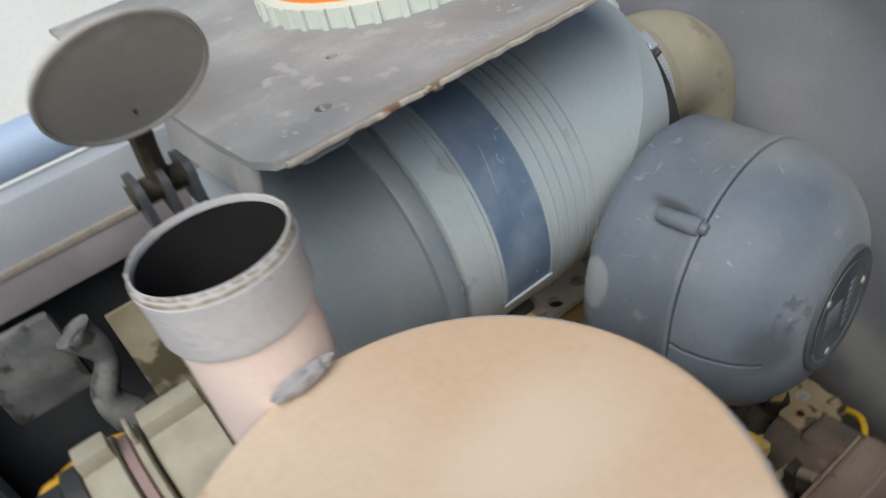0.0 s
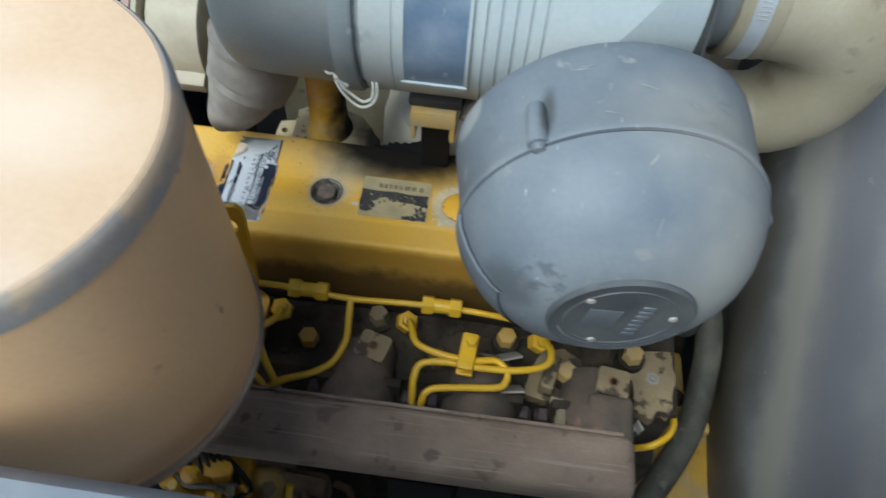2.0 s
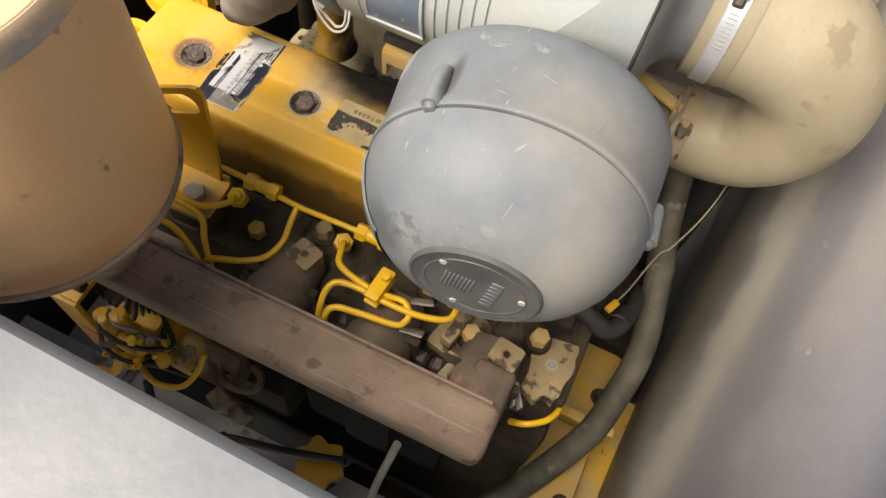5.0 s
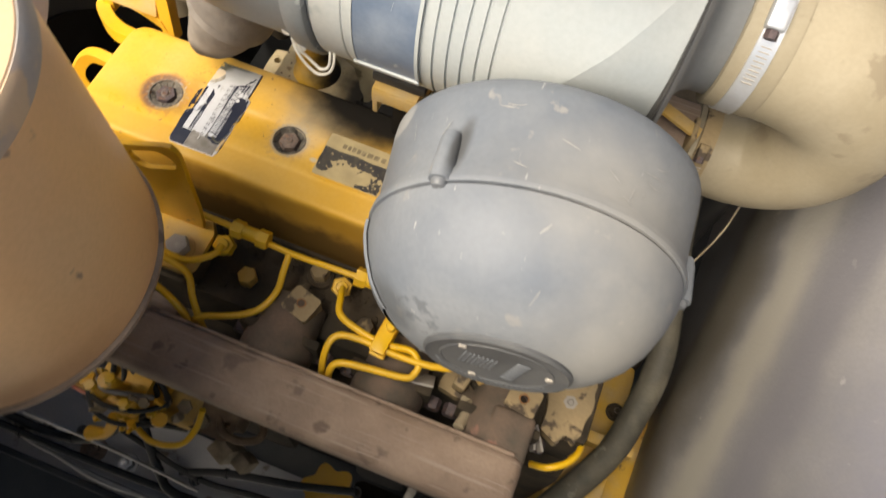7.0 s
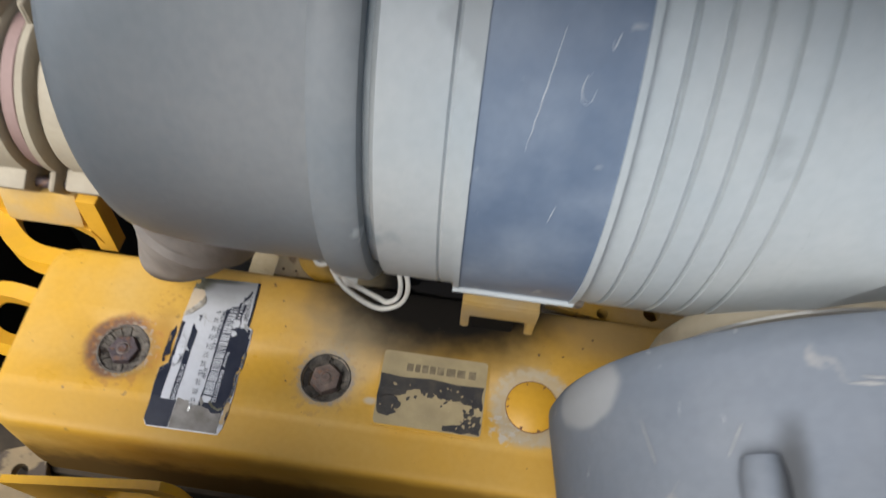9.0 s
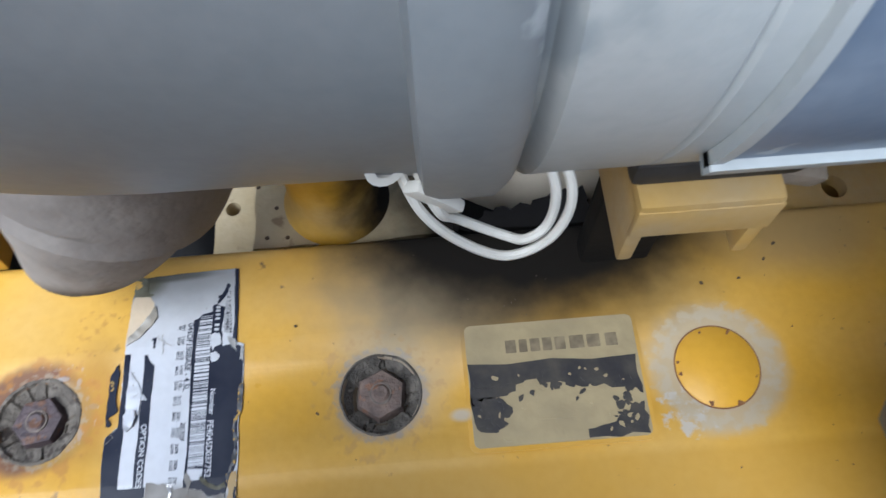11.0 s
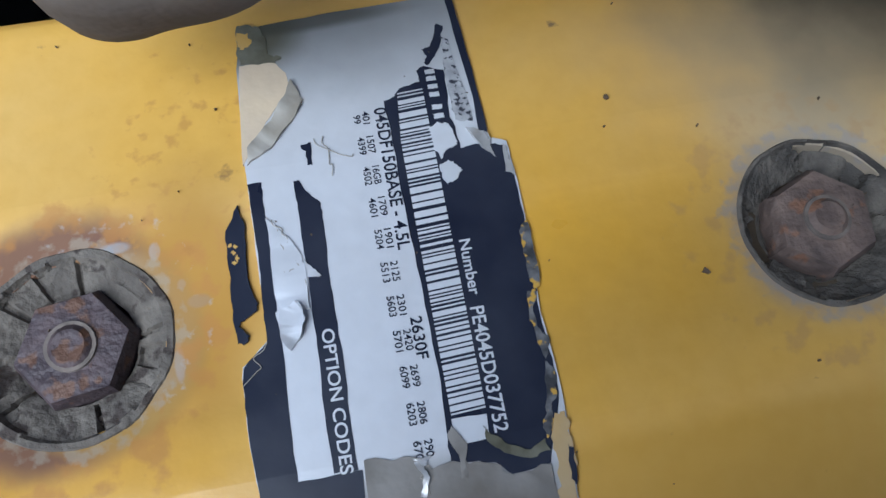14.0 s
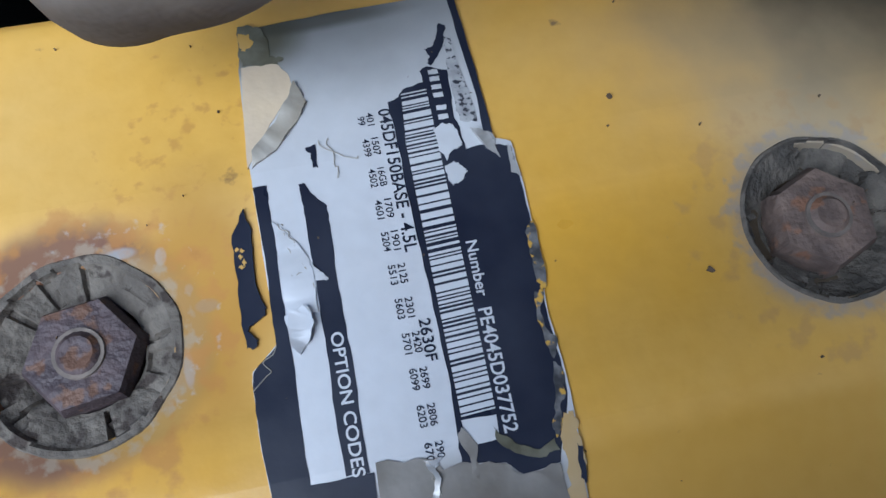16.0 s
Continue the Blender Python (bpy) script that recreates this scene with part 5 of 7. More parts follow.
# dried mud packed round the cover bolts: a cracked crust that slopes up from the head to the rim
def mud(wx, seed, inner, rim, drop, material, label, gaps):
    """A ring of crust; gaps are (angle, half width in degrees, depth) where slabs have broken out."""
    rnd = random.Random(seed)
    cracks = [(rnd.uniform(0, 360), rnd.uniform(-0.12, 0.12), rnd.uniform(0.0003, 0.00045)) for _ in range(3)]
    rows, n = 15, 200
    bm = bmesh.new()
    rings = []
    for i in range(rows + 1):
        f = i / rows
        ring = []
        for k in range(n):
            a = 2 * math.pi * k / n
            edge = rim + 0.0008 * noise.noise(Vector((math.cos(a) * 2.2, math.sin(a) * 2.2, seed)))
            rad = inner + (edge - inner) * f
            x, y = rad * math.cos(a), rad * math.sin(a)
            h = -drop * (1 - f) ** 1.3 + 0.0008 * noise.noise(Vector((x * 150, y * 150, seed))) + 0.00035 * noise.noise(Vector((x * 520, y * 520, seed + 5)))
            step = noise.noise(Vector((x * 120 + 7, y * 120, seed + 9)))
            h -= 0.0004 * (step > 0.2) + 0.0004 * (step < -0.34)
            for at, lean, wide in cracks:
                off = (math.degrees(a) - at - lean * 60 * (f - 0.5) + 180) % 360 - 180
                if abs(math.radians(off)) * rad < wide:
                    h -= 0.0011
            for at, half, deep in gaps:
                off = (math.degrees(a) - at + 180) % 360 - 180
                if abs(off) < half * (1 + 0.3 * noise.noise(Vector((f * 4, at, seed)))) and 0.08 < f < 0.93:
                    h -= deep
            if i == rows:
                h = -0.0004
            elif rad > 0.0154:
                h = 0.00025 + 0.0005 * abs(noise.noise(Vector((x * 400, y * 400, seed))))
            ring.append(bm.verts.new((wx + x, y, 1.2 + h)))
        rings.append(ring)
    for p, q in zip(rings, rings[1:]):
        for k in range(n):
            bm.faces.new((p[k], q[k], q[(k + 1) % n], p[(k + 1) % n]))
    t = thing("packed_dirt", label, "dirt", kind="stuff")
    part("crust", bm, material, t)
    bed = revolve([(0.0095, -0.0095), (0.0095, -0.0062), (rim - 0.001, -0.0055), (rim - 0.001, -0.0095)], 40)
    part("bed", move(bed, Matrix.Translation((wx, 0, 1.2))), IRON, t)
    bm = bmesh.new()
    for k in range(5):
        a, rad, size = rnd.uniform(0, 6.28), rnd.uniform(inner + 0.001, rim - 0.0015), rnd.uniform(0.0006, 0.0014)
        m = pose(wx + rad * math.cos(a), rad * math.sin(a), 1.1992 - drop * (1 - (rad - inner) / (rim - inner)), rnd.uniform(-15, 15), rnd.uniform(-15, 15), rnd.uniform(0, 180))
        bmesh.ops.create_cube(bm, size=1, matrix=m @ Matrix.Diagonal((size * 1.7, size * 1.1, size * 0.5, 1)))
    part("crumbs", bm, material, t)


mud(0.0, 3, 0.0097, 0.0174, 0.0034, PALE_MUD, "pale cracked grey mud crust packed round a rusty bolt", ((198, 8, 0.0014), (285, 1.8, 0.002), (345, 9, 0.001), (112, 4, 0.001), (140, 3, 0.001)))
mud(0.135, 8, 0.0097, 0.0166, 0.0052, PACKED, "dark grey mud packed deep round a dusty bolt", ((60, 30, 0.0018), (180, 28, 0.0022), (262, 22, 0.002), (330, 9, 0.002)))

# ---- pre-cleaner fittings ----
boss_at = Vector((0.314, -0.116, 1.435))


def on_pc(angle, r, h):
    """A place on the pre-cleaner: degrees round its axis, distance from it, height along it."""
    return PC @ Vector((r * math.cos(radians(angle)), r * math.sin(radians(angle)), h))


inv = PC.inverted() @ boss_at
boss_angle = math.degrees(math.atan2(inv.y, inv.x))
for a in (boss_angle, boss_angle + 120, boss_angle + 240):
    lug = part("screw_lug", move(revolve([(0, -0.034), (0.006, -0.034), (0.0072, -0.028), (0.0078, -0.004), (0.0075, 0.0), (0, 0.0)], 20), Matrix.Translation(on_pc(a, 0.1135, 0.0) - PC.translation) @ PC), PC_PLASTIC, pre)
    part("screw", move(revolve([(0, 0.0), (0.0052, 0.0), (0.0052, 0.002), (0.004, 0.0045), (0.0015, 0.005), (0, 0.0035)], 18), Matrix.Translation(on_pc(a, 0.1135, 0.0) - PC.translation) @ PC), GREY_PLASTIC, lug)
part("seam_bead", move(revolve([(0.112, -0.004), (0.1147, -0.004), (0.1151, -0.002), (0.1145, 0.0005), (0.1115, 0.0005)], 96), PC), PC_PLASTIC, pre)
disc_part = [o for o in pre.children if o.name.startswith("name_disc")][0]
AXIS = (PC.to_3x3() @ Vector((0, 0, 1))).normalized()
SIDE = (Vector((1, 0, 0)) - AXIS * AXIS.x).normalized()
FACE = Matrix.Translation(PC.translation) @ Matrix((SIDE, AXIS.cross(SIDE), AXIS)).transposed().to_4x4()
part("disc_ring", move(revolve([(0.0385, 0.0766), (0.039, 0.0774), (0.0398, 0.0774), (0.0403, 0.0766)], 64), FACE), DISC_GREY, disc_part)
for k in range(8):
    part("print_bar", move(box(-0.025 + 0.0031 * k, -0.0234 + 0.0031 * k, -0.013, 0.011, 0.0765, 0.0775, 0.0003, 1), FACE @ pose(0, 0, 0, 0, 0, -8)), GREY_PLASTIC, disc_part)
for k in range(7):
    part("emblem_bar", move(box(0.009, 0.0185, -0.023 + 0.0066 * k, -0.0186 + 0.0066 * k, 0.0765, 0.0778, 0.0005, 1), FACE @ pose(0, 0, 0, 0, 0, -8)), GREY_PLASTIC, disc_part)
for k in range(26):
    a = radians(200 + 5.2 * k)
    part("rim_print", move(box(-0.0012, 0.0012, -0.0009, 0.0009, 0.0765, 0.0773, 0), FACE @ pose(0.0437 * math.cos(a), 0.0437 * math.sin(a), 0, 0, 0, math.degrees(a) + 90)), GREY_PLASTIC, disc_part)
for a in (135, 3, 249):
    part("rivet", move(revolve([(0, 0), (0.0032, 0), (0.0028, 0.0012), (0, 0.0016)], 14), FACE @ Matrix.Translation((0.037 * math.cos(radians(a)), 0.037 * math.sin(radians(a)), 0.0768))), DUSTY_GREY, disc_part)
PC_PROFILE = ((-0.064, -0.04, -0.012, 0.002, 0.012, 0.027, 0.043, 0.0545, 0.0625, 0.0685), (0.1155, 0.1138, 0.1125, 0.1128, 0.1118, 0.1062, 0.0975, 0.088, 0.0785, 0.0685))


def pc_skin(h, degrees, lift):
    """A place over the pre-cleaner's skin: height along the axis, degrees round it (0 towards +x, 90 up)."""
    r = float(np.interp(h, *PC_PROFILE)) + lift
    return FACE @ Vector((r * math.cos(radians(degrees)), r * math.sin(radians(degrees)), h))


# dust ejector: a raised flap on the lower side of the dome, with a dark slot along its top edge
bm = bmesh.new()
rows = []
for k in range(13):
    f = k / 12
    row = []
    for j in range(11):
        g = j / 10
        h = 0.003 + 0.056 * g
        low = 172.5 + 7 * g
        row.append((h, low + (228 - low) * f))
    lift = 0.0032
    rows.append([bm.verts.new(pc_skin(h, a, lift * (1 - 0.55 * f))) for h, a in row])
skirt = [[bm.verts.new(pc_skin(0.003 + 0.056 * j / 10, (172.5 + 0.7 * j) if e == 0 else 228, -0.002)) for j in range(11)] for e in (0, 1)]
rows = [skirt[0], *rows, skirt[1]]
for p, q in zip(rows, rows[1:]):
    for j in range(10):
        bm.faces.new((p[j], p[j + 1], q[j + 1], q[j]))
flap_part = part("ejector_flap", bm, PC_PLASTIC, pre)
bm = bmesh.new()
rows = [[bm.verts.new(pc_skin(0.003 + 0.056 * j / 12, 172.5 + 7 * j / 12 - 0.9 * e, 0.0006 + 0.002 * e * (1 - e))) for e in (0, 0.5, 1)] for j in range(13)]
for p, q in zip(rows, rows[1:]):
    for k in range(2):
        bm.faces.new((p[k], p[k + 1], q[k + 1], q[k]))
part("slot", bm, SOOT_AND_SHADE, flap_part)
part("neck", move(revolve([(0.05, -0.078), (0.061, -0.078), (0.061, -0.096), (0.0655, -0.0965), (0.067, -0.0985), (0.067, -0.1055), (0.0655, -0.1075), (0.05, -0.108)], 72), PC), CREAM, pre, "cream rubber collar")
part("collar_lip", move(revolve([(0.0605, -0.0955), (0.0672, -0.0955), (0.0672, -0.0968), (0.0605, -0.0968)], 72), PC), STEEL, pre)
part("clamp_ring", move(revolve([(0.075, -0.0765), (0.0825, -0.0768), (0.0825, -0.081), (0.075, -0.0815)], 56), PC), STEEL, pre, "bright worm-drive clamp")


def pc_scratch(h, deg, dh, ddeg, width, bow=0.0, n=7):
    """A pale scratch in the pre-cleaner's skin, from a height and angle (90 is up) along its side."""
    bm = bmesh.new()
    axis, side, up = AXIS, SIDE, AXIS.cross(SIDE)
    rows = []
    for k in range(n):
        f = k / (n - 1)
        hh, a = h + dh * f + bow * math.sin(math.pi * f), radians(deg + ddeg * f)
        r = float(np.interp(hh, *PC_PROFILE)) + 0.0003
        w = 0.75 * width * (0.2 + math.sin(math.pi * (f * 0.9 + 0.05))) * (1 + 0.35 * math.sin(5.0 * k + deg))
        rows.append([bm.verts.new(PC.translation + axis * (hh + (s * w if abs(ddeg) > 4 else 0)) + (side * math.cos(a + (0 if abs(ddeg) > 4 else s * w / r)) + up * math.sin(a + (0 if abs(ddeg) > 4 else s * w / r))) * r) for s in (-0.5, 0.5)])
    for p, q in zip(rows, rows[1:]):
        bm.faces.new((p[0], p[1], q[1], q[0]))
    part("scratch", bm, PC_SCRATCH, pre, "pale scratch in the plastic")


for row in ((-0.034, 62, 0.001, -9, 0.0011, 0.002), (-0.038, 63, -0.002, -10, 0.0009, 0.0), (-0.025, 61, 0.006, 1, 0.0012, 0.0), (-0.028, 75, 0.006, -5, 0.0016, 0.0), (-0.013, 70, 0.003, -6, 0.001, -0.003), (-0.014, 66, -0.009, -1, 0.0012, 0.0), (-0.054, 112, 0.001, -6, 0.0012, 0.0), (-0.056, 110, 0.0, -6, 0.0008, 0.001), (-0.016, 104, 0.003, -5, 0.0011, 0.0), (-0.037, 91, 0.004, -6, 0.0014, 0.0), (-0.043, 32, 0.024, -5, 0.0007, 0.002), (-0.03, 45, 0.008, 2, 0.0008, 0.0), (-0.05, 52, 0.005, 6, 0.0007, 0.001), (0.018, 88, 0.007, 3, 0.0022, 0.0), (0.052, 85, 0.008, 2, 0.0009, 0.0), (-0.045, 128, 0.01, 3, 0.0007, 0.0), (-0.03, 140, 0.012, 6, 0.0006, 0.001), (-0.052, 146, 0.016, -2, 0.0006, 0.0)):
    pc_scratch(*row)

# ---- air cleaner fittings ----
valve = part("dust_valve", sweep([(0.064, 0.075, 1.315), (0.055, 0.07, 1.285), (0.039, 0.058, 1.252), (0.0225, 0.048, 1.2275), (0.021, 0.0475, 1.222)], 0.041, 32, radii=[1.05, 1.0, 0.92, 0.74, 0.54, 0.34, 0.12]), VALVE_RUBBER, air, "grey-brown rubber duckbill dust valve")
for v in valve.data.vertices:
    f = min(1.0, max(0.0, (1.285 - v.co.z) / 0.06))
    v.co.y = 0.055 + (v.co.y - 0.055) * (1 - 0.35 * f)
part("valve_cuff", sweep([(0.067, 0.076, 1.325), (0.064, 0.075, 1.312), (0.056, 0.0705, 1.284), (0.0495, 0.0655, 1.27)], 0.041, 32, radii=[1.1, 1.06, 1.03, 0.98]), VALVE_RUBBER, valve)
inlet = part("inlet_boot", sweep([(0.374, -0.012, 1.34), (0.374, 0.035, 1.342), (0.372, 0.09, 1.35)], 0.05, 36), NECK_GREY, air)
tie = thing("wire_loop", "loop of off-white wire hanging under the air cleaner", "wire")
for d, up in ((0.0, 0.0), (0.0035, 0.004)):
    part("strand", sweep([(0.1535 + d, 0.005, 1.3605), (0.158 + d, 0.0, 1.348), (0.166, -0.002 + d, 1.3365 + up), (0.176, -0.003 + d, 1.329 + up), (0.1845 - d, -0.002, 1.331 + up), (0.1895 - d, 0.0, 1.338), (0.1905 - d, 0.003, 1.348), (0.187 - d, 0.01, 1.357)], 0.0012, 8), WHITE_WIRE, tie)
part("eyelet", move(revolve([(0.0022, -0.0008), (0.0042, -0.0008), (0.0042, 0.0008), (0.0022, 0.0008)], 18), pose(0.1515, 0.003, 1.362, 70, 0, 20)), WHITE_WIRE, tie)
part("clip", move(box(-0.007, 0.007, -0.0015, 0.0015, -0.0025, 0.0025, 0.001), pose(0.161, 0.001, 1.352, 20, 48, 0)), WHITE_WIRE, tie)
cradle = thing("cradle_bracket", "small yellow channel bracket under the air cleaner", "bracket")
part("pad", box(0.214, 0.262, 0.022, 0.075, 1.311, 1.321, 0.003), RUBBER, cradle)
part("channel_top", box(0.2165, 0.2575, 0.016, 0.06, 1.304, 1.31, 0.002), YELLOW_DUSTY, cradle)
part("channel_front", box(0.2165, 0.2575, 0.0155, 0.0185, 1.293, 1.3075, 0.001), YELLOW_DUSTY, cradle)
for x in (0.2165, 0.2525):
    part("channel_side", box(x, x + 0.005, 0.0165, 0.06, 1.275, 1.3065, 0.0015), YELLOW_DUSTY, cradle)
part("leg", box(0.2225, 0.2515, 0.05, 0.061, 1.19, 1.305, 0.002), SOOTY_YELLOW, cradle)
part("tab", move(box(-0.012, 0.012, -0.012, 0.012, -0.004, 0.004, 0.002), pose(0.272, 0.045, 1.29, 10, 20, 0)), DIRT, cradle, "caked bent tab")

# strap bolt and wire clip under the bracket plate
bolt("strap_bolt", along((0.237, 0.062, 1.54), (0.237, 0.045, 1.538)), 0.013, 0.008, 0.009, WHITE_WIRE, "pale zinc strap bolt below the bracket plate", "bolt")
spring = thing("latch_clip", "pale wire latch clip on the air cleaner clamp band", "clip")

LATCH, LATCH_AT = ((0.118, 15), (0.1185, 18), (0.1215, 22.5), (0.138, 22.5), (0.158, 22), (0.159, 15)), (0.138, 16)


def on_air(x, degrees, r):
    return (x, 0.111 - r * math.sin(radians(degrees)), 1.411 + r * math.cos(radians(degrees)))


part("wire", sweep([on_air(x, d, 0.1285) for x, d in LATCH], 0.0016, 8, 3), WHITE_WIRE, spring)
part("block", move(box(-0.006, 0.006, -0.006, 0.006, -0.002, 0.004, 0.0015), Matrix.Translation(on_air(LATCH_AT[0], LATCH_AT[1], 0.127)) @ pose(0, 0, 0, LATCH_AT[1], 0, 0)), RUBBER, spring)

# ---- elbow fittings ----
for name, xa, z, r in (("upper_clamp", 0.477, 1.411, 0.0612), ("lower_clamp", 0.493, 1.263, 0.0404)):
    c = part(name, move(revolve([(r - 0.001, xa), (r + 0.0012, xa + 0.0005), (r + 0.0012, xa + 0.0145), (r - 0.001, xa + 0.015)], 64), Matrix.Translation((0, 0.111, z)) @ ALONG_X), CLAMP_STEEL if name == "upper_clamp" else TAN_CAST, elbow, "bright steel worm-drive hose clamp")
    a = radians(55 if name == "upper_clamp" else 48)
    at = (xa + 0.006, 0.111 - (r + 0.004) * math.cos(a), z + (r + 0.004) * math.sin(a))
    part("worm_housing", move(box(-0.007, 0.007, -0.004, 0.005, -0.011, 0.011, 0.003, 3), Matrix.Translation(at) @ pose(0, 0, 0, math.degrees(-a), 0, 0) @ Matrix.Scale(1.0 if name == "upper_clamp" else 0.62, 4)), CLAMP_STEEL if name == "upper_clamp" else TAN_CAST, c)
    part("worm_screw", move(hexagon(0.008, 0.006), Matrix.Translation(at) @ pose(0, 0, 0, math.degrees(-a), 0, 0) @ Matrix.Translation((0, 0.001, -0.017 if name == "upper_clamp" else -0.01))), BOLT_RUST, c)
    for k in range(9):
        b = a - 0.35 - 0.055 * k
        part("band_slot", move(box(-0.0038, 0.0038, -0.0004, 0.0003, -0.0004, 0.0004, 0), Matrix.Translation((xa + 0.0075, 0.111 - (r + 0.0014) * math.cos(b), z + (r + 0.0014) * math.sin(b))) @ pose(0, 0, 0, math.degrees(-b), 0, 0)), DUSTY_GREY, c)
part("cuff", move(revolve([(0.058, 0.4665), (0.0612, 0.4675), (0.0612, 0.502), (0.06, 0.504)], 64), Matrix.Translation((0, 0.111, 1.411)) @ ALONG_X), CREAM, elbow)
part("stub", move(revolve([(0.03, 0.44), (0.036, 0.44), (0.036, 0.5), (0.03, 0.5)], 40), Matrix.Translation((0, 0.111, 1.263)) @ ALONG_X), RUST_BROWN, elbow)

# ---- fuel lines and head ----
lines = thing("fuel_return_line", "thin yellow fuel leak-off line with brass unions painted yellow", "fuel line")
part("pipe", sweep([(0.04, -0.088, 1.152), (0.08, -0.0885, 1.155), (0.117, -0.089, 1.155), (0.174, -0.091, 1.151), (0.23, -0.09, 1.154), (0.278, -0.09, 1.155), (0.33, -0.092, 1.153), (0.37, -0.096, 1.15)], 0.0032, 10), PIPE_YELLOW, lines)
part("branch", sweep([(0.174, -0.092, 1.15), (0.1745, -0.108, 1.142), (0.174, -0.126, 1.128), (0.165, -0.147, 1.122), (0.147, -0.162, 1.123), (0.118, -0.177, 1.127), (0.11, -0.184, 1.11), (0.107, -0.19, 1.07)], 0.0035, 10), PIPE_YELLOW, lines)
for x in (0.132, 0.264):
    u = part("union", move(revolve([(0, -0.012), (0.0066, -0.012), (0.0072, -0.008), (0.0072, 0.006), (0.0062, 0.012), (0, 0.012)], 18), Matrix.Translation((x, -0.0893, 1.1555)) @ ALONG_X), PIPE_YELLOW, lines)
    for dx in (-0.019, 0.008):
        part("union_nut", move(hexagon(0.0165, 0.0115), Matrix.Translation((x + dx, -0.0893, 1.1555)) @ ALONG_X @ pose(0, 0, 0, 0, 0, 12 + 900 * x)), PIPE_YELLOW, u)


def injector(name_place, path, label):
    n = thing("injector_pipe", label, "fuel line")
    part("pipe", sweep(path, 0.0035, 10), PIPE_YELLOW, n)
    if name_place:
        a, b = name_place
        part("gland_nut", move(hexagon(0.0195, 0.014), along(a, b)), PIPE_YELLOW, n)
        part("collar", move(revolve([(0, 0.013), (0.0065, 0.013), (0.0055, 0.02), (0, 0.021)], 16), along(a, b)), PIPE_YELLOW, n)
    return n


injector(((0.229, -0.093, 1.118), (0.234, -0.1, 1.14)), [(0.234, -0.1, 1.137), (0.238, -0.112, 1.145), (0.246, -0.13, 1.15), (0.272, -0.139, 1.152), (0.3, -0.141, 1.152), (0.322, -0.138, 1.151), (0.333, -0.146, 1.149), (0.333, -0.156, 1.147), (0.325, -0.163, 1.147), (0.29, -0.168, 1.148), (0.264, -0.173, 1.147), (0.257, -0.182, 1.135), (0.256, -0.188, 1.08)], "bent yellow injector pipe running into a gland nut")
injector(((0.363, -0.1, 1.125), (0.3685, -0.107, 1.146)), [(0.3685, -0.107, 1.143), (0.374, -0.12, 1.15), (0.37, -0.135, 1.15), (0.345, -0.144, 1.15), (0.31, -0.147, 1.151), (0.275, -0.146, 1.152), (0.253, -0.15, 1.151), (0.247, -0.163, 1.146), (0.248, -0.18, 1.125), (0.249, -0.188, 1.07)], "bent yellow injector pipe under a clamp")
injector(((0.104, -0.1, 1.125), (0.107, -0.107, 1.147)), [(0.107, -0.107, 1.143), (0.105, -0.12, 1.146), (0.085, -0.135, 1.146), (0.06, -0.136, 1.148), (0.04, -0.133, 1.15)], "short yellow injector pipe behind the lifting eye")
injector(None, [(0.03, -0.138, 1.152), (0.055, -0.141, 1.15), (0.08, -0.144, 1.15), (0.096, -0.15, 1.148), (0.106, -0.165, 1.14), (0.116, -0.178, 1.12), (0.118, -0.186, 1.06)], "bent yellow injector pipe beside the manifold")
injector(None, [(0.03, -0.162, 1.15), (0.052, -0.168, 1.15), (0.08, -0.172, 1.148), (0.105, -0.182, 1.13), (0.112, -0.19, 1.07)], "bent yellow injector pipe near the muffler")
injector(None, [(0.509, -0.125, 1.06), (0.512, -0.145, 1.08), (0.503, -0.165, 1.09), (0.485, -0.178, 1.09), (0.47, -0.178, 1.075)], "curved yellow injector pipe at the end of the head")
clamp = thing("pipe_clamp", "yellow two-piece pipe clamp with a hexagon screw", "clamp")
part("plate", move(box(-0.008, 0.008, -0.019, 0.019, 0, 0.0045, 0.003), pose(0.2945, -0.135, 1.156, 0, 0, -5)), PIPE_YELLOW, clamp)
part("back_plate", move(box(-0.008, 0.008, -0.019, 0.019, 0, 0.004, 0.002), pose(0.2945, -0.135, 1.142, 0, 0, -5)), PIPE_YELLOW, clamp)
part("screw", move(hexagon(0.009, 0.006), pose(0.297, -0.127, 1.16)), PIPE_YELLOW, clamp)

for x, y, z, turn, w in ((0.131, -0.114, 1.092, 10, 0.013), (0.199, -0.082, 1.098, 20, 0.012), (0.334, -0.09, 1.1, 0, 0.014), (0.396, -0.122, 1.104, 25, 0.013), (0.463, -0.094, 1.106, 12, 0.014), (0.072, -0.086, 1.106, 5, 0.013), (0.265, -0.118, 1.092, 15, 0.013), (0.33, -0.122, 1.092, 33, 0.013)):
    b = bolt("head_bolt", pose(x, y, z, 0, 0, turn), 0.018, 0.014, w, TAN_CAST if abs(x - 0.199) < 0.001 or abs(x - 0.265) < 0.001 else YELLOW_DUSTY, "dusty yellow hexagon head bolt with a grimy washer", "bolt", IRON, False)
    part("seat", move(revolve([(0, 1.088), (0.016, 1.088), (0.014, z - 0.001), (0, z - 0.001)], 24), Matrix.Translation((x, y, 0))), IRON, b)
nut = bolt("end_nut", pose(0.486, -0.111, 1.094, 0, 0, 14), 0.014, 0.006, 0.0135, DUSTY_GREY, "grey capped nut on a round washer", "nut", RUST_BROWN)
bolt("lifting_eye_bolt", pose(0.068, -0.124, 1.137, 0, 0, 9), 0.021, 0.012, 0.016, DUSTY_GREY, "pale grey hexagon bolt holding the lifting eye", "bolt", YELLOW_DUSTY, False)

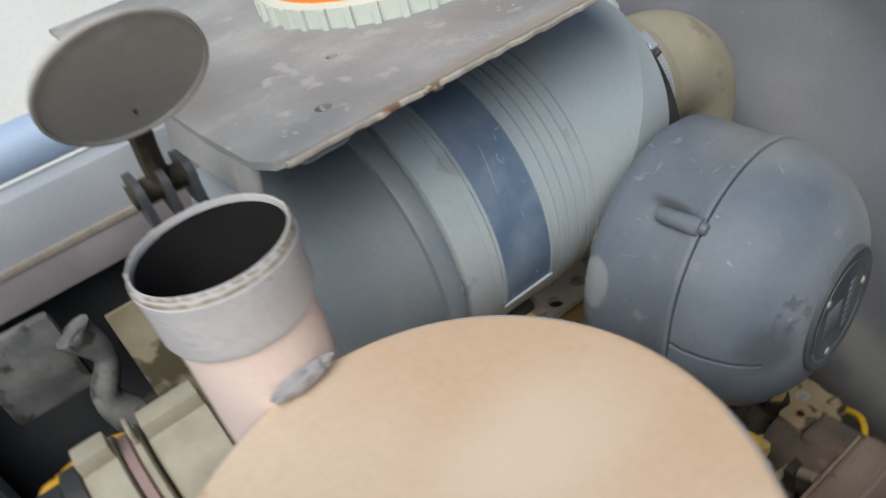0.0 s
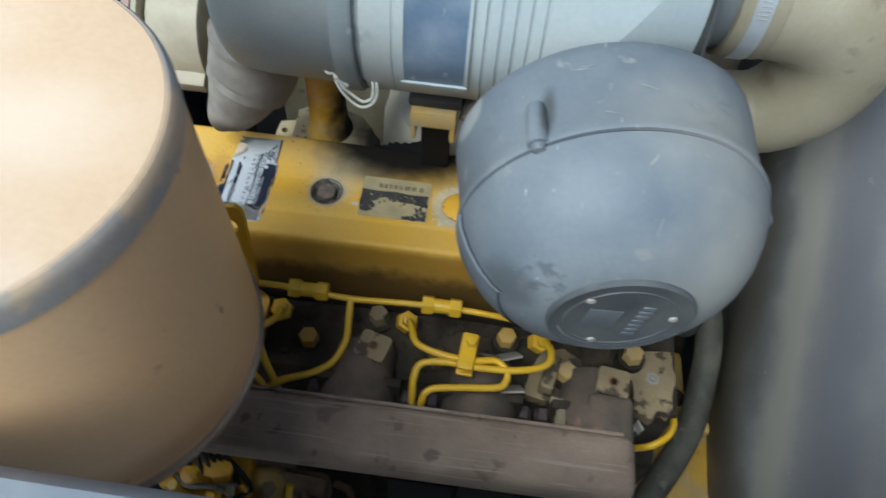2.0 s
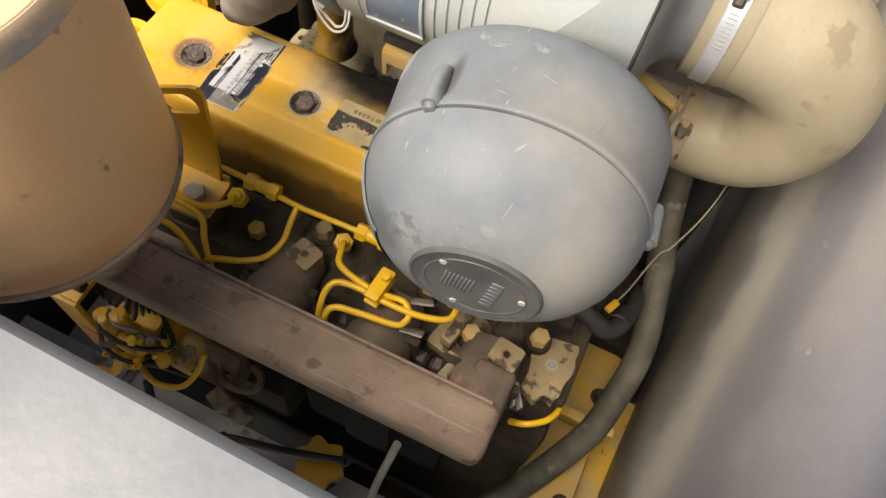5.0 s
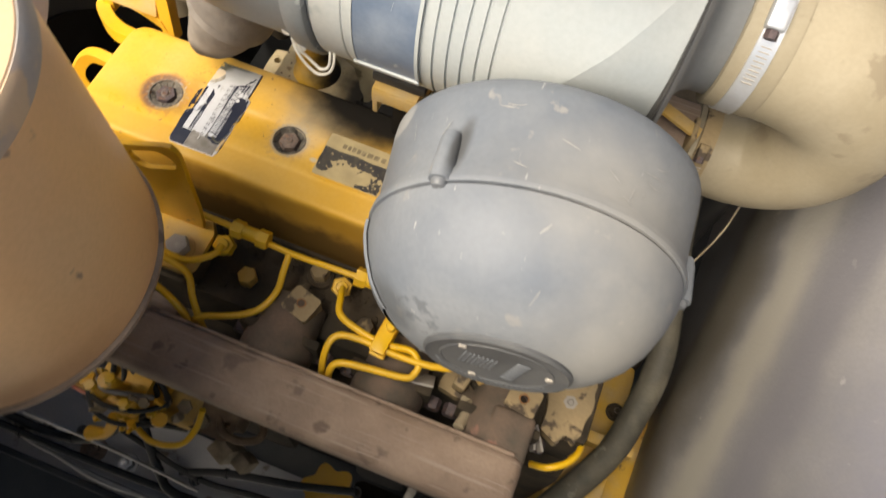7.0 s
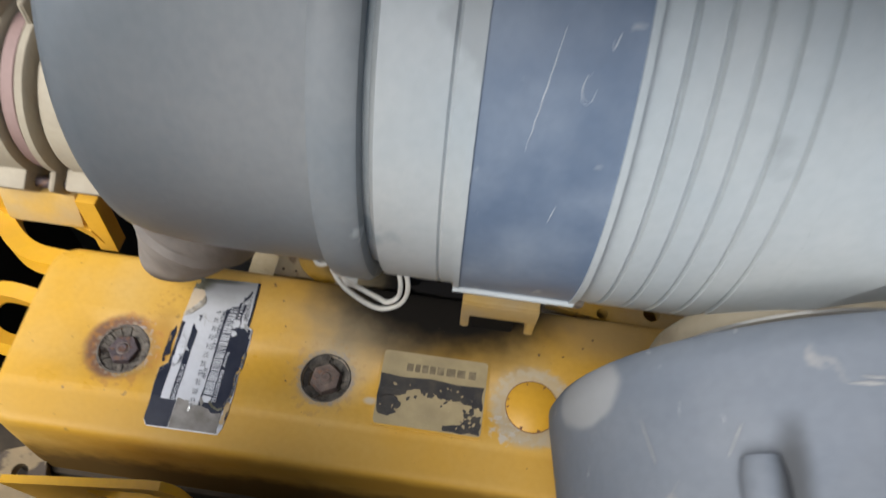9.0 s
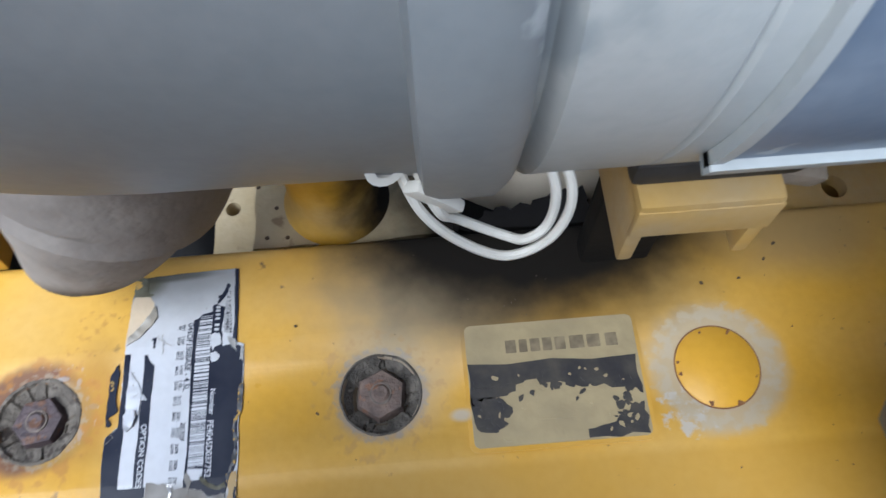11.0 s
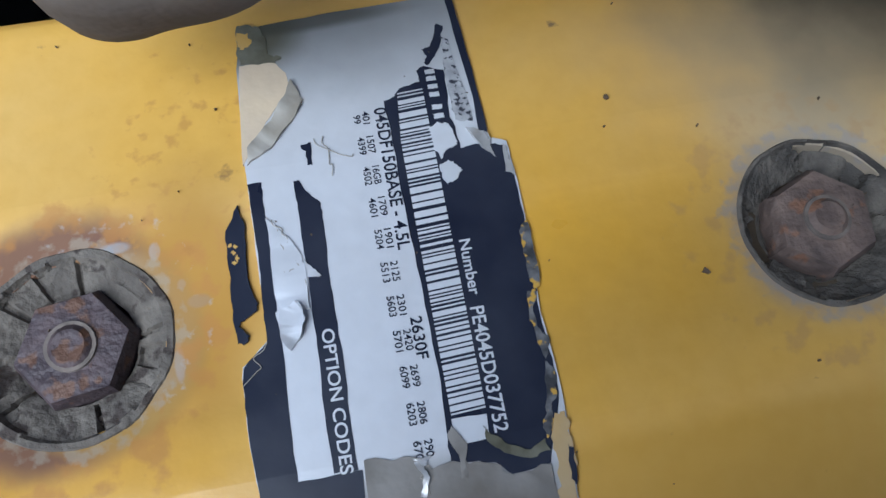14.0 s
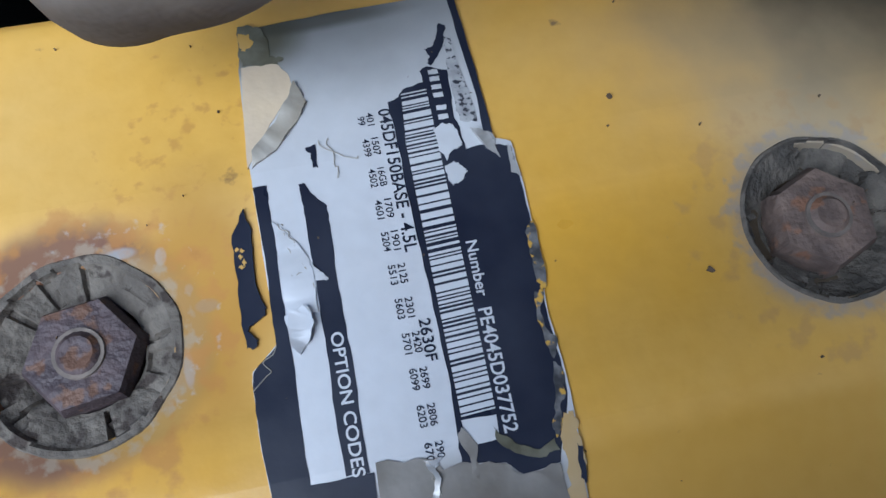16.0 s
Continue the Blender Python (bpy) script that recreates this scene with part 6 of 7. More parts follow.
for x, y, turn, hz in ((0.202, -0.128, -16, 1.13), (0.438, -0.1355, -8, 1.134)):
    t = thing("rocker_pedestal", "dusty cast boss with a threaded hole in its flat top", "casting")
    at = pose(x, y, 0, 0, 0, turn)
    part("boss", move(slab(rounded(-0.0155, 0.0155, -0.014, 0.014, 0.004), 1.088, hz, holes=((0, 0, 0.0048),)), at), TAN_CAST, t)
    part("bore", move(revolve([(0.0048, hz), (0.0046, hz - 0.015), (0, hz - 0.015)], 20), at), BOLT_RUST, t)
    part("foot", move(box(-0.019, 0.019, -0.017, 0.016, 1.086, 1.102, 0.004), at), IRON, t)
    part("rust_bloom", move(slab(jagged([(0.0052 * math.cos(k * 0.7), 0.0052 * math.sin(k * 0.7)) for k in range(9)], 0.0011, 70 + turn, 2), hz + 0.0002, hz + 0.0003, holes=((0, 0, 0.0036),)), at), RUST_SPOT, t)
# end of the head: a ragged plate, a cast arm with its bolt, and a spring clip
part("end_pad", slab(jagged([(0.462, -0.104), (0.47, -0.082), (0.5055, -0.0785), (0.5095, -0.108), (0.505, -0.135), (0.5015, -0.149), (0.4915, -0.144), (0.4835, -0.156), (0.4655, -0.147), (0.4665, -0.13)], 0.0012, 41), 1.085, 1.1), TAN_CAST, engine)
part("end_arm", slab(jagged([(0.357, -0.146), (0.3605, -0.121), (0.374, -0.094), (0.396, -0.09), (0.412, -0.1), (0.418, -0.118), (0.42, -0.142), (0.4, -0.158), (0.38, -0.149)], 0.0012, 43), 1.085, 1.099), TAN_CAST, engine)
part("arm_rib", move(box(-0.007, 0.007, -0.02, 0.02, 0.0, 0.022, 0.004), pose(0.38, -0.125, 1.097, 0, 0, -14)), TAN_CAST, engine)
part("arm_clip", move(box(-0.016, 0.016, -0.004, 0.004, 0.0, 0.005, 0.0015), pose(0.398, -0.152, 1.1, 0, 0, -8)), DUSTY_TAN, engine)
part("drain_stub", sweep([(0.394, -0.152, 1.105), (0.392, -0.166, 1.115), (0.389, -0.182, 1.125)], 0.0055, 14), DUSTY_TAN, engine)
for sx, turn in ((0.46, 18), (0.4655, 30)):
    part("shim", move(box(-0.0012, 0.0012, -0.013, 0.013, 0.0, 0.012, 0.0004), pose(sx, -0.158, 1.092, 0, 10, turn)), DUSTY_GREY, engine)
for cx, cy, turn in ((0.336, -0.118, 20), (0.341, -0.152, 8)):
    part("heat_clip", move(box(-0.012, 0.012, -0.0012, 0.0012, -0.016, 0.012, 0.001), pose(cx, cy, 1.122, 35, 0, turn)), DUSTY_GREY, engine)
grit = thing("packed_grit", "clods of dried oily grit lying over the cylinder head", "dirt", kind="stuff")
rnd = random.Random(21)
bm = bmesh.new()
for k in range(420):
    x, y = rnd.uniform(-0.02, 0.5), rnd.choice((rnd.uniform(-0.142, -0.062), rnd.uniform(-0.085, -0.066)))
    s_ = rnd.choice((0.0015, 0.002, 0.003, 0.005)) * rnd.uniform(0.7, 1.3)
    bmesh.ops.create_icosphere(bm, subdivisions=1, radius=1, matrix=pose(x, y, 1.0925, rnd.uniform(-20, 20), rnd.uniform(-20, 20), rnd.uniform(0, 180)) @ Matrix.Diagonal((s_ * 1.4, s_, s_ * 0.55, 1)))
part("clod_layer", bm, IRON, grit)
for x in (0.193, 0.312, 0.423):
    t = thing("exhaust_port", "grimy pinkish cast exhaust port stub against the manifold", "casting", group="exhaust ports")
    part("stub", move(revolve([(0, -0.19), (0.036, -0.19), (0.037, -0.17), (0.032, -0.15), (0.03, -0.12), (0, -0.12)], 36), Matrix.Translation((x, 0, 1.098)) @ Matrix(((1, 0, 0, 0), (0, 0, 1, 0), (0, 1, 0, 0), (0, 0, 0, 1)))), RED_GREASE, t)
    part("flange", move(box(x - 0.042, x + 0.042, -0.165, -0.155, 1.065, 1.122, 0.003), Matrix.Identity(4)), IRON, t)
    for dx in (-0.046, 0.046):
        part("stud_nut", move(hexagon(0.014, 0.012), along((x + dx, -0.155, 1.085), (x + dx, -0.2, 1.085))), BOLT_RUST, t)

eye = thing("lifting_eye", "yellow steel engine lifting eye plate with an oval slot", "lifting eye")
slot = []
for cx, cz, a0 in ((0.071, 1.263, -60), (0.046, 1.2485, 120)):
    slot += [(cx + 0.0125 * math.cos(radians(a0 + 18 * k)), cz + 0.0125 * math.sin(radians(a0 + 18 * k))) for k in range(11)]
bm = slab([(-0.025, 1.137), (0.08, 1.137), (0.0855, 1.177), (0.0915, 1.278), (0.0905, 1.286), (0.0855, 1.2915), (0.078, 1.2895), (0.036, 1.266), (-0.025, 1.232)], 0.0, 0.0045, cuts=(slot,))
part("plate", move(bm, Matrix(((1, 0, 0, 0), (0, 0, 1, -0.096), (0, 1, 0, 0), (0, 0, 0, 1)))), YELLOW, eye)
part("foot", slab(rounded(0.03, 0.092, -0.146, -0.088, 0.012), 1.13, 1.1375), YELLOW_DUSTY, eye)
part("spacer", box(0.035, 0.086, -0.14, -0.095, 1.088, 1.13, 0.003), IRON, eye)

# ---- yellow frame and hoses beside the flywheel housing ----
frame_y = thing("side_frame", "yellow painted flywheel housing and frame beside the wall", "frame")
part("housing", box(0.515, 0.59, -0.22, 0.03, 0.6, 0.9, 0.012), YELLOW_DUSTY, frame_y)
part("ledge", move(box(0.52, 0.66, -0.3, -0.01, 0.82, 0.86, 0.006), Matrix.Identity(4)), YELLOW_DUSTY, frame_y)
# dark block added to cover the bright gap behind the hose
part("bell_housing", box(0.5, 0.6, 0.035, 0.34, 0.5, 0.9, 0.02), IRON, frame_y, "grimy dark block added to close a gap")
part("rib", box(0.525, 0.6, -0.1, -0.085, 0.92, 0.945, 0.004), YELLOW_DUSTY, frame_y)
part("upright", box(0.58, 0.59, 0.06, 0.12, 0.92, 1.02, 0.004), TAN_CAST, frame_y)
for y in (-0.19, -0.04):
    bolt("frame_bolt", pose(0.575, y, 0.9, 0, 0, 15), 0.016, 0.01, 0.012, IRON, "dark bolt on the yellow frame ledge", "bolt")
hose = thing("coolant_hose", "thick dusty rubber hose curving past the head", "hose")
part("tube", sweep([(0.535, 0.2, 1.13), (0.55, 0.13, 1.085), (0.573, 0.062, 1.035), (0.587, 0.0, 1.0), (0.583, -0.055, 0.97), (0.57, -0.11, 0.94), (0.525, -0.188, 0.9), (0.47, -0.27, 0.87)], 0.0165, 20), DUSTY_RUBBER, hose)
hose = thing("breather_hose", "black rubber hose bending over the end of the head", "hose")
part("tube", sweep([(0.44, -0.02, 1.125), (0.47, -0.035, 1.12), (0.505, -0.045, 1.108), (0.528, -0.04, 1.088), (0.541, -0.02, 1.082), (0.55, 0.02, 1.06), (0.552, 0.06, 1.02)], 0.0105, 16), RUBBER, hose)
part("sleeve", move(revolve([(0.0105, 0), (0.013, 0.001), (0.013, 0.024), (0.0105, 0.025)], 20), along((0.5365, -0.027, 1.0845), (0.55, 0.02, 1.06))), RUBBER, hose)
cord = thing("tie_cord", "thin off-white cord with a yellow end", "cord")
part("strand", sweep([(0.585, 0.16, 1.19), (0.572, 0.1, 1.17), (0.556, 0.065, 1.135), (0.545, 0.05, 1.128), (0.53, 0.0, 1.12), (0.522, -0.02, 1.118)], 0.001, 8), DUSTY_TAN, cord)
part("tip", move(box(-0.004, 0.004, -0.008, 0.008, -0.003, 0.003, 0.001), pose(0.52, -0.026, 1.117, 0, 0, -25)), YELLOW, cord)
hose = thing("rear_hose", "dark rubber hose dropping behind the intake elbow", "hose")
part("tube", sweep([(0.6, 0.3, 1.3), (0.59, 0.24, 1.2), (0.58, 0.2, 1.05), (0.57, 0.18, 0.8)], 0.022, 16), RUBBER, hose)

# ---- injection pump and low side of the engine ----
pump = thing("injection_pump", "yellow painted fuel injection pump with banjo fittings below the manifold", "pump")
part("body", box(-0.01, 0.09, -0.27, -0.2, 0.9, 0.985, 0.014), YELLOW, pump)
part("head", move(revolve([(0, 0), (0.03, 0), (0.032, 0.01), (0.032, 0.04), (0.024, 0.05), (0, 0.052)], 28), along((0.085, -0.235, 0.94), (0.15, -0.235, 0.94))), YELLOW_DUSTY, pump)
part("cover", slab(rounded(0.0, 0.07, -0.285, -0.22, 0.012), 0.985, 1.005), YELLOW, pump)
rnd = random.Random(7)
for x, y, z, h in ((0.015, -0.27, 1.0, 0.045), (0.04, -0.256, 1.0, 0.06), (0.06, -0.275, 0.995, 0.03), (0.047, -0.285, 0.945, 0.03), (0.085, -0.268, 0.955, 0.035), (0.005, -0.25, 1.0, 0.02)):
    f = part("banjo_fitting", move(revolve([(0, 0), (0.011, 0), (0.012, 0.006), (0.009, 0.01), (0.009, h - 0.008), (0.0115, h - 0.006), (0.0105, h), (0, h + 0.002)], 18), pose(x, y, z, rnd.uniform(-25, 25), rnd.uniform(-25, 25), 0)), YELLOW, pump)
    part("banjo_bolt", move(hexagon(0.014, 0.008), pose(x, y, z + h - 0.001, rnd.uniform(-8, 8), rnd.uniform(-8, 8), 20)), PIPE_YELLOW, f)
part("lever", sweep([(0.03, -0.29, 0.96), (0.02, -0.31, 0.93), (-0.01, -0.32, 0.91)], 0.009, 12, radii=[1, 0.8, 1.3]), YELLOW, pump)
part("delivery_pipe", sweep([(0.05, -0.285, 0.955), (0.09, -0.3, 0.95), (0.13, -0.29, 0.955), (0.145, -0.265, 0.97), (0.15, -0.24, 1.0)], 0.0045, 10), PIPE_YELLOW, pump)
for x, y, z, size, ma in ((0.03, -0.29, 1.005, 0.011, BEIGE_GRIME), (0.075, -0.262, 1.005, 0.013, BEIGE_GRIME), (0.095, -0.255, 0.985, 0.012, YELLOW), (0.022, -0.3, 0.985, 0.009, YELLOW), (0.068, -0.295, 0.98, 0.01, YELLOW), (0.11, -0.262, 0.965, 0.012, BEIGE_GRIME), (0.052, -0.3, 0.968, 0.009, PIPE_YELLOW)):
    nut = part("fitting", move(hexagon(size, size * 1.3), pose(x, y, z, rnd.uniform(-40, 40), rnd.uniform(-40, 40), rnd.uniform(0, 60))), ma, pump)
    part("tip", move(revolve([(0, 0), (size * 0.3, 0), (size * 0.3, size * 2.1), (size * 0.2, size * 2.3), (0, size * 2.3)], 12), pose(x, y, z, rnd.uniform(-30, 30), rnd.uniform(-30, 30), 0)), ma, nut)
for k, pts in enumerate(([(0.0, -0.25, 1.03), (0.03, -0.268, 1.045), (0.055, -0.262, 1.03), (0.08, -0.25, 1.0)], [(0.01, -0.28, 1.02), (0.04, -0.285, 1.03), (0.075, -0.275, 1.01), (0.1, -0.25, 0.99)], [(-0.01, -0.27, 1.0), (0.02, -0.295, 1.01), (0.05, -0.298, 0.99), (0.09, -0.28, 0.97)])):
    part("leak_off_hose", sweep(pts, 0.0035, 8), RUBBER if k else DUSTY_GREY, pump)
for ob in [*pump.children, *(c for p in pump.children for c in p.children)]:
    ob.data.transform(Matrix.Translation((0.056, -0.262, 0.997)) @ Matrix.Scale(0.77, 4) @ Matrix.Translation((-0.05, 0.262, -0.965)))
plugt = thing("wiring_plug", "black ribbed wiring plug and loom beside the pump", "wiring")
part("plug", move(box(-0.04, 0.04, -0.011, 0.011, -0.01, 0.01, 0.003), pose(-0.004, -0.226, 1.012, 0, 14, -6)), RUBBER, plugt)
for k in range(7):
    part("rib", move(box(-0.0015, 0.0015, -0.0125, 0.0125, -0.0115, 0.0115, 0), pose(-0.004, -0.226, 1.012, 0, 14, -6) @ Matrix.Translation((-0.03 + 0.01 * k, 0, 0))), RUBBER, plugt)
RED_WIRE = mat("faded_red_wire", (0.5, 0.16, 0.12), 0.6, dust=(0.45, 0.25, 0.2))
part("red_wire", sweep([(-0.04, -0.23, 1.02), (-0.05, -0.25, 0.99), (-0.035, -0.268, 0.96), (0.0, -0.27, 0.96)], 0.002, 8), RED_WIRE, plugt)
for k in range(6):
    part("loom_wire", sweep([(0.02 + 0.008 * k, -0.225, 1.03), (0.03 + 0.012 * k, -0.25, 1.03 - 0.005 * k), (0.02 + 0.01 * k, -0.275, 1.0), (0.01 + 0.02 * k, -0.265, 0.965)], 0.003, 8), RUBBER, plugt)
brk = thing("throttle_bracket", "yellow stop-cable bracket at the end of the pump", "bracket")
part("plate", box(-0.055, -0.018, -0.262, -0.225, 1.035, 1.043, 0.002), YELLOW, brk)
part("leg", box(-0.055, -0.018, -0.267, -0.26, 0.88, 1.041, 0.002), YELLOW, brk)
part("latch", move(revolve([(0, -0.016), (0.007, -0.016), (0.007, 0.016), (0, 0.016)], 14), Matrix.Translation((-0.035, -0.245, 1.05)) @ ALONG_X), IRON, brk)

lift = thing("lift_pump", "grimy brown lift pump with beige fittings and a pipe loop", "pump")
part("body", box(0.085, 0.165, -0.245, -0.215, 0.93, 0.985, 0.01, 2), BROWN_GRIME, lift)
part("flange", move(slab(rounded(-0.028, 0.028, -0.02, 0.02, 0.008), -0.004, 0.004, holes=((-0.018, 0, 0.004), (0.018, 0, 0.004))), pose(0.135, -0.243, 0.985, 20, 10, 0)), BROWN_GRIME, lift)
part("block", move(box(-0.013, 0.013, -0.011, 0.011, -0.025, 0.02, 0.003), pose(0.153, -0.266, 0.935, 15, 0, -25)), BEIGE_GRIME, lift)
part("stub", move(box(-0.01, 0.01, -0.009, 0.009, -0.02, 0.012, 0.003), pose(0.176, -0.271, 0.925, 15, 0, -25)), BEIGE_GRIME, lift)
part("pipe_loop", sweep([(0.14, -0.235, 0.985), (0.15, -0.252, 0.985), (0.17, -0.256, 0.98), (0.19, -0.246, 0.975), (0.188, -0.23, 0.97), (0.17, -0.222, 0.965)], 0.0045, 10), BROWN_GRIME, lift)
for x, y, z in ((0.105, -0.243, 0.99), (0.127, -0.25, 0.985), (0.083, -0.247, 0.995)):
    part("fitting", move(hexagon(0.015, 0.014), pose(x, y, z, 20, 5, 15)), BEIGE_GRIME, lift)
hold = thing("adjusting_strap", "yellow bent strap beside the alternator", "bracket")
part("strap", sweep([(-0.2, 0.262, 1.21), (-0.175, 0.272, 1.232), (-0.15, 0.28, 1.226), (-0.12, 0.285, 1.235), (-0.09, 0.285, 1.21)], 0.011, 8, radii=[0.7, 1.0, 0.8, 1.1, 0.7]), YELLOW, hold)

rail = thing("chassis_rail", "dark grey chassis rail with drilled holes beside the engine", "frame rail")
part("web", slab(rounded(-0.5, 0.5, -0.36, -0.24, 0.01), 0.63, 0.65, holes=((-0.18, -0.314, 0.012), (-0.13, -0.3, 0.01), (0.06, -0.3, 0.01))), RAIL_DARK, rail)
part("flange", box(-0.5, 0.5, -0.37, -0.36, 0.4, 0.66, 0.003), BLACK_FRAME, rail)
bolt("rail_bolt", pose(-0.042, -0.316, 0.651), 0.018, 0.012, 0.015, STEEL, "zinc bolt in the chassis rail", "bolt")
bolt("rail_bolt", pose(-0.1, -0.318, 0.651), 0.022, 0.012, 0.02, RUST_BROWN, "rusty bolt in the chassis rail", "bolt")
for k, pts in enumerate((
    [(-0.42, -0.3, 0.72), (-0.28, -0.315, 0.69), (-0.2, -0.32, 0.68), (-0.12, -0.315, 0.69), (-0.06, -0.29, 0.73), (0.0, -0.24, 0.85)],
    [(-0.4, -0.33, 0.7), (-0.2, -0.335, 0.68), (0.02, -0.33, 0.68), (0.2, -0.32, 0.69), (0.34, -0.31, 0.7), (0.46, -0.3, 0.7)],
    [(-0.05, -0.28, 0.72), (0.08, -0.3, 0.71), (0.2, -0.29, 0.73), (0.34, -0.3, 0.7)],
    [(-0.02, -0.26, 0.75), (0.02, -0.31, 0.7), (0.06, -0.33, 0.69), (0.2, -0.325, 0.68)],
    [(0.05, -0.3, 0.7), (0.12, -0.28, 0.74), (0.22, -0.26, 0.76), (0.3, -0.24, 0.78)],
)):
    c = thing("cable", "black rubber-covered cable lying along the chassis rail", "cable", group="loom cables")
    part("sheath", sweep(pts, 0.0065 - 0.001 * (k % 3), 12), RUBBER, c)
    for n in (1, 3):
        p = Vector(pts[n])
        part("cable_tie", move(revolve([(0.005, -0.002), (0.0075, -0.002), (0.0075, 0.002), (0.005, 0.002)], 14), along(p, pts[n + 1]) if n + 1 < len(pts) else Matrix.Translation(p)), RUBBER, c)
wires = thing("wire_bundle", "pale frayed wires lying along the chassis rail", "wires")
for k in range(4):
    part("wire", sweep([(-0.32, -0.28 - 0.004 * k, 0.7), (-0.258 + 0.003 * k, -0.309, 0.676 + 0.003 * k), (-0.2, -0.329 - 0.003 * k, 0.67), (-0.134, -0.345, 0.67 + 0.002 * k), (-0.06, -0.348 - 0.002 * k, 0.67), (0.03, -0.348, 0.676)], 0.0022, 8), WHITE_WIRE if k % 2 else DUSTY_GREY, wires)
rod = thing("control_rod", "thin bright steel control rod running to the pump", "rod")
part("rod", sweep([(-0.15, -0.31, 0.8), (-0.02, -0.31, 0.79), (0.1, -0.315, 0.76)], 0.0022, 8), STEEL, rod)
dip = thing("dipstick_tube", "grey steel dipstick tube below the manifold", "tube")
part("tube", sweep([(0.37, -0.235, 1.0), (0.362, -0.27, 0.9), (0.355, -0.3, 0.72)], 0.005, 10), DUSTY_GREY, dip)
filler = thing("oil_filler_cap", "yellow six-lobed oil filler cap low on the block", "cap")
lobes = [(0.258 + (0.036 + 0.005 * math.cos(6 * a)) * math.cos(a), -0.25 + (0.036 + 0.005 * math.cos(6 * a)) * math.sin(a)) for a in (2 * math.pi * k / 72 for k in range(72))]
part("cap", slab(lobes, 0.7, 0.722), YELLOW, filler)
part("neck", move(revolve([(0, 0.62), (0.03, 0.62), (0.03, 0.7), (0, 0.7)], 24), Matrix.Translation((0.258, -0.25, 0))), IRON, filler)
part("side_lump", box(0.1, 0.2, -0.22, -0.16, 0.75, 0.86, 0.015), IRON, engine)
# cover coloured near-black in place of shade under the manifold
part("side_cover", box(0.22, 0.42, -0.2, -0.16, 0.78, 0.92, 0.012), SOOT_AND_SHADE, engine)
part("starter", move(revolve([(0, 0.0), (0.045, 0.0), (0.05, 0.01), (0.05, 0.14), (0.035, 0.15), (0, 0.15)], 32), Matrix.Translation((0.28, -0.25, 0.56)) @ ALONG_X), IRON, engine)

# ---- pieces behind and left of the rocker cover ----
back = thing("thermostat_elbow", "yellow cast coolant elbow blackened with soot", "casting")
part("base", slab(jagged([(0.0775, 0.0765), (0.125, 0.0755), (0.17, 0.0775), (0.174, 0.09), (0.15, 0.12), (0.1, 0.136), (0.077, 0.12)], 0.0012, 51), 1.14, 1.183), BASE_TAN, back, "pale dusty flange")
part("cone", move(revolve([(0, 1.18), (0.0262, 1.18), (0.0235, 1.187), (0.0205, 1.195), (0.0195, 1.23), (0.0195, 1.29), (0, 1.292)], 40), Matrix.Translation((0.1165, 0.1, 0))), SOOTY_YELLOW, back)
part("ear", slab(jagged([(0.048, 0.082), (0.0765, 0.086), (0.0765, 0.135), (0.05, 0.13)], 0.001, 54, 3), 1.135, 1.15, holes=((0.0575, 0.117, 0.004),)), BASE_TAN, back)
for bx, by in ((0.084, 0.0815), (0.0935, 0.081), (0.079, 0.109), (0.1, 0.121), (0.088, 0.097)):
    part("chip", move(revolve([(0, 0), (0.0011, 0), (0.0008, 0.0005), (0, 0.0006)], 9), pose(bx, by, 1.183)), SPECK, back)
turbo = thing("sooty_manifold", "soot-blackened casting behind the rocker cover", "casting")
part("body", move(revolve([(0, 1.06), (0.07, 1.06), (0.078, 1.12), (0.076, 1.165), (0.06, 1.185), (0.02, 1.19), (0, 1.19)], 40), Matrix.Translation((0.24, 0.175, -0.02))), CREAM_PAINT, turbo, "cream-grey casting body")
part("scorched_mat", slab(jagged([(0.17, 0.079), (0.186, 0.076), (0.27, 0.072), (0.272, 0.079), (0.248, 0.0775), (0.235, 0.08), (0.232, 0.094), (0.217, 0.0915), (0.197, 0.084), (0.19, 0.0855), (0.18, 0.08)], 0.002, 61, 5), 1.182, 1.188), SOOT_AND_SHADE, turbo, "torn black heat mat")
part("arm", sweep([(0.17, 0.11, 1.1), (0.23, 0.108, 1.11), (0.3, 0.115, 1.1)], 0.028, 20), SOOT_AND_SHADE, turbo)
part("lug", slab(jagged([(0.262, 0.1), (0.315, 0.09), (0.32, 0.13), (0.265, 0.14)], 0.003, 63, 3), 1.12, 1.14), CREAM_PAINT, turbo, "cream-grey torn lug")
tail = thing("rear_bracket", "flat yellow bracket with drilled holes behind the cover", "bracket")
part("plate", slab(jagged([(0.275, 0.082), (0.38, 0.066), (0.44, 0.075), (0.44, 0.11), (0.28, 0.11)], 0.001, 52), 1.176, 1.184, holes=((0.315, 0.08, 0.004), (0.35, 0.085, 0.006))), YELLOW_DUSTY, tail)
part("web", box(0.29, 0.43, 0.1, 0.108, 1.08, 1.178, 0.002), YELLOW_DUSTY, tail)
tail2 = thing("cream_bracket", "cream painted slotted bracket under the air cleaner", "bracket")
part("plate", slab(rounded(0.29, 0.43, 0.09, 0.16, 0.008), 1.2, 1.208, holes=((0.315, 0.105, 0.007), (0.35, 0.105, 0.009), (0.39, 0.11, 0.009))), CREAM_PAINT, tail2)
part("riser", box(0.41, 0.425, 0.1, 0.15, 1.1, 1.205, 0.002), CREAM_PAINT, tail2)
strut = thing("elbow_stay", "yellow stay holding the intake elbow clamp", "bracket")
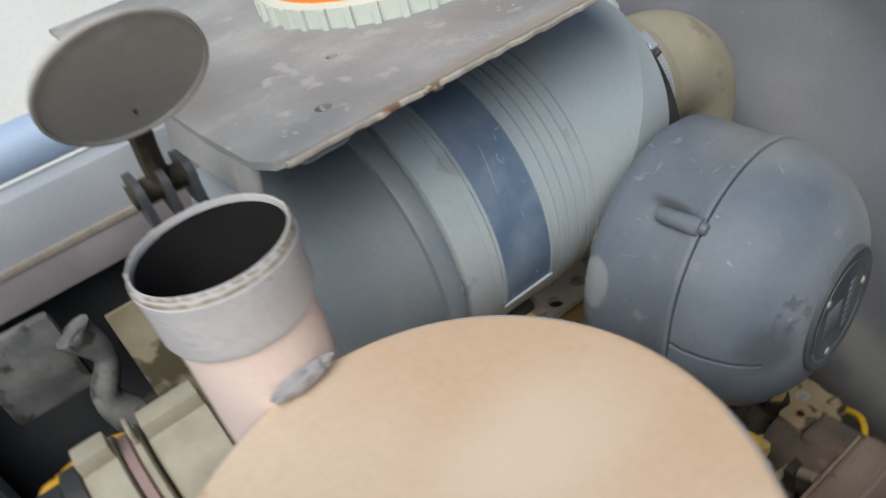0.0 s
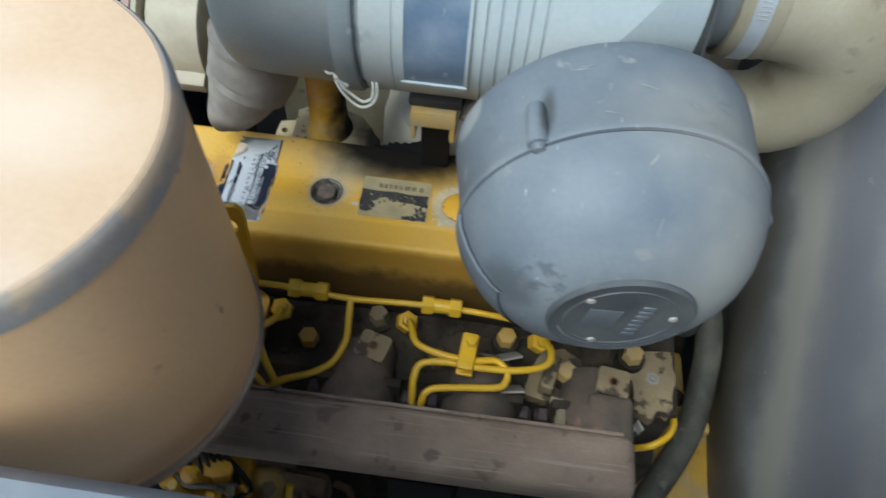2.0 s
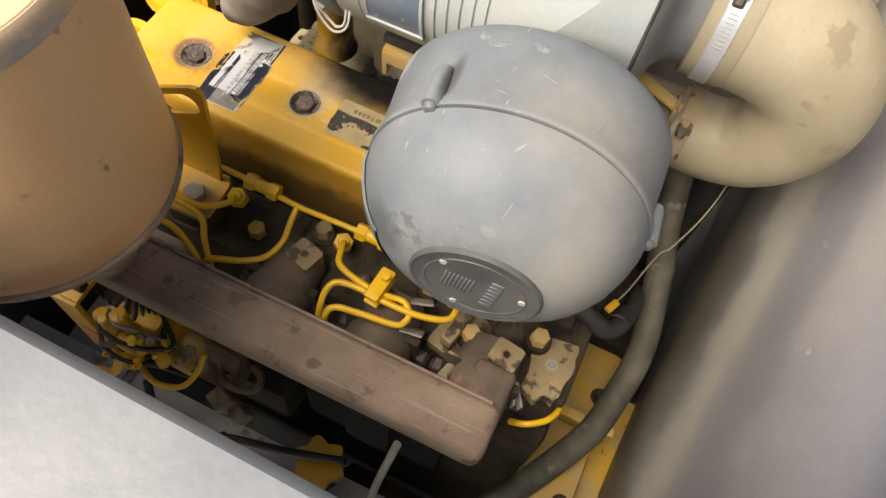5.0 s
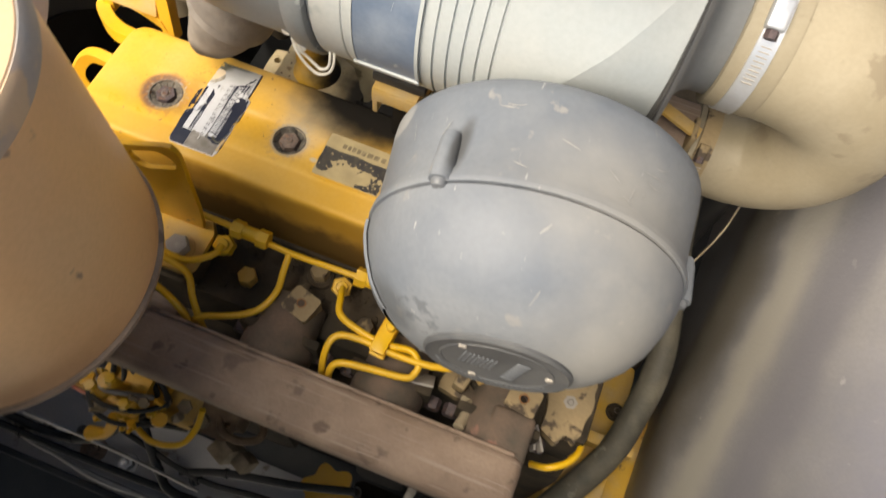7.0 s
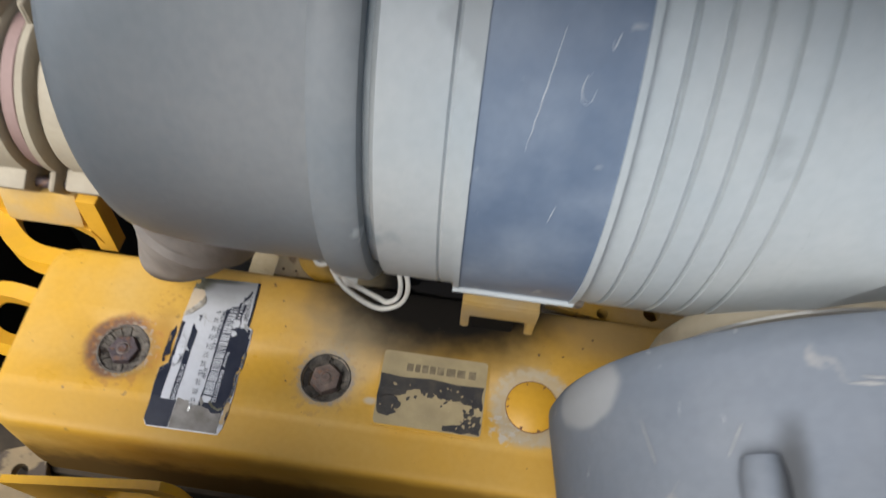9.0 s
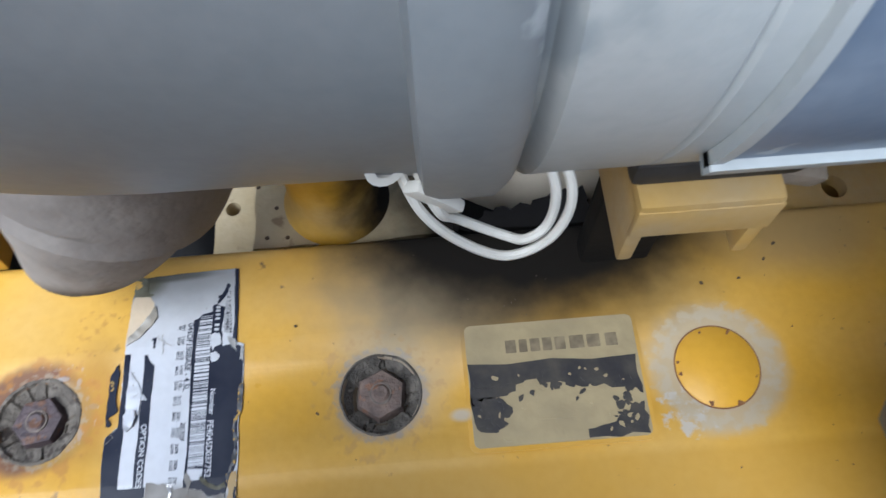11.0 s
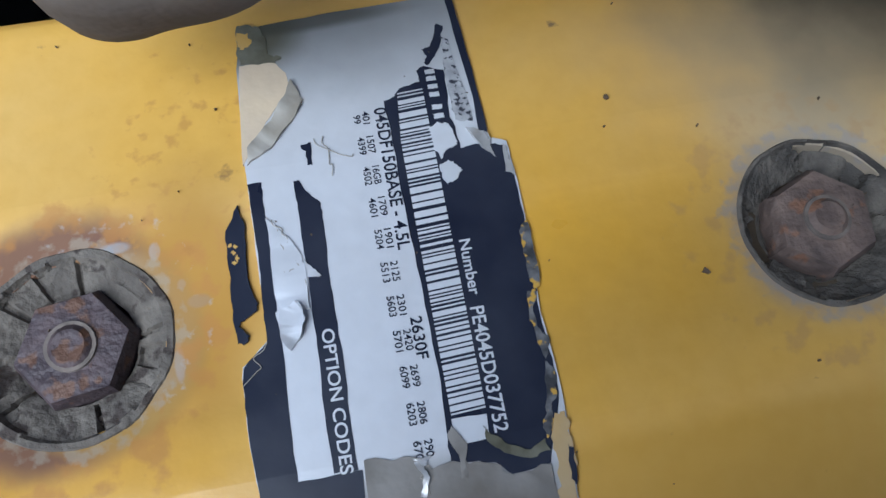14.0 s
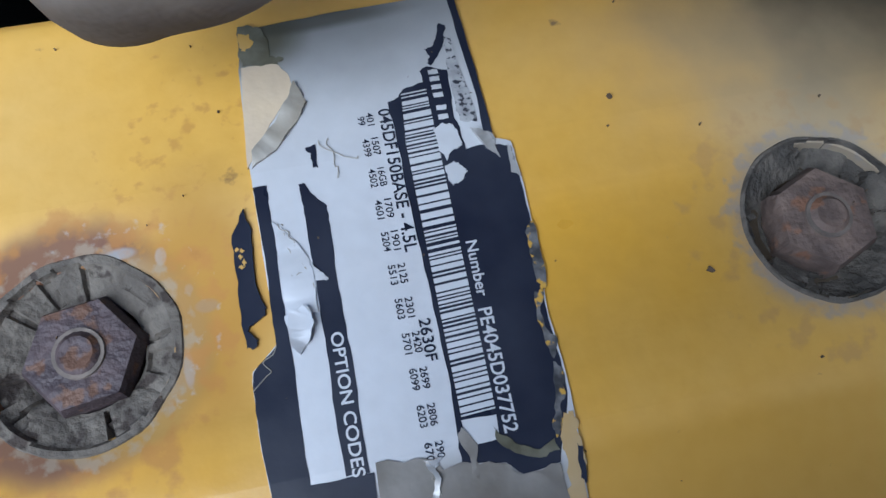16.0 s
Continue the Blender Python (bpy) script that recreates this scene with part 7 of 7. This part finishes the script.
part("bar", move(box(-0.03, 0.022, -0.006, 0.006, -0.002, 0.002, 0.0012), pose(0.468, 0.09, 1.315, 0, 12, -12)), YELLOW_DUSTY, strut)
part("tab", box(0.482, 0.487, 0.076, 0.1, 1.29, 1.315, 0.002), TAN_CAST, strut)
part("leg", box(0.425, 0.433, 0.08, 0.105, 1.18, 1.33, 0.002), YELLOW_DUSTY, strut)
tailp = thing("firewall_plate", "olive-tan plate standing behind the engine", "plate")
part("sheet", box(0.35, 0.63, 0.3, 0.306, 0.6, 1.36, 0.002), DIRT, tailp)

alt = thing("alternator_bracket", "yellow open alternator bracket beyond the rocker cover", "bracket")
part("rear_bar", sweep([(-0.17, 0.14, 1.135), (-0.12, 0.125, 1.15), (-0.062, 0.1, 1.17)], 0.011, 4), YELLOW, alt)
part("front_bar", sweep([(-0.17, 0.14, 1.125), (-0.172, 0.12, 1.12), (-0.12, 0.08, 1.15), (-0.07, 0.07, 1.16)], 0.011, 4), YELLOW, alt)
part("post", sweep([(-0.167, 0.13, 1.12), (-0.168, 0.135, 1.19)], 0.01, 4), YELLOW, alt)
part("post", sweep([(-0.062, 0.099, 1.15), (-0.06, 0.105, 1.21)], 0.01, 4), YELLOW, alt)
part("loop", sweep([(-0.09, 0.05, 1.12), (-0.15, 0.06, 1.115), (-0.168, 0.045, 1.1), (-0.15, 0.025, 1.095), (-0.09, 0.02, 1.1)], 0.009, 4), YELLOW, alt)
part("arm", box(-0.13, -0.075, -0.06, 0.04, 1.05, 1.07, 0.006), YELLOW_DUSTY, alt)
tab = thing("hinge_tab", "dusty pale lug with a hole at the end of the cover", "bracket")
part("tab", move(slab(rounded(-0.018, 0.018, -0.03, 0.03, 0.01), 0, 0.008, holes=((0, 0.012, 0.006),)), pose(-0.075, -0.085, 1.11, 0, 0, 20)), TAN_CAST, tab)
unit = thing("alternator", "cream alternator with a mauve stator band and dark front end", "alternator")
ALT = Matrix.Translation((0, 0.17, 1.25)) @ ALONG_X
for name, xa, xb, r, ma in (("pulley", -0.2, -0.175, 0.035, RUBBER), ("fan", -0.175, -0.146, 0.055, RUBBER), ("front_shield", -0.147, -0.127, 0.062, RUBBER), ("front_housing", -0.128, -0.094, 0.066, ALT_CREAM), ("stator", -0.094, -0.082, 0.061, MAUVE_BAND), ("rear_ring", -0.082, -0.073, 0.065, ALT_CREAM), ("rear_housing", -0.07, -0.012, 0.063, ALT_CREAM)):
    half = part(name, move(revolve([(0, xa), (r - 0.008, xa), (r - 0.002, xa + 0.003), (r, xa + 0.007 if xb - xa > 0.02 else xa + 0.002), (r, xb - 0.002), (r - 0.003, xb), (0, xb)], 56), ALT), ma, unit)
    if ma is ALT_CREAM:
        for a, long in ((118, 0.012), (-5, 0.014)):
            at = (0, 0.17 - (r + 0.001) * math.sin(radians(a)), 1.25 + (r + 0.001) * math.cos(radians(a)))
            part("lug", move(box(xa + 0.002, xb - 0.002, -0.013, 0.013, -0.004, long, 0.003), Matrix.Translation(at) @ pose(0, 0, 0, a, 0, 0)), ALT_CREAM, half)
part("through_bolt", move(revolve([(0, -0.15), (0.004, -0.15), (0.004, -0.02), (0, -0.02)], 12), Matrix.Translation((0, 0.108, 1.215)) @ ALONG_X), BOLT_RUST, unit)
part("foot", move(box(-0.03, 0.03, -0.009, 0.009, -0.012, 0.02, 0.005), pose(-0.1, 0.105, 1.187, -20, 0, 0)), YELLOW_DUSTY, unit)

# ---- radiator end ----
shroud = thing("fan_shroud", "grey radiator shroud plate at the end of the engine", "shroud")
part("plate", box(-0.315, -0.3, -0.5, 0.6, 0.5, 1.12, 0.004), BLACK_FRAME, shroud)
part("lip", box(-0.31, -0.28, -0.3, 0.5, 1.1, 1.125, 0.004), DUSTY_GREY, shroud)
# opening is a raised disc with its inner shade painted black
part("opening", move(revolve([(0, 0), (0.2, 0), (0.205, 0.012), (0, 0.012)], 48), Matrix.Translation((-0.3, 0.05, 0.85)) @ ALONG_X), SOOT_AND_SHADE, shroud)

tube = thing("radiator_hose", "dusty tan radiator hose rising beside the alternator", "hose")
part("tube", sweep([(-0.4, 0.27, 1.44), (-0.3, 0.26, 1.39), (-0.25, 0.25, 1.31), (-0.215, 0.25, 1.22), (-0.19, 0.25, 1.14), (-0.18, 0.25, 1.0)], 0.026, 20), DUSTY_TAN, tube)
part("hose_clamp", move(revolve([(0.026, 0), (0.0275, 0.0005), (0.0275, 0.011), (0.026, 0.0115)], 28), along((-0.2, 0.25, 1.172), (-0.19, 0.25, 1.14))), IRON, tube)

# ---- far side of the bay ----
far = thing("far_side_rail", "mauve-grey steel side rail with a pale blue upper face", "rail")
part("lower_face", box(-0.9, 0.63, 0.5, 0.53, 1.3, 1.352, 0.004), MAUVE_PAINT, far)
part("upper_face", box(-0.9, 0.63, 0.503, 0.55, 1.354, 1.43, 0.006), RAIL_GREY, far)
part("mud_line", box(-0.9, 0.63, 0.4985, 0.52, 1.347, 1.358, 0.003), DIRT, far)
part("top_pipe", sweep([(-0.9, 0.56, 1.46), (0.63, 0.56, 1.46)], 0.03, 20), BLUE_PAINT, far)
apron = thing("far_apron", "pale blue-grey apron panel below the far rail", "panel")
part("sheet", box(-0.9, -0.275, 0.506, 0.513, 0.8, 1.298, 0.002), RAIL_GREY, apron)
part("fold", box(-0.28, -0.272, 0.514, 0.56, 0.8, 1.298, 0.002), RAIL_GREY, apron)
stay = thing("hood_hinge", "dusty cast hinge arm with bolts on the far side", "hinge")
part("arm", sweep([(-0.09, 0.46, 1.27), (-0.075, 0.455, 1.22), (-0.1, 0.45, 1.17), (-0.085, 0.44, 1.12)], 0.018, 12, radii=[1.4, 0.8, 1.0, 1.5]), GRIMY_ARM, stay)
part("boss", move(revolve([(0, -0.03), (0.022, -0.03), (0.022, 0.03), (0, 0.03)], 20), Matrix.Translation((-0.08, 0.44, 1.12)) @ ALONG_X), IRON, stay)
part("nut", move(hexagon(0.026, 0.014), Matrix.Translation((-0.05, 0.44, 1.12)) @ ALONG_X), STEEL, stay)
part("plate", box(-0.2, -0.1, 0.47, 0.49, 1.18, 1.3, 0.01), GRIMY_ARM, stay)
oliv = thing("baffle_plate", "olive-tan stained baffle plate behind the exhaust", "plate")
part("sheet", box(-0.05, 0.2, 0.4, 0.406, 0.7, 1.3, 0.002), OLIVE_STAIN, oliv)
dark = thing("far_lower_wall", "dark inner wall below the far rail", "panel")
part("sheet", box(-0.9, 0.64, 0.6, 0.61, 0.34, 1.34, 0.002), BLACK_FRAME, dark)
strap = thing("adjusting_strap", "yellow curved alternator adjusting strap with a grey bolt", "bracket")
part("bar", sweep([(-0.185, 0.37, 1.15), (-0.16, 0.378, 1.146), (-0.12, 0.385, 1.14), (-0.08, 0.38, 1.13)], 0.02, 14, radii=[0.8, 1.0, 1.0, 0.8]), YELLOW, strap)
part("bolt", move(hexagon(0.028, 0.018), pose(-0.145, 0.36, 1.155, 35, 0, 0)), DUSTY_GREY, strap)
part("leg", sweep([(-0.13, 0.39, 1.14), (-0.13, 0.41, 1.0), (-0.13, 0.41, 0.8)], 0.016, 12), IRON, strap)
litter = thing("rear_cover", "cream painted cover low on the far side of the engine", "cover")
part("cover", box(0.16, 0.4, 0.2, 0.34, 0.9, 1.13, 0.02, 3), CREAM_PAINT, litter)
part("foot", box(0.18, 0.38, 0.15, 0.22, 0.6, 0.92, 0.01), IRON, litter)
tagged(part("backdrop", box(-6, 6, 4.0, 4.1, 0.0, 4.0, 0), WHITE_WALL), "bright whitewashed wall beyond the machine", "wall", kind="structure")
